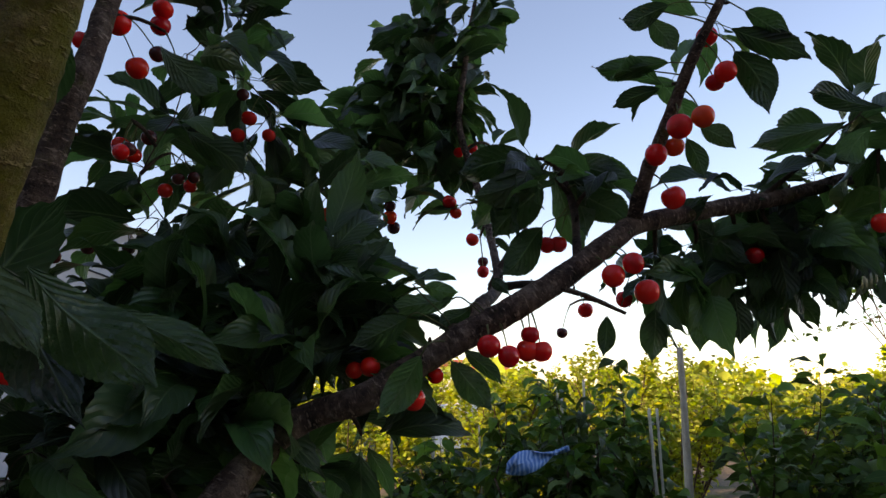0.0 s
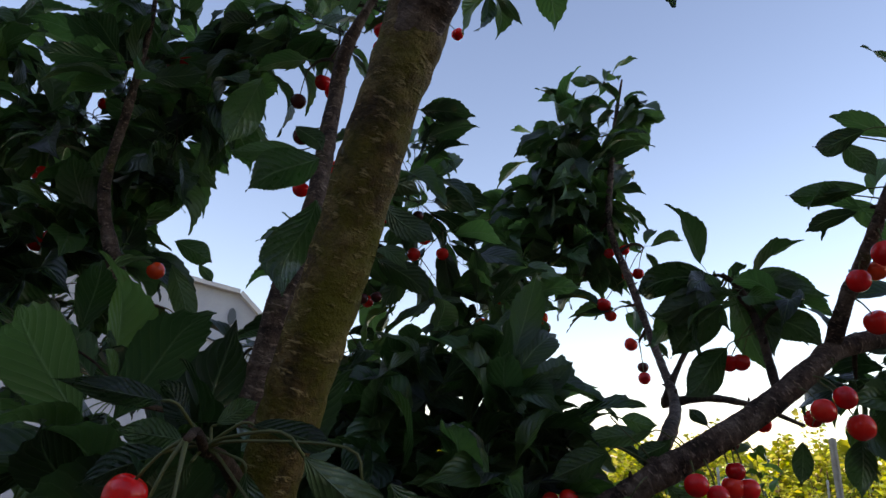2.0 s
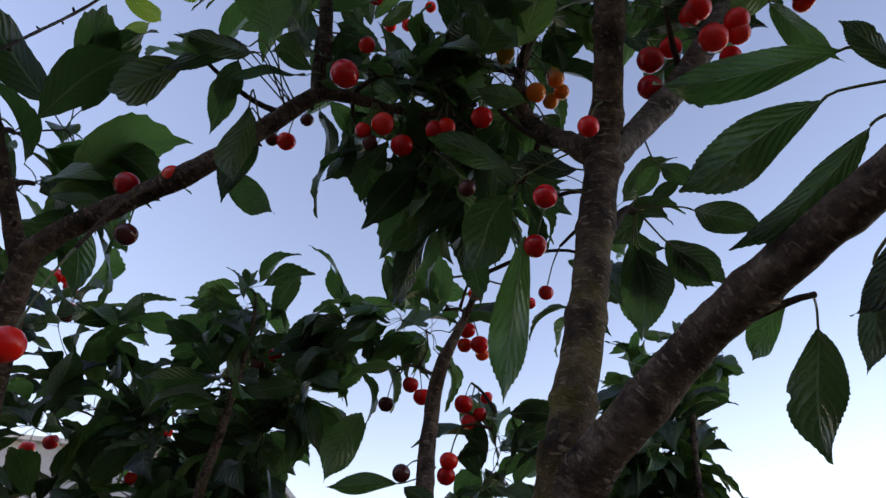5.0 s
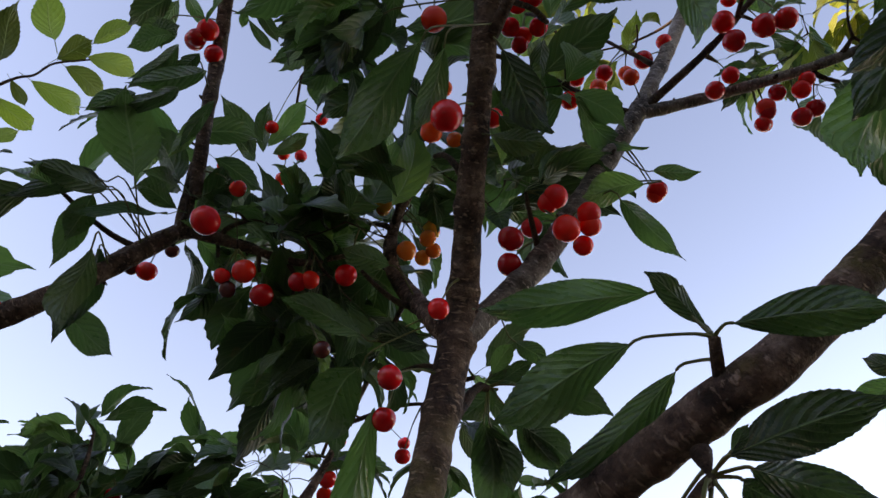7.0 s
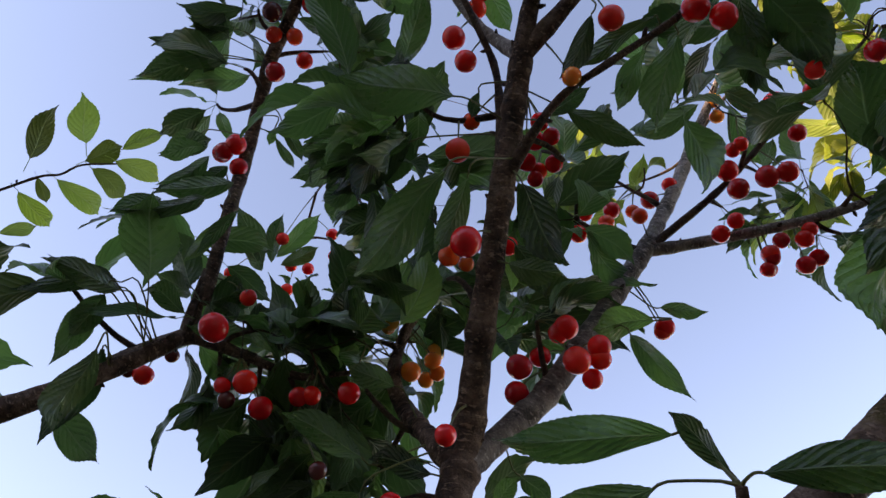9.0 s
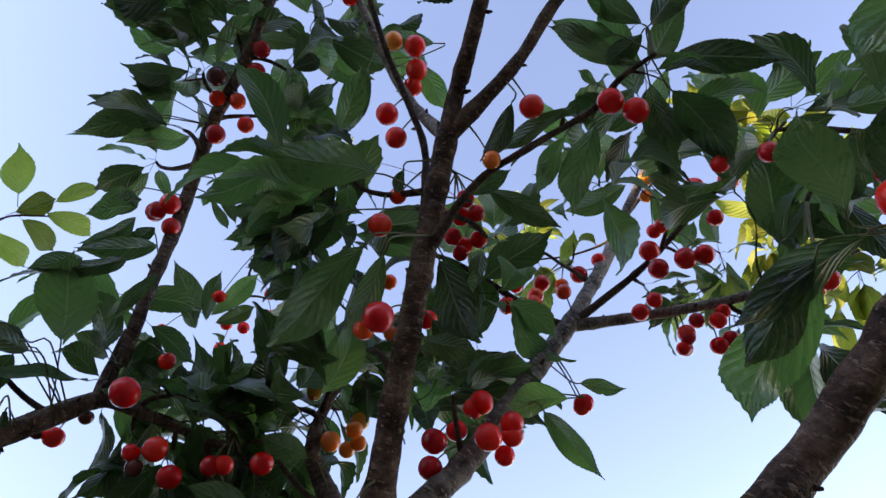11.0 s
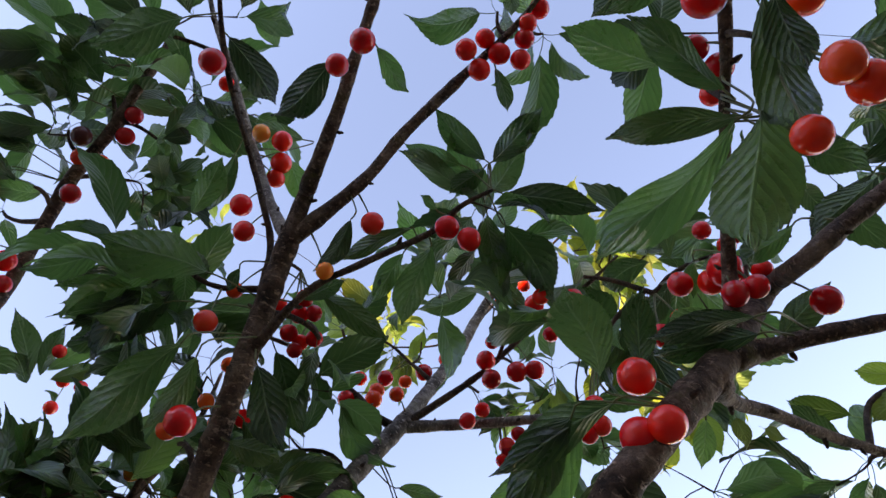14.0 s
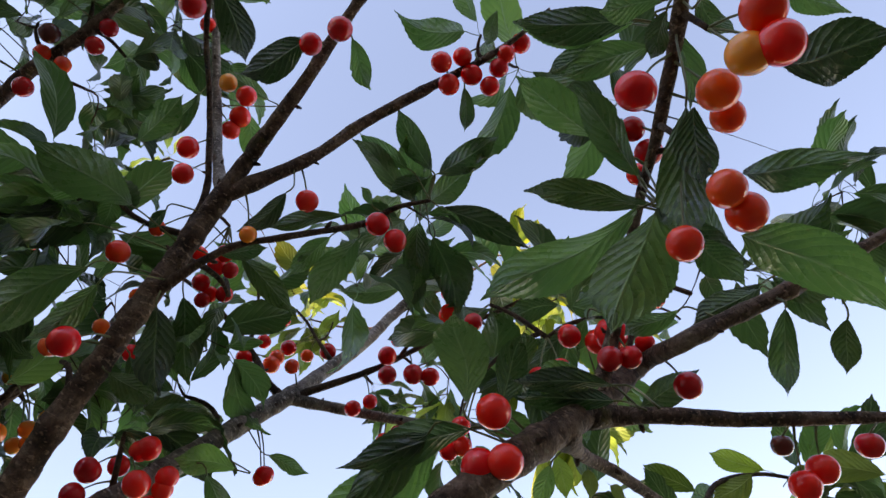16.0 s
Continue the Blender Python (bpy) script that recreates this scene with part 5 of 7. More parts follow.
cherry(0.175, 0.082, 2.345, 'r', 0.0170)
cherry(0.185, 0.072, 2.175, 'r', 0.0170)
cherry(0.185, 0.092, 2.165, 'r', 0.0170)
cherry(0.193, 0.084, 2.167, 'r', 0.0170)
cherry(0.187, 0.224, 2.469, 'r', 0.0178)
cherry(-0.088, 0.216, 2.255, 'r', 0.0191)
cherry(0.371, -0.074, 2.087, 'r', 0.0222)
cherry(0.385, -0.084, 2.100, 'r', 0.0219)
cherry(0.443, -0.098, 2.139, 'r', 0.0213)
cherry(0.385, -0.066, 2.137, 'd', 0.0170)
cherry(0.124, -0.230, 2.134, 'r', 0.0231)
cherry(0.174, -0.195, 2.229, 'r', 0.0187)
cherry(0.192, -0.188, 2.222, 'r', 0.0203)
cherry(0.200, -0.168, 2.232, 'r', 0.0170)
cherry(0.168, -0.221, 2.069, 'o', 0.0205)
cherry(0.185, -0.216, 2.069, 'o', 0.0214)
cherry(0.165, -0.189, 2.061, 'o', 0.0192)
cherry(0.169, -0.252, 2.146, 'o', 0.0251)
cherry(0.190, -0.242, 2.158, 'o', 0.0210)
cherry(0.155, -0.276, 2.115, 'y', 0.0235)
cherry(0.162, -0.288, 2.108, 'r', 0.0240)
cherry(0.152, -0.297, 2.127, 'o', 0.0247)
cherry(-0.032, 0.096, 1.859, 'r', 0.0216)
cherry(-0.018, 0.090, 1.844, 'r', 0.0217)
cherry(-0.026, 0.115, 1.844, 'r', 0.0184)
cherry(-0.048, 0.094, 1.796, 'd', 0.0197)

# ---- leaves: blade base, tip, roll, breadth ----
leaf(wood_29, (-0.023, 0.117, 1.981), (-0.111, 0.118, 1.974), 53, 0.70)
leaf(wood_29, (-0.038, 0.117, 1.951), (-0.104, 0.137, 1.923), 61, 0.87)
leaf(wood_29, (-0.014, 0.134, 1.947), (-0.080, 0.168, 1.905), 72, 0.60)
leaf(wood_29, (-0.003, 0.112, 1.958), (-0.030, 0.094, 1.977), 29, 0.81)
leaf(wood_29, (0.001, 0.091, 1.944), (0.049, 0.057, 1.926), -61, 0.78)
leaf(wood_33, (-0.008, 0.114, 1.895), (0.061, 0.102, 1.914), -68, 0.88)
leaf(wood_33, (0.001, 0.118, 1.891), (0.055, 0.130, 1.881), -68, 0.80)
leaf(wood_11, (-0.423, 0.253, 2.239), (-0.430, 0.197, 2.302), 33, 1.60)
leaf(wood_13, (-0.424, 0.207, 2.305), (-0.474, 0.216, 2.292), 30, 0.95)
leaf(wood_11, (-0.458, 0.296, 2.188), (-0.506, 0.351, 2.123), 11, 0.75)
leaf(wood_11, (-0.448, 0.255, 2.235), (-0.544, 0.258, 2.225), 28, 0.57)
leaf(wood_11, (-0.457, 0.264, 2.239), (-0.523, 0.244, 2.257), 46, 0.70)
leaf(wood_11, (-0.470, 0.274, 2.227), (-0.510, 0.311, 2.182), -6, 1.07)
leaf(wood_18, (-0.144, 0.125, 2.234), (-0.212, 0.180, 2.167), 30, 0.84)
leaf(wood_18, (-0.126, 0.118, 2.213), (-0.151, 0.158, 2.166), 20, 0.80)
leaf(wood_18, (-0.081, 0.138, 2.238), (-0.046, 0.184, 2.189), -30, 1.15)
leaf(wood_01, (-0.084, 0.190, 2.224), (-0.057, 0.221, 2.192), -8, 1.22)
leaf(wood_24, (-0.172, 0.283, 2.267), (-0.226, 0.279, 2.268), 55, 0.83)
leaf(wood_11, (-0.228, 0.334, 2.251), (-0.315, 0.330, 2.250), 50, 0.85)
leaf(wood_24, (-0.188, 0.321, 2.177), (-0.234, 0.308, 2.189), 53, 1.22)
leaf(wood_24, (-0.206, 0.313, 2.095), (-0.277, 0.288, 2.119), 46, 0.73)
leaf(wood_01, (-0.148, 0.305, 2.077), (-0.198, 0.297, 2.084), 43, 1.00)
leaf(wood_01, (-0.201, 0.305, 2.059), (-0.246, 0.346, 2.009), 32, 1.22)
leaf(wood_24, (-0.258, 0.359, 2.130), (-0.310, 0.399, 2.081), 18, 0.87)
leaf(wood_24, (-0.256, 0.377, 2.110), (-0.301, 0.392, 2.090), 38, 0.96)
leaf(wood_19, (0.044, 0.264, 2.214), (-0.011, 0.268, 2.205), 39, 1.22)
leaf(wood_19, (0.023, 0.272, 2.203), (0.078, 0.311, 2.163), -40, 0.77)
leaf(wood_19, (0.082, 0.331, 2.304), (0.132, 0.335, 2.303), -42, 0.87)
leaf(wood_31, (-0.097, 0.358, 2.081), (-0.077, 0.341, 2.101), -44, 1.22)
leaf(wood_31, (-0.087, 0.362, 2.077), (-0.060, 0.353, 2.089), -47, 1.17)
leaf(wood_31, (-0.093, 0.367, 2.070), (-0.127, 0.383, 2.050), 54, 1.20)
leaf(wood_31, (-0.102, 0.382, 2.054), (-0.093, 0.427, 2.003), -6, 1.22)
leaf(wood_31, (-0.076, 0.386, 2.050), (-0.036, 0.418, 2.017), -44, 1.13)
leaf(wood_34, (-0.741, 0.321, 2.563), (-0.715, 0.268, 2.625), 24, 0.93, True)
leaf(wood_34, (-0.666, 0.307, 2.584), (-0.678, 0.257, 2.639), 39, 1.22, True)
leaf(wood_34, (-0.664, 0.324, 2.565), (-0.613, 0.309, 2.585), -23, 1.22, True)
leaf(wood_34, (-0.614, 0.313, 2.580), (-0.556, 0.297, 2.603), -4, 1.00, True)
leaf(wood_34, (-0.622, 0.324, 2.568), (-0.552, 0.346, 2.548), -28, 0.98, True)
leaf(wood_34, (-0.659, 0.337, 2.566), (-0.607, 0.367, 2.535), -40, 1.05, True)
leaf(wood_34, (-0.700, 0.341, 2.543), (-0.631, 0.377, 2.508), -45, 0.83, True)
leaf(wood_34, (-0.727, 0.339, 2.543), (-0.709, 0.365, 2.516), -58, 1.07, True)
leaf(wood_34, (-0.750, 0.352, 2.527), (-0.697, 0.388, 2.490), -64, 0.96, True)
leaf(wood_34, (-0.768, 0.392, 2.481), (-0.717, 0.386, 2.492), -35, 0.86, True)
leaf(wood_13, (-0.454, 0.177, 2.583), (-0.556, 0.199, 2.571), 5, 0.97)
leaf(wood_13, (-0.409, 0.087, 2.649), (-0.490, 0.079, 2.657), 27, 1.04)
leaf(wood_13, (-0.409, 0.195, 2.570), (-0.501, 0.206, 2.565), 19, 0.82)
leaf(wood_13, (-0.434, 0.156, 2.596), (-0.485, 0.138, 2.610), 39, 1.22)
leaf(wood_13, (-0.453, 0.236, 2.490), (-0.506, 0.258, 2.477), 14, 1.22)
leaf(wood_13, (-0.371, 0.192, 2.288), (-0.464, 0.206, 2.281), 44, 0.50)
leaf(wood_01, (-0.140, 0.084, 2.284), (-0.235, 0.072, 2.294), 37, 1.06)
leaf(wood_17, (-0.180, 0.141, 2.308), (-0.276, 0.166, 2.294), 13, 0.70)
leaf(wood_17, (-0.182, 0.143, 2.319), (-0.278, 0.147, 2.318), 22, 0.59)
leaf(wood_17, (-0.180, 0.148, 2.339), (-0.258, 0.201, 2.307), 31, 0.84)
leaf(wood_18, (0.119, -0.001, 2.391), (0.224, -0.006, 2.391), -17, 0.82)
leaf(wood_18, (0.123, 0.025, 2.374), (0.186, 0.079, 2.337), 13, 1.13)
leaf(wood_18, (0.109, 0.028, 2.396), (0.136, 0.089, 2.355), 6, 1.05)
leaf(wood_18, (0.056, 0.060, 2.365), (0.041, 0.132, 2.318), 6, 0.85)
leaf(wood_18, (0.094, 0.009, 2.397), (0.007, -0.015, 2.415), 15, 0.64)
leaf(wood_18, (0.091, 0.015, 2.405), (0.054, -0.036, 2.439), 5, 0.77)
leaf(wood_18, (0.107, 0.009, 2.408), (0.140, -0.042, 2.441), -31, 1.02)
leaf(wood_18, (0.031, 0.075, 2.368), (0.008, 0.122, 2.337), 9, 0.97)
leaf(wood_18, (0.032, 0.044, 2.364), (-0.030, 0.081, 2.341), 19, 0.54)
leaf(wood_15, (-0.027, 0.033, 2.336), (-0.051, 0.078, 2.307), 28, 0.82)
leaf(wood_18, (0.053, 0.024, 2.376), (0.036, 0.015, 2.383), 17, 1.22)
leaf(wood_18, (-0.040, 0.116, 2.330), (0.031, 0.142, 2.311), -35, 0.76)
leaf(wood_18, (-0.057, 0.117, 2.318), (-0.020, 0.095, 2.331), -33, 1.06)
leaf(wood_16, (-0.196, 0.119, 2.450), (-0.176, 0.061, 2.488), -11, 0.98)
leaf(wood_01, (-0.118, 0.097, 2.320), (-0.124, 0.116, 2.307), -7, 1.22)
leaf(wood_22, (0.345, 0.168, 2.381), (0.288, 0.157, 2.390), 29, 0.98)
leaf(wood_02, (0.149, 0.042, 2.122), (0.097, 0.105, 2.046), 42, 0.92)
leaf(wood_02, (0.148, 0.002, 2.117), (0.110, -0.043, 2.146), 4, 1.22)
leaf(wood_02, (0.167, -0.013, 2.110), (0.159, -0.060, 2.136), -23, 0.96)
leaf(wood_02, (0.155, 0.009, 2.101), (0.088, 0.067, 2.082), 36, 0.85)
leaf(wood_02, (0.135, 0.030, 2.105), (0.103, 0.092, 2.078), 44, 1.03)
leaf(wood_26, (0.235, -0.052, 2.116), (0.171, -0.024, 2.113), 30, 0.81)
leaf(wood_28, (0.187, -0.171, 2.163), (0.110, -0.140, 2.160), 25, 0.59)
leaf(wood_25, (0.302, -0.017, 2.177), (0.332, -0.062, 2.196), -58, 1.04)
leaf(wood_27, (0.231, 0.020, 2.114), (0.234, 0.049, 2.098), 27, 1.22)
leaf(wood_28, (0.153, -0.237, 2.133), (0.172, -0.184, 2.067), 17, 0.74)
leaf(wood_28, (0.150, -0.240, 2.118), (0.167, -0.212, 2.088), 14, 1.22)
leaf(wood_28, (0.163, -0.187, 2.105), (0.161, -0.128, 2.052), 43, 1.22)
leaf(wood_28, (0.167, -0.173, 2.131), (0.108, -0.086, 2.102), 39, 0.72)
leaf(wood_28, (0.167, -0.175, 2.132), (0.104, -0.149, 2.135), 18, 0.55)
leaf(wood_28, (0.187, -0.206, 2.063), (0.277, -0.215, 2.044), -4, 0.84)
leaf(wood_28, (0.191, -0.225, 2.106), (0.250, -0.268, 2.113), -35, 0.82)
leaf(wood_28, (0.174, -0.281, 2.115), (0.220, -0.323, 2.125), -24, 1.14)
leaf(wood_28, (0.133, -0.255, 2.239), (0.062, -0.214, 2.236), 21, 0.67)
leaf(wood_28, (0.168, -0.184, 2.160), (0.107, -0.208, 2.187), 7, 0.84)
leaf(wood_28, (0.143, -0.183, 2.200), (0.079, -0.189, 2.219), -2, 1.04)
leaf(wood_28, (0.125, -0.238, 2.255), (0.102, -0.196, 2.240), 31, 1.12)
leaf(wood_25, (0.321, -0.153, 2.163), (0.334, -0.113, 2.116), 25, 0.73)
leaf(wood_25, (0.371, -0.166, 2.169), (0.388, -0.136, 2.149), 23, 1.22)
leaf(wood_25, (0.319, -0.148, 2.195), (0.286, -0.101, 2.180), 49, 0.97)
leaf(wood_25, (0.284, -0.098, 2.202), (0.254, -0.063, 2.191), 35, 0.99)
leaf(wood_28, (0.219, -0.174, 2.142), (0.257, -0.166, 2.128), -12, 1.22)
leaf(wood_27, (0.216, -0.071, 2.102), (0.157, -0.042, 2.102), 28, 0.62)
leaf(wood_28, (0.131, -0.272, 2.190), (0.136, -0.244, 2.175), 9, 1.22)
leaf(wood_28, (0.126, -0.275, 2.194), (0.096, -0.252, 2.189), 14, 1.22)
leaf(wood_28, (0.138, -0.286, 2.173), (0.144, -0.309, 2.183), -29, 1.22)
leaf(wood_28, (0.214, -0.166, 2.174), (0.274, -0.169, 2.160), -12, 0.87)
leaf(wood_27, (0.538, 0.046, 2.271), (0.477, 0.061, 2.279), 35, 0.96, True)
leaf(wood_27, (0.485, 0.099, 2.258), (0.421, 0.105, 2.271), 35, 0.94, True)
leaf(wood_27, (0.529, 0.056, 2.269), (0.505, 0.099, 2.253), 65, 1.22, True)
leaf(wood_27, (0.652, -0.012, 2.272), (0.580, 0.013, 2.278), 40, 1.01, True)
leaf(wood_27, (0.290, 0.082, 2.201), (0.315, 0.107, 2.182), -1, 1.22, True)
leaf(wood_27, (0.320, 0.077, 2.196), (0.334, 0.097, 2.182), 16, 1.22, True)
leaf(wood_27, (0.344, 0.078, 2.189), (0.363, 0.081, 2.183), -40, 1.22, True)
leaf(wood_01, (-0.091, 0.190, 2.199), (-0.044, 0.196, 2.191), -55, 1.22)
leaf(wood_14, (-0.072, -0.088, 2.395), (-0.112, -0.035, 2.368), 18, 1.22)
leaf(wood_17, (-0.225, -0.079, 2.475), (-0.305, -0.038, 2.458), 13, 1.07)
leaf(wood_17, (-0.178, -0.073, 2.468), (-0.120, -0.025, 2.436), -24, 1.07)
leaf(wood_14, (-0.033, -0.121, 2.353), (-0.001, -0.094, 2.334), -15, 1.02)
leaf(wood_15, (0.087, -0.106, 2.459), (0.108, -0.070, 2.436), 12, 0.81)
leaf(wood_18, (0.096, -0.021, 2.421), (0.035, -0.055, 2.446), 21, 0.99)
leaf(wood_18, (0.104, -0.022, 2.421), (0.145, -0.080, 2.452), -30, 0.94)
leaf(wood_18, (0.073, -0.008, 2.427), (0.011, -0.014, 2.436), 30, 0.92)
leaf(wood_18, (0.096, -0.014, 2.417), (0.065, 0.016, 2.402), 33, 1.14)
leaf(wood_16, (-0.179, 0.090, 2.572), (-0.208, 0.168, 2.529), 2, 0.78)
leaf(wood_13, (-0.269, 0.131, 2.635), (-0.260, 0.215, 2.586), -18, 0.87)
leaf(wood_13, (-0.428, 0.147, 2.602), (-0.488, 0.137, 2.612), 19, 1.22)
leaf(wood_13, (-0.453, 0.181, 2.584), (-0.565, 0.206, 2.579), 8, 0.81)
leaf(wood_13, (-0.396, 0.087, 2.646), (-0.492, 0.080, 2.658), 35, 0.78)
leaf(wood_13, (-0.390, 0.064, 2.659), (-0.472, 0.035, 2.683), 19, 0.96)
leaf(wood_13, (-0.369, 0.023, 2.681), (-0.446, 0.008, 2.696), 26, 1.08)
leaf(wood_16, (-0.114, 0.070, 2.543), (-0.083, 0.114, 2.515), -23, 1.14)
leaf(wood_16, (-0.148, -0.045, 2.590), (-0.178, -0.088, 2.617), 22, 1.22)
leaf(wood_16, (-0.100, 0.052, 2.564), (-0.162, 0.046, 2.573), 23, 0.76)
leaf(wood_25, (0.273, 0.003, 2.210), (0.232, 0.025, 2.200), 37, 1.22)
leaf(wood_26, (0.227, -0.052, 2.128), (0.178, -0.031, 2.120), 32, 1.16)
leaf(wood_25, (0.219, 0.019, 2.205), (0.200, -0.009, 2.222), -3, 1.22)
leaf(wood_28, (0.246, -0.039, 2.236), (0.251, -0.014, 2.221), 16, 0.99)
leaf(wood_31, (-0.050, 0.377, 2.074), (0.012, 0.400, 2.060), -51, 1.05)
leaf(wood_31, (-0.072, 0.387, 2.046), (-0.026, 0.415, 2.015), -37, 1.22)
leaf(wood_31, (-0.099, 0.382, 2.043), (-0.083, 0.411, 1.997), -8, 1.22)
leaf(wood_31, (-0.105, 0.380, 2.044), (-0.106, 0.420, 1.971), 9, 1.22)
leaf(wood_30, (-0.009, 0.289, 1.914), (-0.013, 0.328, 1.841), 17, 1.08)
leaf(wood_33, (-0.029, 0.145, 1.877), (-0.038, 0.165, 1.836), 52, 0.72)
leaf(wood_31, (-0.197, 0.353, 2.048), (-0.224, 0.379, 1.904), -32, 0.62)
leaf(wood_09, (-0.414, 0.580, 1.973), (-0.463, 0.606, 1.904), 26, 1.18)
leaf(wood_09, (-0.381, 0.626, 1.904), (-0.460, 0.610, 1.898), 67, 0.74)
leaf(wood_11, (-0.516, 0.348, 2.163), (-0.461, 0.383, 2.125), -58, 0.97)
leaf(wood_11, (-0.428, 0.249, 2.145), (-0.447, 0.278, 2.083), -15, 1.00)
leaf(wood_30, (-0.042, 0.225, 1.902), (-0.065, 0.236, 1.873), 55, 0.97)
leaf(wood_19, (-0.074, 0.352, 2.109), (-0.046, 0.368, 2.092), -39, 1.22)
leaf(wood_32, (-0.201, 0.237, 1.560), (-0.150, 0.257, 1.509), -86, 0.78)
leaf(wood_32, (-0.169, 0.265, 1.549), (-0.120, 0.284, 1.501), -95, 1.05)
leaf(wood_32, (-0.274, 0.243, 1.583), (-0.326, 0.234, 1.592), 82, 0.62)
leaf(wood_32, (-0.240, 0.270, 1.574), (-0.199, 0.278, 1.565), -76, 0.80)
leaf(wood_32, (-0.227, 0.263, 1.532), (-0.196, 0.276, 1.498), -79, 1.22)
leaf(wood_10, (-0.552, 0.678, 1.781), (-0.529, 0.703, 1.703), -66, 0.97)
leaf(wood_10, (-0.549, 0.671, 1.809), (-0.501, 0.683, 1.784), -76, 1.22)
leaf(wood_10, (-0.518, 0.682, 1.782), (-0.501, 0.690, 1.761), -81, 1.22)
leaf(wood_09, (-0.301, 0.486, 1.823), (-0.370, 0.486, 1.793), 46, 1.22)
leaf(wood_09, (-0.287, 0.451, 1.767), (-0.319, 0.469, 1.689), 21, 1.20)
leaf(wood_09, (-0.255, 0.548, 1.805), (-0.202, 0.565, 1.766), -83, 0.91)
leaf(wood_09, (-0.341, 0.518, 1.875), (-0.312, 0.529, 1.851), -58, 1.22)
leaf(wood_32, (-0.167, 0.299, 1.538), (-0.136, 0.307, 1.498), -91, 1.11)
leaf(wood_00, (-0.167, 0.329, 1.541), (-0.107, 0.336, 1.508), -81, 0.63)
leaf(wood_32, (-0.182, 0.265, 1.550), (-0.146, 0.279, 1.484), -111, 0.94)
leaf(wood_05, (0.010, 0.696, 1.594), (-0.060, 0.698, 1.581), 86, 0.86)
leaf(wood_03, (-0.036, 0.680, 1.573), (-0.096, 0.686, 1.545), 80, 1.17)
leaf(wood_03, (-0.021, 0.637, 1.532), (-0.062, 0.650, 1.473), 80, 1.22)
leaf(wood_03, (0.009, 0.699, 1.529), (0.052, 0.710, 1.479), -82, 1.07)
leaf(wood_03, (0.022, 0.697, 1.541), (0.063, 0.704, 1.505), -65, 0.85)
leaf(wood_05, (-0.020, 0.693, 1.607), (0.018, 0.694, 1.601), -93, 1.20)
leaf(wood_03, (0.029, 0.697, 1.587), (-0.005, 0.702, 1.563), 82, 1.22)
leaf(wood_03, (0.212, 0.739, 1.676), (0.172, 0.746, 1.647), 90, 1.02)
leaf(wood_04, (0.244, 0.649, 1.908), (0.190, 0.653, 1.891), 75, 1.07)
leaf(wood_04, (0.244, 0.662, 1.847), (0.159, 0.664, 1.841), 70, 0.81)
leaf(wood_04, (0.227, 0.661, 1.901), (0.257, 0.669, 1.864), -40, 1.22)
leaf(wood_04, (0.316, 0.660, 1.860), (0.354, 0.674, 1.793), -30, 1.22)
leaf(wood_04, (0.328, 0.651, 1.902), (0.380, 0.657, 1.874), -37, 1.22)
leaf(wood_04, (0.240, 0.693, 1.847), (0.269, 0.701, 1.811), -53, 1.22)
leaf(wood_04, (0.264, 0.679, 1.767), (0.284, 0.688, 1.725), -36, 1.22)
leaf(wood_04, (0.283, 0.686, 1.783), (0.322, 0.691, 1.761), -45, 1.22)
leaf(wood_08, (0.141, 0.830, 1.779), (0.036, 0.837, 1.745), 84, 1.06)
leaf(wood_08, (0.132, 0.843, 1.764), (0.063, 0.858, 1.695), 73, 1.20)
leaf(wood_08, (0.162, 0.839, 1.785), (0.261, 0.842, 1.773), -62, 0.96)
leaf(wood_08, (0.173, 0.824, 1.758), (0.247, 0.835, 1.707), -54, 1.08)
leaf(wood_08, (0.127, 0.826, 1.704), (0.073, 0.839, 1.641), 79, 1.22)
leaf(wood_08, (0.152, 0.848, 1.789), (0.152, 0.842, 1.821), 9, 1.22)
leaf(wood_08, (0.133, 0.848, 1.789), (0.126, 0.844, 1.810), 44, 1.22)
leaf(wood_08, (0.167, 0.834, 1.761), (0.189, 0.848, 1.696), -42, 1.22)
leaf(wood_08, (0.112, 0.863, 1.770), (0.066, 0.871, 1.733), 78, 1.22)
leaf(wood_04, (0.256, 0.797, 1.597), (0.251, 0.811, 1.533), -9, 1.22)
leaf(wood_08, (0.210, 0.849, 1.593), (0.205, 0.860, 1.542), 3, 1.22)
leaf(wood_03, (0.308, 0.816, 1.603), (0.318, 0.828, 1.547), 18, 1.22)
leaf(wood_03, (0.369, 0.833, 1.619), (0.377, 0.847, 1.555), 19, 1.22)
leaf(wood_04, (0.365, 0.563, 1.738), (0.275, 0.568, 1.714), 82, 0.56)
leaf(wood_04, (0.397, 0.560, 1.750), (0.329, 0.557, 1.764), 56, 0.75)
leaf(wood_04, (0.388, 0.564, 1.733), (0.359, 0.571, 1.699), 99, 1.16)
leaf(wood_03, (0.472, 0.893, 1.628), (0.510, 0.902, 1.583), -50, 1.22)
leaf(wood_03, (0.269, 0.777, 1.690), (0.324, 0.769, 1.730), -87, 1.16)
leaf(wood_03, (0.071, 0.714, 1.602), (0.053, 0.711, 1.620), 81, 1.22)
leaf(wood_03, (0.315, 0.806, 1.701), (0.386, 0.816, 1.653), -73, 1.22)
leaf(wood_03, (0.414, 0.835, 1.708), (0.480, 0.847, 1.651), -48, 1.22)
leaf(wood_32, (-0.266, 0.262, 1.556), (-0.287, 0.267, 1.530), 36, 0.91)
leaf(wood_32, (-0.264, 0.278, 1.574), (-0.242, 0.277, 1.586), -65, 1.22)
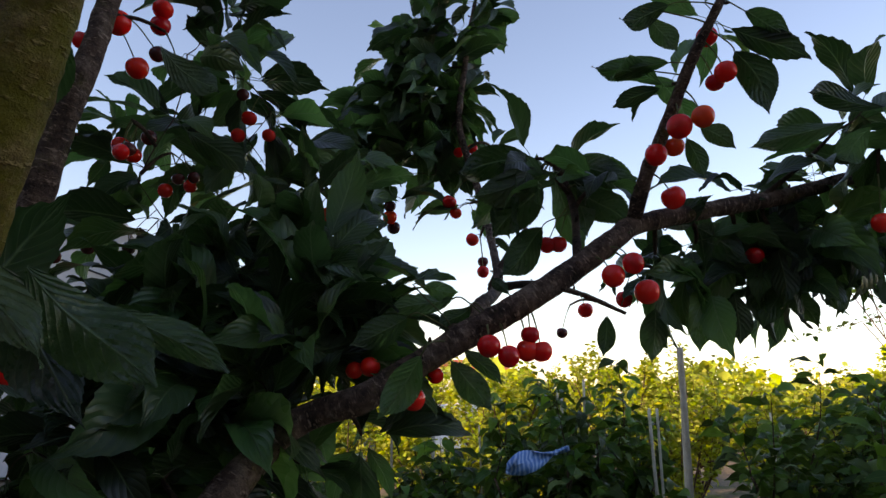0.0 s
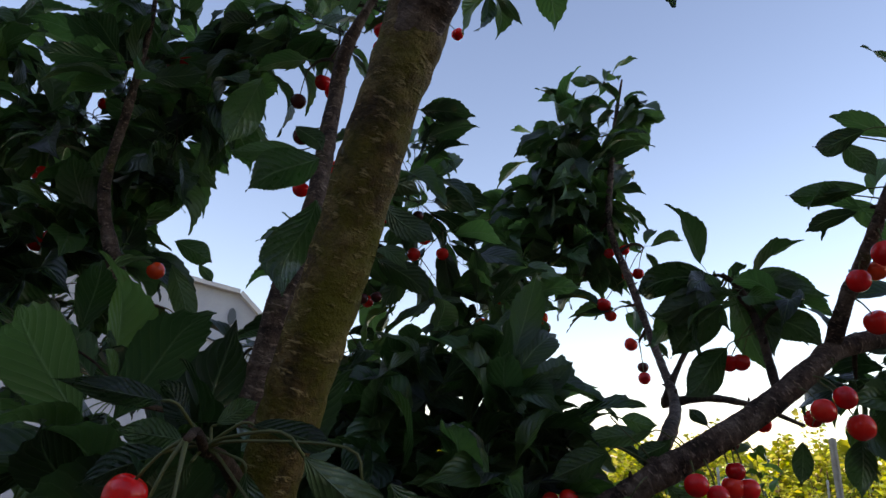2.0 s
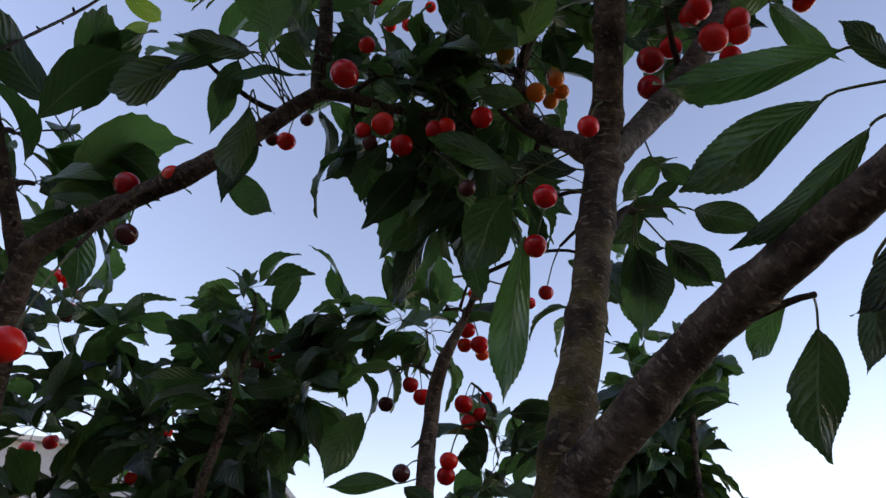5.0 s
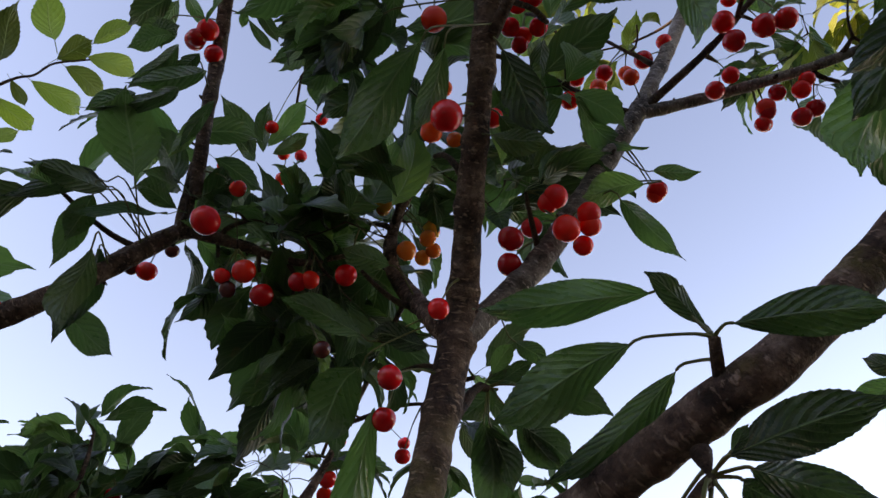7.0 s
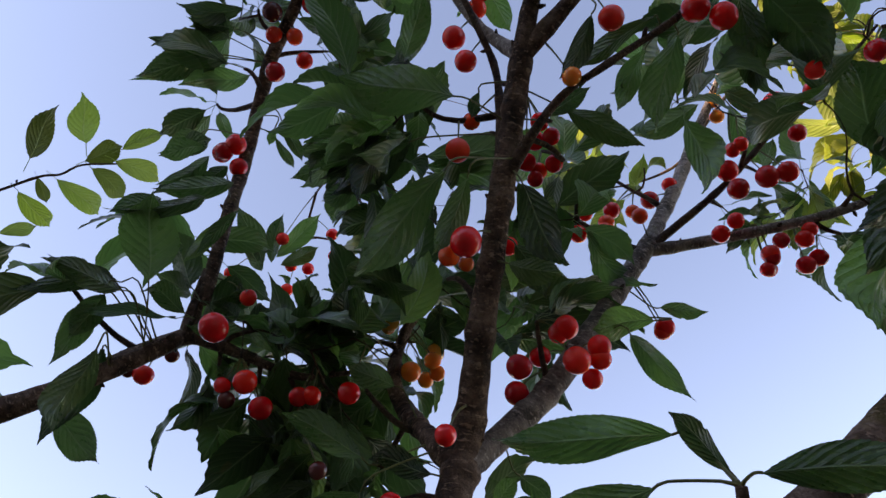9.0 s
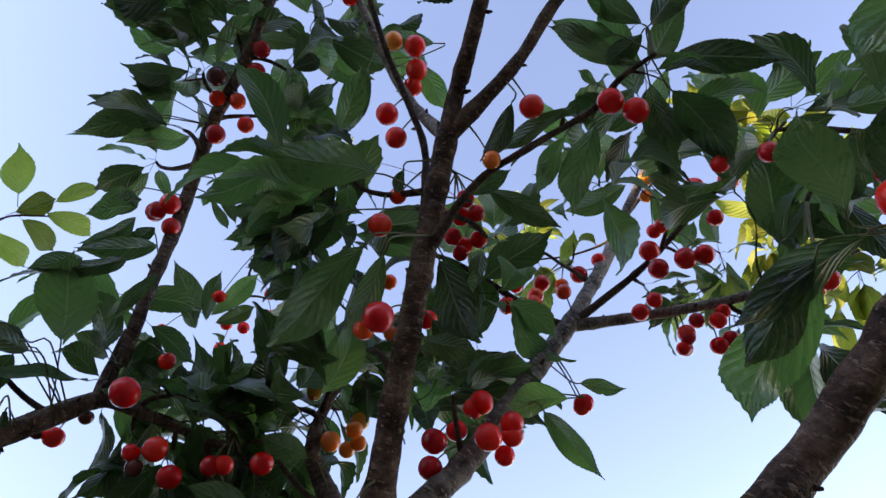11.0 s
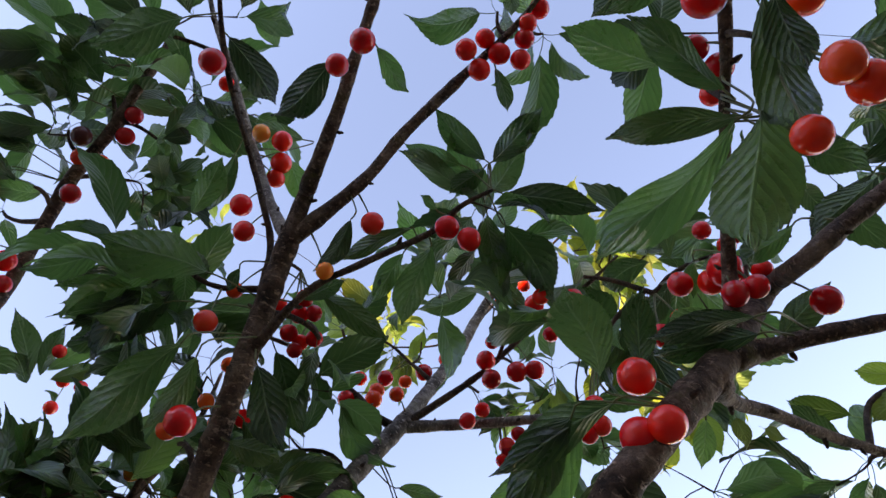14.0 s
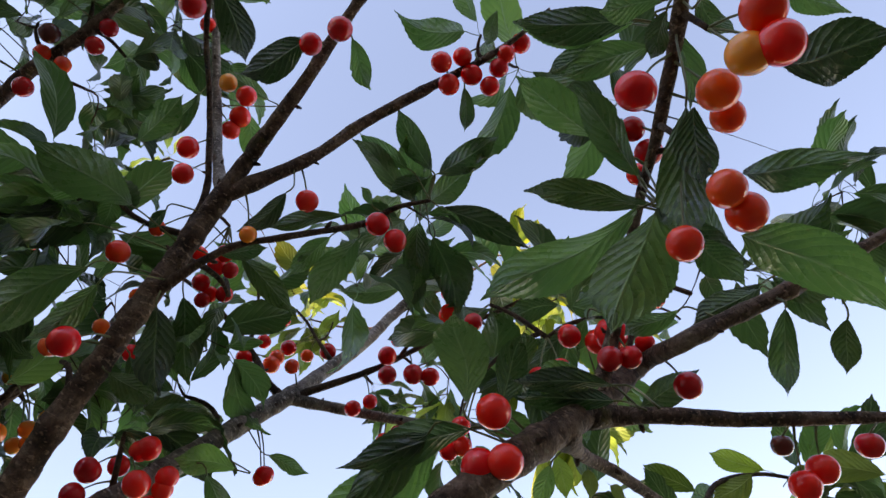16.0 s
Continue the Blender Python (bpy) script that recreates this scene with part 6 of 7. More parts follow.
leaf(wood_32, (-0.271, 0.259, 1.566), (-0.303, 0.254, 1.570), 87, 1.15)
leaf(wood_32, (-0.240, 0.266, 1.552), (-0.232, 0.278, 1.514), -52, 1.06)
leaf(wood_32, (-0.273, 0.250, 1.560), (-0.316, 0.250, 1.543), 77, 0.90)
leaf(wood_32, (-0.281, 0.286, 1.575), (-0.299, 0.278, 1.597), 91, 1.16)
leaf(wood_33, (-0.003, 0.122, 1.888), (0.023, 0.135, 1.876), -38, 1.00)
leaf(wood_33, (-0.030, 0.106, 1.870), (-0.052, 0.124, 1.844), 73, 0.89)
leaf(wood_33, (-0.007, 0.114, 1.897), (0.001, 0.108, 1.906), -70, 1.22)
leaf(wood_13, (-0.401, 0.188, 2.374), (-0.446, 0.194, 2.364), 11, 1.12)
leaf(wood_13, (-0.404, 0.204, 2.356), (-0.449, 0.221, 2.333), 12, 0.79)
leaf(wood_11, (-0.443, 0.253, 2.222), (-0.517, 0.232, 2.241), 57, 0.76)
leaf(wood_11, (-0.462, 0.262, 2.226), (-0.491, 0.289, 2.194), -2, 1.22)
leaf(wood_13, (-0.399, 0.232, 2.385), (-0.434, 0.248, 2.364), 8, 1.12)
leaf(wood_13, (-0.394, 0.265, 2.348), (-0.426, 0.294, 2.313), 19, 0.69)
leaf(wood_13, (-0.370, 0.253, 2.514), (-0.343, 0.280, 2.485), -38, 0.66)
leaf(wood_13, (-0.266, 0.275, 2.497), (-0.348, 0.289, 2.475), 38, 0.84)
leaf(wood_24, (-0.267, 0.299, 2.499), (-0.297, 0.339, 2.452), 5, 1.22)
leaf(wood_13, (-0.279, 0.271, 2.530), (-0.353, 0.276, 2.520), 32, 0.87)
leaf(wood_11, (-0.228, 0.336, 2.248), (-0.262, 0.308, 2.279), 39, 1.22)
leaf(wood_11, (-0.300, 0.325, 2.257), (-0.279, 0.305, 2.281), -10, 0.86)
leaf(wood_13, (-0.455, 0.210, 2.402), (-0.405, 0.197, 2.405), -15, 1.09)
leaf(wood_13, (-0.383, 0.181, 2.343), (-0.440, 0.209, 2.332), 30, 0.69)
leaf(wood_13, (-0.372, 0.199, 2.355), (-0.403, 0.220, 2.346), 11, 1.07)
leaf(wood_13, (-0.352, 0.191, 2.312), (-0.433, 0.201, 2.313), 38, 0.70)
leaf(wood_13, (-0.341, 0.203, 2.281), (-0.383, 0.241, 2.262), 0, 0.62)
leaf(wood_13, (-0.358, 0.222, 2.479), (-0.365, 0.239, 2.470), -8, 1.22)
leaf(wood_13, (-0.348, 0.215, 2.483), (-0.323, 0.254, 2.458), -25, 0.73)
leaf(wood_17, (-0.180, 0.179, 2.397), (-0.257, 0.245, 2.365), 12, 1.22)
leaf(wood_22, (0.293, 0.183, 2.380), (0.245, 0.103, 2.430), -16, 1.22)
leaf(wood_21, (0.304, 0.050, 2.410), (0.253, 0.085, 2.393), 36, 1.08)
leaf(wood_21, (0.311, 0.010, 2.490), (0.282, 0.040, 2.475), 27, 1.22)
leaf(wood_25, (0.286, 0.048, 2.320), (0.267, 0.096, 2.294), 30, 1.22)
leaf(wood_21, (0.198, 0.217, 2.553), (0.249, 0.282, 2.512), -7, 0.87)
leaf(wood_20, (0.175, 0.238, 2.601), (0.093, 0.278, 2.585), 36, 0.92)
leaf(wood_17, (-0.075, 0.205, 2.344), (-0.032, 0.272, 2.299), -16, 1.05)
leaf(wood_02, (0.099, 0.149, 1.948), (0.074, 0.157, 1.938), 66, 1.22)
leaf(wood_02, (0.155, 0.209, 1.988), (0.119, 0.203, 1.993), 61, 0.98)
leaf(wood_28, (0.125, -0.256, 2.219), (0.060, -0.216, 2.226), 20, 0.75)
leaf(wood_28, (0.146, -0.248, 2.220), (0.106, -0.200, 2.230), 10, 0.90)
leaf(wood_28, (0.141, -0.281, 2.228), (0.104, -0.265, 2.240), 15, 1.10)
leaf(wood_28, (0.135, -0.266, 2.210), (0.180, -0.231, 2.180), 40, 0.50)
leaf(wood_28, (0.147, -0.292, 2.208), (0.178, -0.281, 2.195), -20, 1.00)
leaf(wood_28, (0.234, -0.333, 2.311), (0.287, -0.335, 2.298), -30, 1.00)
leaf(wood_28, (0.093, -0.247, 2.302), (0.062, -0.231, 2.325), 20, 1.00)
leaf(wood_28, (0.069, -0.196, 2.398), (0.074, -0.168, 2.382), 10, 1.00)
leaf(wood_25, (0.242, -0.167, 2.190), (0.288, -0.155, 2.172), -30, 0.90)
leaf(wood_25, (0.351, -0.137, 2.239), (0.317, -0.083, 2.220), 35, 0.90)
leaf(wood_13, (-0.464, 0.576, 2.657), (-0.447, 0.513, 2.717), 20, 0.80)
leaf(wood_13, (-0.455, 0.569, 2.663), (-0.381, 0.514, 2.719), -30, 0.90)
leaf(wood_13, (-0.447, 0.579, 2.654), (-0.381, 0.556, 2.678), -40, 0.90)
leaf(wood_13, (-0.478, 0.578, 2.654), (-0.529, 0.503, 2.723), 20, 0.90)
leaf(wood_13, (-0.479, 0.586, 2.646), (-0.516, 0.551, 2.678), 30, 1.00)
leaf(wood_13, (-0.450, 0.592, 2.641), (-0.429, 0.605, 2.630), -10, 1.10)
leaf(wood_08, (0.130, 0.844, 1.793), (0.016, 0.829, 1.776), 60, 0.90)
leaf(wood_08, (0.132, 0.846, 1.789), (0.036, 0.858, 1.711), 50, 1.00)
leaf(wood_08, (0.136, 0.848, 1.786), (0.095, 0.847, 1.693), 20, 1.00)
leaf(wood_08, (0.150, 0.847, 1.793), (0.274, 0.878, 1.773), -50, 0.90)
leaf(wood_08, (0.148, 0.849, 1.789), (0.248, 0.894, 1.720), -45, 1.00)
leaf(wood_08, (0.144, 0.849, 1.786), (0.196, 0.898, 1.683), -20, 0.95)
leaf(wood_08, (0.148, 0.844, 1.802), (0.158, 0.814, 1.810), -20, 1.10)
leaf(wood_08, (0.131, 0.845, 1.790), (0.066, 0.848, 1.750), 60, 1.00)
leaf(wood_08, (0.149, 0.848, 1.790), (0.219, 0.877, 1.750), -50, 1.00)

# ---- leaf rosettes: bud, number, length, spread ----
spray(LEAF, (0.262, 0.803, 1.664), 9, 0.098, 1.00)
spray(LEAF, (0.319, 0.820, 1.682), 10, 0.108, 1.00)
spray(LEAF, (0.377, 0.838, 1.694), 10, 0.108, 1.00)
spray(LEAF, (0.439, 0.856, 1.706), 10, 0.108, 1.00)
spray(LEAF, (0.502, 0.874, 1.718), 10, 0.108, 1.00)
spray(LEAF, (0.560, 0.892, 1.730), 10, 0.108, 1.00)
spray(LEAF, (0.341, 0.850, 1.637), 8, 0.098, 1.00)
spray(LEAF, (0.416, 0.868, 1.647), 9, 0.098, 1.00)
spray(LEAF, (0.487, 0.885, 1.665), 8, 0.098, 1.00)
spray(LEAF, (0.627, 0.922, 1.730), 10, 0.108, 1.00)
spray(LEAF, (0.579, 0.858, 1.793), 8, 0.108, 1.00)
spray(LEAF, (0.510, 0.859, 1.785), 7, 0.098, 1.00)
spray(LEAF, (0.409, 0.845, 1.757), 6, 0.098, 1.00)
spray(LEAF, (0.259, 0.695, 1.838), 5, 0.088, 1.00)
spray(LEAF, (0.300, 0.671, 1.901), 6, 0.088, 1.00)
spray(LEAF, (0.080, 1.283, 2.293), 8, 0.083, 1.00)
spray(LEAF, (0.043, 1.293, 2.245), 9, 0.098, 1.00)
spray(LEAF, (-0.029, 1.273, 2.247), 9, 0.098, 1.00)
spray(LEAF, (0.007, 1.269, 2.167), 11, 0.118, 1.00)
spray(LEAF, (-0.052, 1.290, 2.165), 11, 0.118, 1.00)
spray(LEAF, (-0.087, 1.284, 2.098), 10, 0.118, 1.00)
spray(LEAF, (-0.028, 1.270, 2.067), 12, 0.118, 1.00)
spray(LEAF, (0.030, 1.256, 2.085), 10, 0.118, 1.00)
spray(LEAF, (-0.109, 1.280, 2.022), 9, 0.118, 1.00)
spray(LEAF, (-0.051, 1.287, 1.988), 10, 0.118, 1.00)
spray(LEAF, (0.018, 1.251, 2.010), 9, 0.108, 1.00)
spray(LEAF, (-0.165, 1.364, 2.056), 8, 0.118, 1.00)
spray(LEAF, (-0.086, 1.299, 1.931), 8, 0.108, 1.00)
spray(LEAF, (-0.143, 1.301, 1.920), 8, 0.108, 1.00)
spray(LEAF, (-0.016, 1.280, 1.925), 7, 0.098, 1.00)
spray(LEAF, (0.095, 1.230, 1.966), 4, 0.078, 1.00)
spray(LEAF, (0.049, 1.195, 1.841), 6, 0.088, 1.00)
spray(LEAF, (-0.104, 1.251, 1.869), 6, 0.098, 1.00)
spray(LEAF, (-0.147, 1.159, 1.820), 7, 0.108, 1.00)
spray(LEAF, (0.067, 1.169, 1.770), 6, 0.098, 1.00)
spray(LEAF, (-0.294, 0.860, 2.022), 8, 0.098, 1.00)
spray(LEAF, (-0.286, 0.879, 1.935), 9, 0.098, 1.00)
spray(LEAF, (-0.251, 0.907, 1.896), 9, 0.098, 1.00)
spray(LEAF, (-0.318, 0.874, 1.959), 9, 0.098, 1.00)
spray(LEAF, (-0.293, 0.944, 1.867), 10, 0.108, 1.00)
spray(LEAF, (-0.236, 0.992, 1.885), 8, 0.098, 1.00)
spray(LEAF, (-0.361, 0.939, 1.892), 6, 0.098, 1.00)
spray(LEAF, (-0.432, 0.986, 1.911), 5, 0.108, 1.00)
spray(LEAF, (-0.495, 0.988, 1.903), 8, 0.080, 1.00)
spray(LEAF, (-0.522, 0.995, 1.868), 8, 0.080, 1.00)
spray(LEAF, (-0.468, 1.001, 1.841), 6, 0.108, 1.00)
spray(LEAF, (-0.406, 0.999, 1.850), 6, 0.108, 1.00)
spray(LEAF, (-0.327, 0.957, 1.809), 11, 0.118, 1.00)
spray(LEAF, (-0.259, 0.955, 1.817), 11, 0.118, 1.00)
spray(LEAF, (-0.200, 0.999, 1.850), 9, 0.108, 1.00)
spray(LEAF, (-0.164, 1.008, 1.807), 8, 0.108, 1.00)
spray(LEAF, (-0.197, 0.916, 1.762), 9, 0.118, 1.00)
spray(LEAF, (-0.248, 0.871, 1.733), 11, 0.118, 1.00)
spray(LEAF, (-0.317, 0.874, 1.718), 11, 0.118, 1.00)
spray(LEAF, (-0.420, 0.950, 1.745), 6, 0.118, 1.00)
spray(LEAF, (-0.505, 0.973, 1.734), 6, 0.118, 1.00)
spray(LEAF, (-0.573, 0.974, 1.725), 5, 0.118, 1.00)
spray(LEAF, (-0.424, 0.885, 1.665), 9, 0.118, 1.00)
spray(LEAF, (-0.324, 0.808, 1.644), 10, 0.118, 1.00)
spray(LEAF, (-0.255, 0.788, 1.640), 11, 0.118, 1.00)
spray(LEAF, (-0.193, 0.787, 1.647), 10, 0.118, 1.00)
spray(LEAF, (-0.146, 0.785, 1.654), 9, 0.118, 1.00)
spray(LEAF, (-0.145, 0.757, 1.595), 10, 0.118, 1.00)
spray(LEAF, (-0.200, 0.749, 1.582), 11, 0.118, 1.00)
spray(LEAF, (-0.258, 0.751, 1.575), 11, 0.118, 1.00)
spray(LEAF, (-0.336, 0.799, 1.587), 10, 0.118, 1.00)
spray(LEAF, (-0.112, 0.799, 1.587), 8, 0.108, 1.00)
spray(LEAF, (-0.149, 0.727, 1.542), 10, 0.108, 1.00)
spray(LEAF, (-0.211, 0.730, 1.530), 11, 0.118, 1.00)
spray(LEAF, (-0.272, 0.731, 1.524), 11, 0.118, 1.00)
spray(LEAF, (-0.341, 0.760, 1.532), 10, 0.118, 1.00)
spray(LEAF, (-0.116, 0.750, 1.531), 8, 0.098, 1.00)
spray(LEAF, (-0.176, 0.697, 1.489), 10, 0.108, 1.00)
spray(LEAF, (-0.241, 0.722, 1.471), 11, 0.118, 1.00)
spray(LEAF, (-0.300, 0.722, 1.471), 11, 0.118, 1.00)
spray(LEAF, (-0.360, 0.717, 1.495), 11, 0.118, 1.00)
spray(LEAF, (-0.133, 0.720, 1.477), 8, 0.098, 1.00)
spray(LEAF, (-0.199, 0.689, 1.435), 10, 0.108, 1.00)
spray(LEAF, (-0.255, 0.691, 1.424), 10, 0.118, 1.00)
spray(LEAF, (-0.317, 0.690, 1.429), 10, 0.118, 1.00)
spray(LEAF, (-0.395, 0.729, 1.436), 10, 0.118, 1.00)
spray(LEAF, (-0.495, 0.849, 1.593), 8, 0.118, 1.00)
spray(LEAF, (-0.493, 0.811, 1.534), 9, 0.118, 1.00)
spray(LEAF, (-0.086, 0.725, 1.454), 7, 0.098, 1.00)
spray(LEAF, (-0.151, 0.732, 1.425), 8, 0.098, 1.00)
spray(LEAF, (-0.700, 0.747, 2.110), 8, 0.098, 1.00)
spray(LEAF, (-0.665, 0.766, 2.183), 8, 0.098, 1.00)
spray(LEAF, (-0.731, 0.773, 2.138), 10, 0.108, 1.00)
spray(LEAF, (-0.760, 0.796, 2.194), 10, 0.108, 1.00)
spray(LEAF, (-0.650, 0.780, 2.116), 9, 0.108, 1.00)
spray(LEAF, (-0.648, 0.728, 2.120), 9, 0.108, 1.00)
spray(LEAF, (-0.616, 0.807, 2.075), 8, 0.098, 1.00)
spray(LEAF, (-0.616, 0.826, 2.095), 8, 0.098, 1.00)
spray(LEAF, (-0.681, 0.806, 2.048), 9, 0.108, 1.00)
spray(LEAF, (-0.700, 0.869, 2.062), 9, 0.108, 1.00)
spray(LEAF, (-0.762, 0.792, 2.087), 9, 0.098, 1.00)
spray(LEAF, (-0.749, 0.790, 2.113), 9, 0.098, 1.00)
spray(LEAF, (-0.652, 0.798, 2.023), 9, 0.098, 1.00)
spray(LEAF, (-0.652, 0.791, 1.982), 9, 0.098, 1.00)
spray(LEAF, (-0.747, 0.817, 1.996), 9, 0.098, 1.00)
spray(LEAF, (-0.766, 0.827, 1.995), 9, 0.098, 1.00)
spray(LEAF, (-0.809, 0.791, 2.068), 8, 0.098, 1.00)
spray(LEAF, (-0.798, 0.794, 2.060), 8, 0.098, 1.00)
spray(LEAF, (-0.823, 0.749, 2.031), 8, 0.098, 1.00)
spray(LEAF, (-0.777, 0.728, 2.003), 8, 0.098, 1.00)
spray(LEAF, (-0.747, 0.762, 1.922), 9, 0.098, 1.00)
spray(LEAF, (-0.800, 0.731, 1.914), 9, 0.108, 1.00)
spray(LEAF, (-0.843, 0.781, 1.930), 9, 0.108, 1.00)
spray(LEAF, (-0.879, 0.728, 1.933), 10, 0.108, 1.00)
spray(LEAF, (-0.929, 0.771, 1.951), 10, 0.108, 1.00)
spray(LEAF, (-0.937, 0.764, 2.063), 9, 0.108, 1.00)
spray(LEAF, (-0.917, 0.783, 2.048), 9, 0.108, 1.00)
spray(LEAF, (-0.989, 0.733, 2.103), 9, 0.118, 1.00)
spray(LEAF, (-1.003, 0.753, 2.142), 9, 0.118, 1.00)
spray(LEAF, (-1.021, 0.686, 2.186), 9, 0.118, 1.00)
spray(LEAF, (-1.023, 0.718, 2.203), 9, 0.118, 1.00)
spray(LEAF, (-1.002, 0.721, 2.239), 8, 0.108, 1.00)
spray(LEAF, (-1.079, 0.772, 2.256), 8, 0.108, 1.00)
spray(LEAF, (-0.946, 0.749, 2.206), 8, 0.108, 1.00)
spray(LEAF, (-0.935, 0.789, 2.130), 8, 0.108, 1.00)
spray(LEAF, (-1.026, 0.648, 2.262), 8, 0.108, 1.00)
spray(LEAF, (-1.084, 0.688, 2.274), 8, 0.108, 1.00)
spray(LEAF, (-0.949, 0.676, 2.006), 10, 0.118, 1.00)
spray(LEAF, (-0.962, 0.663, 2.034), 10, 0.118, 1.00)
spray(LEAF, (-0.915, 0.679, 1.901), 9, 0.118, 1.00)
spray(LEAF, (-0.918, 0.690, 1.896), 9, 0.118, 1.00)
spray(LEAF, (-0.863, 0.718, 1.845), 10, 0.118, 1.00)
spray(LEAF, (-0.863, 0.679, 1.826), 10, 0.118, 1.00)
spray(LEAF, (-0.776, 0.742, 1.833), 9, 0.108, 1.00)
spray(LEAF, (-0.748, 0.728, 1.853), 9, 0.108, 1.00)
spray(LEAF, (-0.713, 0.755, 1.836), 8, 0.108, 1.00)
spray(LEAF, (-0.776, 0.718, 1.767), 9, 0.118, 1.00)
spray(LEAF, (-0.771, 0.736, 1.754), 9, 0.118, 1.00)
spray(LEAF, (-0.851, 0.703, 1.764), 9, 0.118, 1.00)
spray(LEAF, (-0.802, 0.677, 1.785), 9, 0.118, 1.00)
spray(LEAF, (-0.702, 0.740, 1.756), 8, 0.108, 1.00)
spray(LEAF, (-0.723, 0.768, 1.776), 8, 0.108, 1.00)
spray(LEAF, (-0.878, 0.670, 1.818), 8, 0.118, 1.00)
spray(LEAF, (-0.910, 0.714, 1.833), 8, 0.118, 1.00)
spray(LEAF, (-0.511, 0.772, 2.195), 8, 0.098, 1.00)
spray(LEAF, (-0.430, 0.762, 2.183), 8, 0.098, 1.00)
spray(LEAF, (-0.530, 0.784, 2.161), 9, 0.108, 1.00)
spray(LEAF, (-0.376, 0.736, 2.143), 8, 0.108, 1.00)
spray(LEAF, (-0.383, 0.708, 2.081), 8, 0.098, 1.00)
spray(LEAF, (-0.345, 0.707, 2.172), 7, 0.098, 1.00)
spray(LEAF, (-0.283, 0.757, 2.027), 8, 0.098, 1.00)
spray(LEAF, (-0.286, 0.778, 1.983), 7, 0.088, 1.00)
spray(LEAF, (-0.280, 0.797, 1.947), 7, 0.088, 1.00)
spray(LEAF, (-0.323, 0.769, 1.914), 7, 0.088, 1.00)
spray(LEAF, (-0.339, 0.783, 1.832), 7, 0.088, 1.00)
spray(LEAF, (-0.388, 0.807, 1.761), 5, 0.098, 1.00)
spray(LEAF, (-0.307, 0.766, 1.929), 6, 0.088, 1.00)
spray(LEAF, (-0.401, 0.321, 2.254), 6, 0.082, 1.00, True)
spray(LEAF, (-0.343, 0.332, 2.215), 6, 0.074, 1.00, True)
spray(LEAF, (-0.321, 0.348, 2.260), 7, 0.098, 1.00)
spray(LEAF, (-0.285, 0.346, 2.264), 7, 0.098, 1.00)
spray(LEAF, (-0.249, 0.344, 2.269), 7, 0.060, 1.00)
spray(LEAF, (-0.284, 0.357, 2.161), 6, 0.082, 1.00, True)
spray(LEAF, (-0.514, 0.275, 2.253), 5, 0.082, 1.00, True)
spray(LEAF, (-0.689, 0.818, 2.130), 6, 0.098, 1.00)
spray(LEAF, (-0.525, 0.780, 2.210), 7, 0.098, 1.00)
spray(LEAF, (-0.457, 0.778, 2.217), 7, 0.098, 1.00)
spray(LEAF, (-0.438, 0.809, 2.259), 6, 0.088, 1.00)
spray(LEAF, (-0.781, 0.794, 2.177), 7, 0.098, 1.00)
spray(LEAF, (-0.629, 0.808, 2.171), 7, 0.098, 1.00)
spray(LEAF, (-0.474, 0.767, 2.152), 7, 0.098, 1.00)
spray(LEAF, (-0.378, 0.718, 2.139), 7, 0.098, 1.00)
spray(LEAF, (-0.214, 0.323, 2.173), 6, 0.074, 1.00, True)
spray(LEAF, (-0.197, 0.333, 2.224), 6, 0.074, 1.00, True)
spray(LEAF, (-0.166, 0.322, 2.329), 6, 0.088, 1.00)
spray(LEAF, (-0.153, 0.300, 2.400), 6, 0.088, 1.00)
spray(LEAF, (-0.203, 0.368, 2.472), 6, 0.098, 1.00)
spray(LEAF, (-0.130, 0.340, 2.311), 6, 0.088, 1.00)
spray(LEAF, (-0.089, 0.335, 2.260), 5, 0.066, 1.00, True)
spray(LEAF, (-0.195, 0.220, 2.412), 6, 0.098, 1.00)
spray(LEAF, (-0.239, 0.236, 2.466), 6, 0.064, 1.00)
spray(LEAF, (-0.031, 0.326, 2.334), 5, 0.088, 1.00)
spray(LEAF, (-0.404, 0.134, 2.637), 6, 0.088, 1.00)
spray(LEAF, (-0.368, 0.093, 2.687), 6, 0.088, 1.00)
spray(LEAF, (-0.338, 0.071, 2.725), 6, 0.088, 1.00)
spray(LEAF, (-0.302, 0.123, 2.726), 6, 0.098, 1.00)
spray(LEAF, (-0.262, 0.086, 2.689), 6, 0.088, 1.00)
spray(LEAF, (-0.253, 0.054, 2.650), 6, 0.098, 1.00)
spray(LEAF, (-0.223, 0.202, 2.349), 6, 0.064, 1.00, True)
spray(LEAF, (-0.423, 0.342, 2.382), 5, 0.088, 1.00)
spray(LEAF, (-0.157, 0.242, 2.322), 6, 0.074, 1.00, True)
spray(LEAF, (-0.142, 0.249, 2.245), 6, 0.066, 1.00, True)
spray(LEAF, (-0.170, 0.315, 2.250), 6, 0.074, 1.00, True)
spray(LEAF, (-0.233, 0.314, 2.229), 6, 0.082, 1.00, True)
spray(LEAF, (-0.275, 0.326, 2.222), 6, 0.082, 1.00, True)
spray(LEAF, (-0.346, 0.341, 2.261), 6, 0.082, 1.00, True)
spray(LEAF, (-0.061, 0.264, 2.209), 6, 0.074, 1.00, True)
spray(LEAF, (-0.035, 0.174, 2.339), 6, 0.082, 1.00, True)
spray(LEAF, (-0.014, 0.256, 2.356), 6, 0.088, 1.00)
spray(LEAF, (0.099, 0.016, 2.391), 6, 0.074, 1.00, True)
spray(LEAF, (0.136, 0.060, 2.409), 6, 0.082, 1.00, True)
spray(LEAF, (0.089, 0.152, 2.422), 6, 0.098, 1.00)
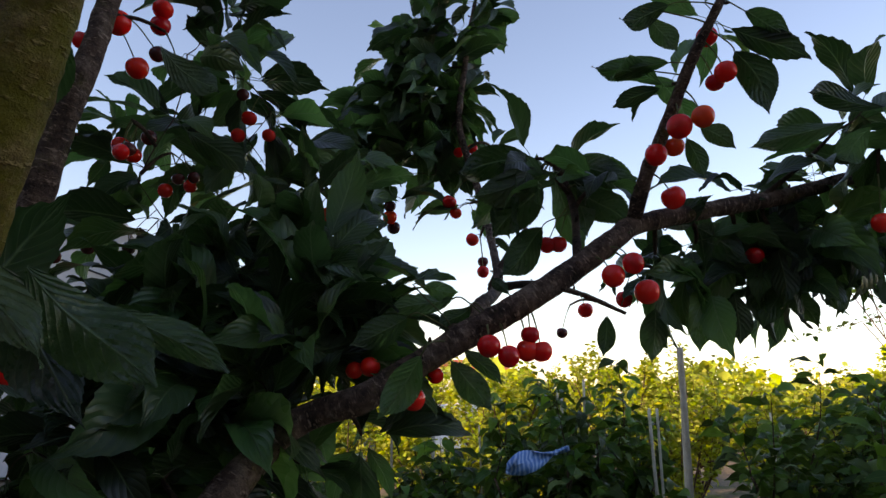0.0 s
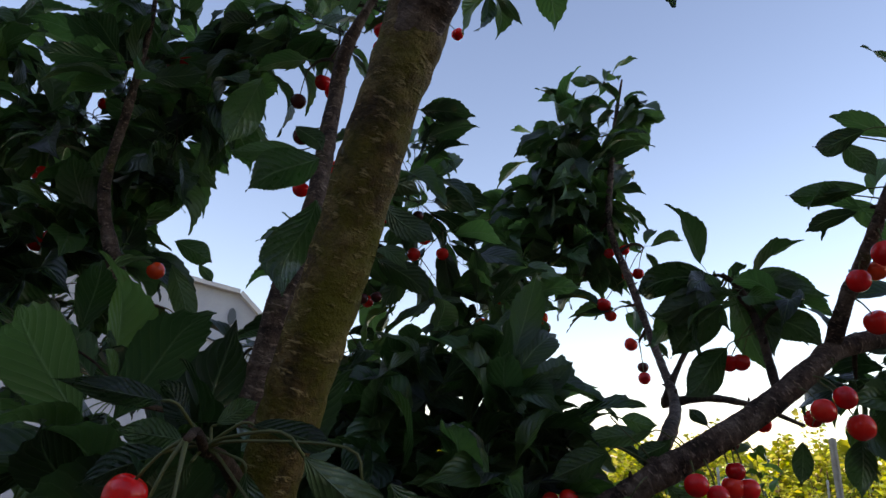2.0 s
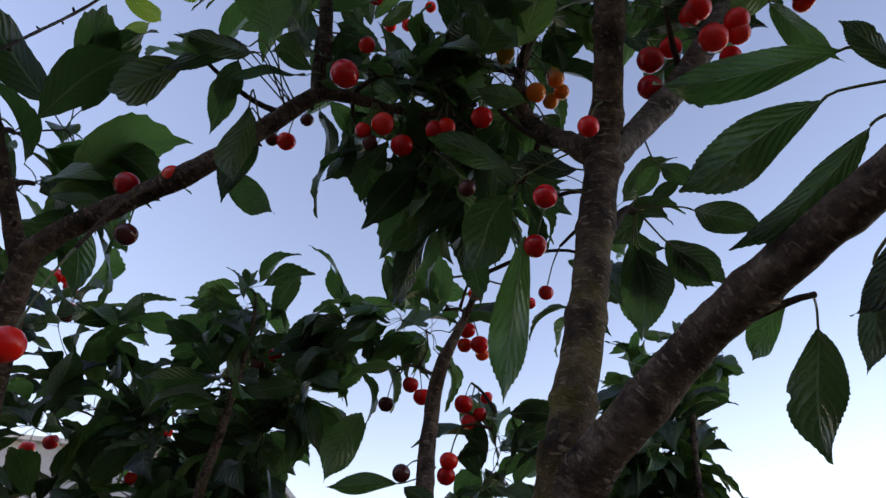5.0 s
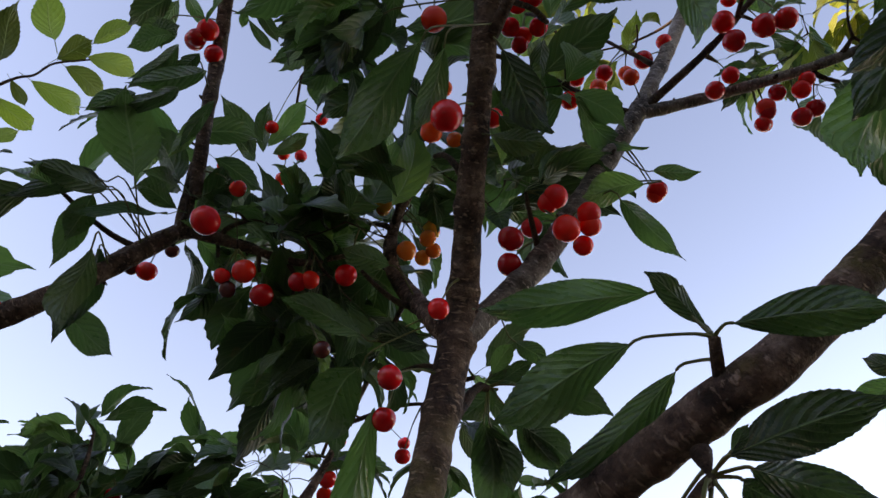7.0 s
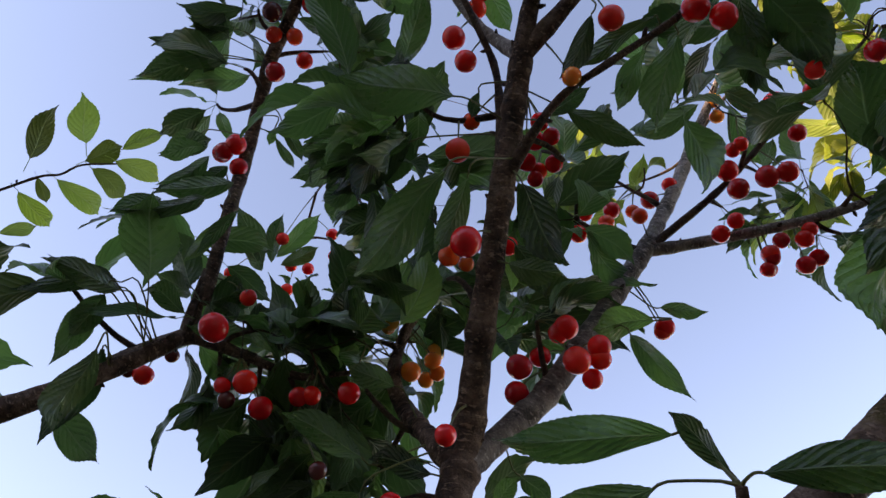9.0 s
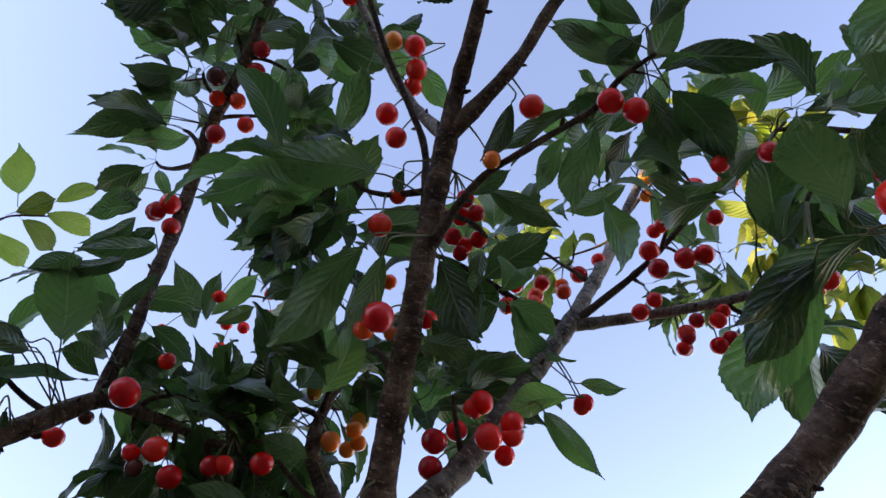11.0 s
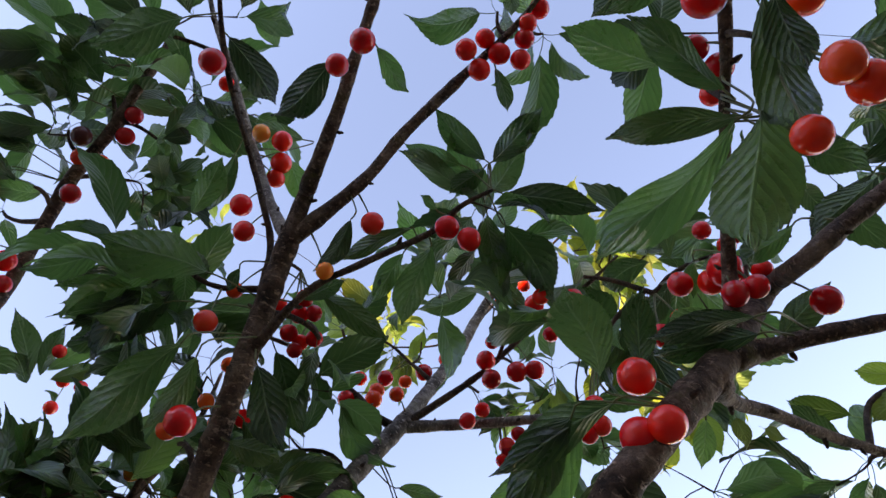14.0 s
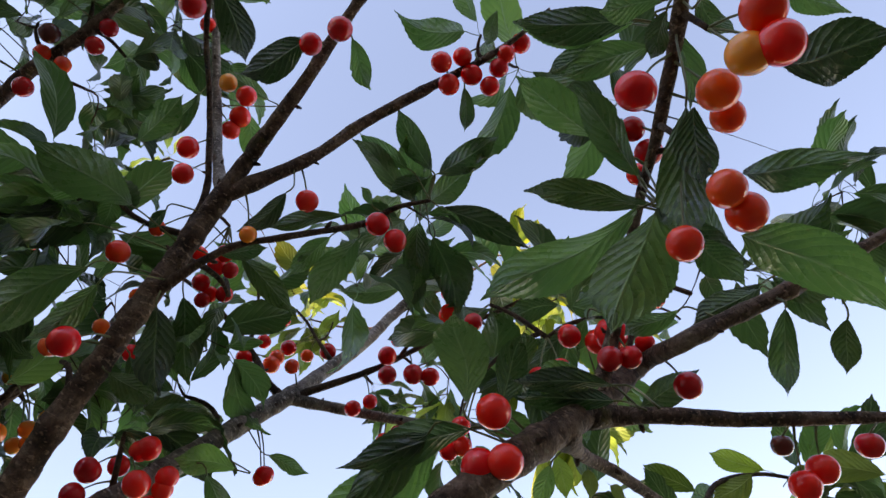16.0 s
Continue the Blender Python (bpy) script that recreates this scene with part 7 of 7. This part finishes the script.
spray(LEAF, (0.170, 0.190, 2.551), 6, 0.088, 1.00)
spray(LEAF, (0.215, 0.118, 2.441), 6, 0.098, 1.00)
spray(LEAF, (0.236, 0.148, 2.421), 6, 0.098, 1.00)
spray(LEAF, (0.273, 0.197, 2.412), 6, 0.088, 1.00)
spray(LEAF, (0.198, 0.200, 2.484), 5, 0.078, 1.00)
spray(LEAF, (0.273, 0.271, 2.363), 4, 0.078, 1.00)
spray(LEAF, (-0.434, 0.048, 2.726), 6, 0.098, 1.00)
spray(LEAF, (-0.384, 0.069, 2.729), 7, 0.088, 1.00)
spray(LEAF, (-0.403, 0.174, 2.542), 6, 0.088, 1.00)
spray(LEAF, (-0.325, 0.188, 2.635), 6, 0.088, 1.00)
spray(LEAF, (-0.293, -0.020, 2.623), 6, 0.098, 1.00)
spray(LEAF, (-0.243, -0.059, 2.578), 6, 0.098, 1.00)
spray(LEAF, (-0.193, -0.071, 2.575), 6, 0.088, 1.00)
spray(LEAF, (-0.227, 0.110, 2.340), 6, 0.082, 1.00, True)
spray(LEAF, (-0.195, 0.131, 2.323), 6, 0.082, 1.00, True)
spray(LEAF, (-0.172, 0.121, 2.347), 6, 0.074, 1.00, True)
spray(LEAF, (0.079, -0.155, 2.492), 6, 0.074, 1.00, True)
spray(LEAF, (0.133, -0.144, 2.500), 5, 0.088, 1.00)
spray(LEAF, (0.197, -0.187, 2.352), 5, 0.082, 1.00, True)
spray(LEAF, (0.269, -0.003, 2.290), 6, 0.074, 1.00, True)
spray(LEAF, (0.298, -0.057, 2.256), 6, 0.074, 1.00, True)
spray(LEAF, (0.306, 0.025, 2.269), 5, 0.066, 1.00, True)
spray(LEAF, (0.329, -0.069, 2.257), 4, 0.066, 1.00, True)
spray(LEAF, (0.275, 0.094, 2.467), 6, 0.098, 1.00)
spray(LEAF, (0.281, 0.089, 2.354), 6, 0.088, 1.00)
spray(LEAF, (0.486, 0.117, 2.214), 7, 0.082, 1.00, True)
spray(LEAF, (0.460, 0.142, 2.205), 6, 0.082, 1.00, True)
# upper rosettes in the sun-tinted leaf colour
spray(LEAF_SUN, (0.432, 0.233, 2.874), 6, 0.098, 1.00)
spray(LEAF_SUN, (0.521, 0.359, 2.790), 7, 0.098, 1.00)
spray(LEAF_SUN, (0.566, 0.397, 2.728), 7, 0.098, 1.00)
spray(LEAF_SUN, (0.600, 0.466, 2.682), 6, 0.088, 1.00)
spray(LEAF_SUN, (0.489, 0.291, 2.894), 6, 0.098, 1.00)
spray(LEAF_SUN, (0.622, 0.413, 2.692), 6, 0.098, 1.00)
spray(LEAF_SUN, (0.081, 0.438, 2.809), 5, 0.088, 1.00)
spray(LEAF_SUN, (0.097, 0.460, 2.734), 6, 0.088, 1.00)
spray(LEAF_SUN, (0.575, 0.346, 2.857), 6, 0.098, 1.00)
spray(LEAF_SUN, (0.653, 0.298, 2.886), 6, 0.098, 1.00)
spray(LEAF_YOUNG, (0.050, 0.447, 2.766), 6, 0.088, 1.00)
spray(LEAF_YOUNG, (0.090, 0.475, 2.741), 6, 0.078, 1.00)
spray(LEAF_YOUNG, (-0.252, 0.371, 2.880), 5, 0.078, 1.00)
spray(LEAF_YOUNG, (0.421, 0.178, 2.694), 5, 0.078, 1.00)
spray(LEAF_YOUNG, (0.695, 0.054, 2.343), 6, 0.088, 1.00)
spray(LEAF, (-0.017, 1.326, 2.237), 9, 0.108, 1.00)
spray(LEAF, (-0.079, 1.328, 2.225), 9, 0.108, 1.00)
spray(LEAF, (-0.005, 1.316, 2.139), 10, 0.118, 1.00)
spray(LEAF, (-0.077, 1.331, 2.068), 10, 0.118, 1.00)
spray(LEAF, (-0.017, 1.320, 2.025), 10, 0.118, 1.00)
spray(LEAF, (-0.128, 1.354, 2.104), 9, 0.118, 1.00)
spray(LEAF, (-0.051, 1.253, 2.096), 9, 0.108, 1.00)
spray(LEAF, (0.019, 1.290, 2.165), 8, 0.108, 1.00)
spray(LEAF, (-0.028, 1.311, 1.972), 8, 0.108, 1.00)
spray(LEAF, (-0.112, 1.332, 1.967), 8, 0.108, 1.00)
spray(LEAF, (-0.160, 1.332, 1.967), 7, 0.108, 1.00)
spray(LEAF, (-0.820, 0.782, 2.043), 10, 0.118, 1.00)
spray(LEAF, (-0.753, 0.785, 2.062), 10, 0.118, 1.00)
spray(LEAF, (-0.715, 0.843, 2.057), 10, 0.118, 1.00)
spray(LEAF, (-0.766, 0.768, 1.933), 11, 0.118, 1.00)
spray(LEAF, (-0.744, 0.749, 1.823), 11, 0.118, 1.00)
spray(LEAF, (-0.725, 0.792, 1.864), 9, 0.118, 1.00)
spray(LEAF, (-0.714, 0.725, 1.737), 10, 0.118, 1.00)
spray(LEAF, (-0.347, 0.829, 1.699), 10, 0.118, 1.00)
spray(LEAF, (-0.286, 0.836, 1.701), 10, 0.118, 1.00)
spray(LEAF, (-0.290, 0.751, 1.629), 10, 0.118, 1.00)
spray(LEAF, (-0.240, 0.776, 1.634), 10, 0.118, 1.00)
spray(LEAF, (-0.188, 0.812, 1.640), 9, 0.118, 1.00)
spray(LEAF, (-0.301, 0.713, 1.573), 10, 0.118, 1.00)
spray(LEAF, (-0.240, 0.732, 1.570), 10, 0.118, 1.00)
spray(LEAF, (-0.182, 0.739, 1.566), 9, 0.118, 1.00)
spray(LEAF, (-0.134, 0.780, 1.590), 8, 0.108, 1.00)
spray(LEAF, (-0.251, 0.684, 1.515), 10, 0.118, 1.00)
spray(LEAF, (-0.191, 0.691, 1.511), 10, 0.118, 1.00)
spray(LEAF, (-0.146, 0.710, 1.536), 8, 0.108, 1.00)
spray(LEAF, (-0.601, 0.791, 2.101), 9, 0.108, 1.00)
spray(LEAF, (-0.713, 0.274, 2.182), 8, 0.118, 1.00)
spray(LEAF, (-0.697, 0.315, 2.221), 9, 0.118, 1.00)
spray(LEAF, (-0.694, 0.304, 2.136), 8, 0.118, 1.00)
spray(LEAF, (-0.736, 0.309, 2.108), 8, 0.118, 1.00)
spray(LEAF, (-0.718, 0.384, 2.193), 7, 0.108, 1.00)
spray(LEAF, (-0.385, 0.379, 2.246), 7, 0.098, 1.00)
spray(LEAF, (-0.342, 0.395, 2.237), 8, 0.098, 1.00)
spray(LEAF, (-0.284, 0.436, 2.189), 7, 0.098, 1.00)
spray(LEAF, (-0.307, 0.415, 2.216), 8, 0.098, 1.00)
spray(LEAF, (-0.249, 0.378, 2.203), 8, 0.098, 1.00)
spray(LEAF, (-0.282, 0.498, 2.182), 6, 0.098, 1.00)
spray(LEAF, (-0.363, 0.323, 1.562), 7, 0.098, 1.00)
spray(LEAF, (-0.344, 0.349, 1.552), 7, 0.098, 1.00)
spray(LEAF, (-0.305, 0.339, 1.527), 7, 0.098, 1.00)
spray(LEAF, (-0.338, 0.321, 1.505), 7, 0.098, 1.00)
spray(LEAF, (-0.314, 0.347, 1.496), 7, 0.098, 1.00)
spray(LEAF, (-0.300, 0.384, 1.517), 7, 0.098, 1.00)
spray(LEAF, (-0.495, 0.463, 1.642), 7, 0.108, 1.00)
spray(LEAF, (-0.462, 0.479, 1.599), 8, 0.108, 1.00)
spray(LEAF, (-0.354, 0.409, 2.284), 7, 0.098, 1.00)
spray(LEAF, (-0.316, 0.421, 2.277), 7, 0.098, 1.00)
spray(LEAF, (-0.277, 0.412, 2.286), 7, 0.098, 1.00)
spray(LEAF, (-0.235, 0.380, 2.290), 7, 0.098, 1.00)
spray(LEAF, (-0.208, 0.404, 2.245), 7, 0.098, 1.00)
spray(LEAF, (-0.242, 0.414, 2.208), 7, 0.098, 1.00)
spray(LEAF, (-0.295, 0.442, 2.207), 7, 0.098, 1.00)
spray(LEAF, (-0.190, 0.426, 2.333), 7, 0.098, 1.00)
spray(LEAF, (-0.202, 0.384, 2.368), 6, 0.098, 1.00)
spray(LEAF, (-0.154, 0.376, 2.378), 6, 0.088, 1.00)
spray(LEAF, (-0.394, 0.417, 2.328), 6, 0.098, 1.00)
spray(LEAF, (-0.209, 0.283, 2.401), 6, 0.064, 1.00)
spray(LEAF, (-0.275, 0.222, 2.568), 7, 0.098, 1.00)
spray(LEAF, (-0.247, 0.424, 2.147), 7, 0.082, 1.00, True)
spray(LEAF, (-0.202, 0.417, 2.155), 6, 0.082, 1.00, True)
spray(LEAF, (-0.292, 0.430, 2.138), 7, 0.082, 1.00, True)
spray(LEAF, (-0.113, 0.469, 2.143), 6, 0.066, 1.00, True)
spray(LEAF, (-0.046, 0.380, 2.381), 6, 0.088, 1.00)
spray(LEAF, (-0.026, 0.412, 2.355), 5, 0.088, 1.00)
spray(LEAF, (-0.009, 0.263, 2.484), 6, 0.098, 1.00)
spray(LEAF, (0.104, 0.164, 2.523), 6, 0.098, 1.00)
spray(LEAF, (-0.434, 0.379, 2.292), 6, 0.088, 1.00)
spray(LEAF, (-0.398, 0.310, 2.270), 7, 0.082, 1.00, True)
spray(LEAF, (-0.352, 0.325, 2.258), 7, 0.060, 1.00, True)
spray(LEAF, (-0.297, 0.340, 2.268), 7, 0.060, 1.00, True)
spray(LEAF, (-0.202, 0.362, 2.270), 6, 0.098, 1.00)
spray(LEAF, (-0.478, 0.340, 2.421), 6, 0.098, 1.00)
spray(LEAF, (-0.221, 0.199, 2.389), 6, 0.064, 1.00)
spray(LEAF, (-0.180, 0.334, 2.308), 6, 0.088, 1.00)
spray(LEAF, (-0.074, 0.319, 2.285), 6, 0.098, 1.00)
spray(LEAF, (-0.045, 0.266, 2.371), 6, 0.098, 1.00)
spray(LEAF, (0.132, 0.082, 2.463), 6, 0.098, 1.00)
spray(LEAF, (0.195, 0.124, 2.468), 6, 0.098, 1.00)
spray(LEAF, (0.253, 0.098, 2.502), 6, 0.098, 1.00)
spray(LEAF, (0.313, 0.081, 2.507), 6, 0.098, 1.00)
spray(LEAF, (0.300, 0.111, 2.433), 6, 0.098, 1.00)
spray(LEAF, (0.297, 0.045, 2.413), 6, 0.098, 1.00)
spray(LEAF, (0.271, 0.224, 2.370), 6, 0.098, 1.00)
spray(LEAF, (0.298, 0.245, 2.321), 6, 0.098, 1.00)
spray(LEAF, (0.388, 0.216, 2.249), 6, 0.082, 1.00, True)
spray(LEAF, (0.442, 0.207, 2.308), 6, 0.098, 1.00)
spray(LEAF, (0.336, 0.220, 2.194), 6, 0.082, 1.00, True)
spray(LEAF, (0.034, 1.213, 2.329), 6, 0.078, 1.00)
spray(LEAF, (0.067, 1.241, 2.287), 6, 0.078, 1.00)
spray(LEAF, (-0.003, 1.222, 2.295), 6, 0.078, 1.00)
spray(LEAF, (0.040, 1.262, 2.231), 7, 0.098, 1.00)
spray(LEAF, (-0.053, 1.257, 2.247), 7, 0.108, 1.00)
spray(LEAF, (0.000, 1.292, 2.154), 8, 0.108, 1.00)
spray(LEAF, (-0.073, 1.293, 2.118), 8, 0.108, 1.00)
spray(LEAF, (0.027, 1.284, 2.088), 6, 0.088, 1.00)
spray(LEAF, (-0.111, 1.347, 2.060), 7, 0.108, 1.00)
spray(LEAF, (-0.043, 1.316, 2.038), 7, 0.098, 1.00)
spray(LEAF, (-0.184, 1.370, 2.095), 6, 0.098, 1.00)
spray(LEAF, (-0.615, 0.619, 2.177), 6, 0.083, 1.00)
spray(LEAF, (-0.619, 0.629, 2.151), 6, 0.088, 1.00)
spray(LEAF, (-0.632, 0.651, 2.030), 6, 0.088, 1.00)
spray(LEAF, (-0.641, 0.642, 2.051), 6, 0.088, 1.00)
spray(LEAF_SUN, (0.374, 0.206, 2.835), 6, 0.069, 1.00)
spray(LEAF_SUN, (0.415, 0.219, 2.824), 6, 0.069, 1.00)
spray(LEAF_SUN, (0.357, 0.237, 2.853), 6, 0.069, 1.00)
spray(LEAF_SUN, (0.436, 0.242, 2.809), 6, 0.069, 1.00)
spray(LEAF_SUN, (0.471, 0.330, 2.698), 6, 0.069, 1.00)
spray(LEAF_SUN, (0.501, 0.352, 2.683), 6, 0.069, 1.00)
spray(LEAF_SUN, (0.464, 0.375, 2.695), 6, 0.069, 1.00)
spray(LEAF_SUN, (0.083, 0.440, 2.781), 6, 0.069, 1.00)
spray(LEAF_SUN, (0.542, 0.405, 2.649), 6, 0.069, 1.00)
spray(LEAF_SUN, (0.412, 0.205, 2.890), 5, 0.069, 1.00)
spray(LEAF, (-0.140, 0.620, 2.182), 6, 0.083, 1.00)
spray(LEAF, (-0.097, 0.660, 2.184), 6, 0.083, 1.00)
spray(LEAF, (-0.156, 0.646, 2.134), 5, 0.078, 1.00)
spray(LEAF, (0.117, 0.846, 1.800), 6, 0.083, 1.00)
spray(LEAF, (0.200, 0.804, 1.759), 5, 0.078, 1.00)
spray(LEAF, (0.146, 0.822, 1.769), 5, 0.083, 1.00)
spray(LEAF, (0.400, 0.910, 1.694), 9, 0.084, 1.00)
spray(LEAF, (0.456, 0.908, 1.702), 9, 0.084, 1.00)
spray(LEAF, (0.511, 0.910, 1.694), 9, 0.084, 1.00)
spray(LEAF, (0.566, 0.911, 1.686), 9, 0.084, 1.00)
spray(LEAF, (0.432, 0.919, 1.648), 9, 0.084, 1.00)
spray(LEAF, (0.487, 0.921, 1.640), 9, 0.084, 1.00)
spray(LEAF, (0.361, 0.916, 1.663), 9, 0.084, 1.00)
spray(LEAF, (0.313, 0.916, 1.663), 9, 0.084, 1.00)
spray(LEAF, (0.485, 0.771, 1.814), 6, 0.090, 1.00)
spray(LEAF, (0.520, 0.766, 1.842), 6, 0.090, 1.00)
spray(LEAF, (0.541, 0.773, 1.808), 6, 0.090, 1.00)
spray(LEAF_YOUNG, (0.261, 0.295, 2.449), 5, 0.062, 1.00, True)
spray(LEAF_YOUNG, (0.281, 0.279, 2.468), 5, 0.062, 1.00, True)
spray(LEAF, (0.235, 0.303, 2.439), 5, 0.062, 1.00, True)
spray(LEAF, (0.292, 0.319, 2.425), 5, 0.062, 1.00, True)
spray(LEAF, (0.177, 0.295, 2.444), 5, 0.062, 1.00, True)
spray(LEAF, (0.276, 0.266, 2.483), 5, 0.062, 1.00, True)
spray(LEAF, (0.224, 0.268, 2.478), 5, 0.062, 1.00, True)
spray(LEAF, (0.437, -0.192, 2.372), 6, 0.075, 1.00, True)
spray(LEAF, (0.484, -0.201, 2.365), 6, 0.075, 1.00, True)
spray(LEAF, (0.494, -0.229, 2.376), 6, 0.075, 1.00, True)
spray(LEAF, (0.455, -0.218, 2.381), 6, 0.075, 1.00, True)
spray(LEAF, (0.389, -0.128, 2.305), 5, 0.070, 1.00, True)
spray(LEAF, (0.364, -0.119, 2.307), 5, 0.070, 1.00, True)
spray(LEAF, (0.341, -0.106, 2.306), 5, 0.070, 1.00, True)
spray(LEAF, (0.648, 0.029, 2.310), 6, 0.070, 1.00, True)
spray(LEAF, (0.620, 0.057, 2.303), 6, 0.070, 1.00, True)
spray(LEAF, (0.668, -0.001, 2.320), 6, 0.070, 1.00, True)
spray(LEAF, (0.698, 0.014, 2.305), 6, 0.070, 1.00, True)
spray(LEAF_YOUNG, (0.094, 0.330, 2.527), 6, 0.060, 1.00, True)
spray(LEAF_YOUNG, (0.104, 0.300, 2.539), 6, 0.060, 1.00, True)
spray(LEAF, (-0.142, 0.259, 2.409), 5, 0.070, 1.00, True)
spray(LEAF, (-0.141, 0.305, 2.384), 5, 0.070, 1.00, True)
spray(LEAF, (-0.120, 0.347, 2.359), 5, 0.070, 1.00, True)
spray(LEAF, (-0.174, 0.380, 2.348), 5, 0.070, 1.00, True)
spray(LEAF, (-0.228, 0.253, 2.425), 5, 0.070, 1.00, True)
spray(LEAF, (-0.267, 0.220, 2.448), 5, 0.070, 1.00, True)
spray(LEAF, (-0.056, 0.265, 2.393), 5, 0.070, 1.00, True)
spray(LEAF, (-0.061, 0.313, 2.369), 5, 0.070, 1.00, True)
spray(LEAF, (-0.032, 0.290, 2.377), 5, 0.070, 1.00, True)
spray(LEAF, (-0.471, 0.250, 2.599), 5, 0.070, 1.00)
spray(LEAF, (-0.435, 0.150, 2.647), 5, 0.070, 1.00)
spray(LEAF, (-0.295, 0.123, 2.642), 5, 0.070, 1.00)
spray(LEAF, (-0.271, 0.178, 2.609), 5, 0.070, 1.00)
spray(LEAF, (-0.296, 0.209, 2.595), 5, 0.070, 1.00)
spray(LEAF, (-0.432, 0.122, 2.662), 5, 0.070, 1.00)
spray(LEAF, (-0.215, 0.060, 2.664), 5, 0.070, 1.00)
spray(LEAF, (-0.176, 0.066, 2.655), 5, 0.070, 1.00)
spray(LEAF, (-0.400, 0.467, 2.380), 6, 0.080, 1.00)
spray(LEAF, (-0.332, 0.460, 2.374), 6, 0.080, 1.00)
spray(LEAF, (-0.273, 0.442, 2.375), 6, 0.060, 1.00)
spray(LEAF, (-0.216, 0.450, 2.363), 6, 0.080, 1.00)
spray(LEAF, (-0.403, 0.639, 1.475), 8, 0.100, 1.00)
spray(LEAF, (-0.382, 0.646, 1.444), 8, 0.100, 1.00)
spray(LEAF, (-0.408, 0.651, 1.418), 8, 0.100, 1.00)
spray(LEAF, (-0.350, 0.650, 1.423), 8, 0.100, 1.00)
spray(LEAF, (-0.308, 0.652, 1.413), 8, 0.100, 1.00)
spray(LEAF, (-0.261, 0.651, 1.418), 8, 0.100, 1.00)
spray(LEAF, (-0.334, 0.641, 1.464), 8, 0.100, 1.00)
spray(LEAF, (0.527, 0.900, 1.737), 8, 0.075, 1.00)
spray(LEAF, (0.582, 0.898, 1.748), 8, 0.075, 1.00)
spray(LEAF, (0.614, 0.891, 1.779), 8, 0.075, 1.00)
spray(LEAF, (0.479, 0.901, 1.733), 8, 0.075, 1.00)
spray(LEAF, (0.602, 0.906, 1.710), 8, 0.075, 1.00)
spray(LEAF, (-0.871, 0.763, 1.749), 8, 0.088, 1.00)
spray(LEAF, (-0.808, 0.779, 1.737), 8, 0.088, 1.00)
spray(LEAF, (-0.745, 0.799, 1.717), 8, 0.088, 1.00)
spray(LEAF, (-0.857, 0.794, 1.674), 8, 0.088, 1.00)
spray(LEAF, (-0.785, 0.812, 1.662), 8, 0.088, 1.00)
spray(LEAF, (-0.714, 0.827, 1.658), 8, 0.088, 1.00)
spray(LEAF, (-0.643, 0.847, 1.638), 8, 0.088, 1.00)
spray(LEAF, (-0.858, 0.826, 1.591), 8, 0.088, 1.00)
spray(LEAF, (-0.763, 0.842, 1.595), 8, 0.088, 1.00)
spray(LEAF, (-0.668, 0.863, 1.584), 8, 0.088, 1.00)
spray(LEAF, (-0.587, 0.863, 1.625), 8, 0.088, 1.00)
spray(LEAF, (-0.759, 0.770, 1.784), 8, 0.088, 1.00)
spray(LEAF, (-0.830, 0.749, 1.803), 8, 0.088, 1.00)
spray_done(tree)
hang_cherries(tree)
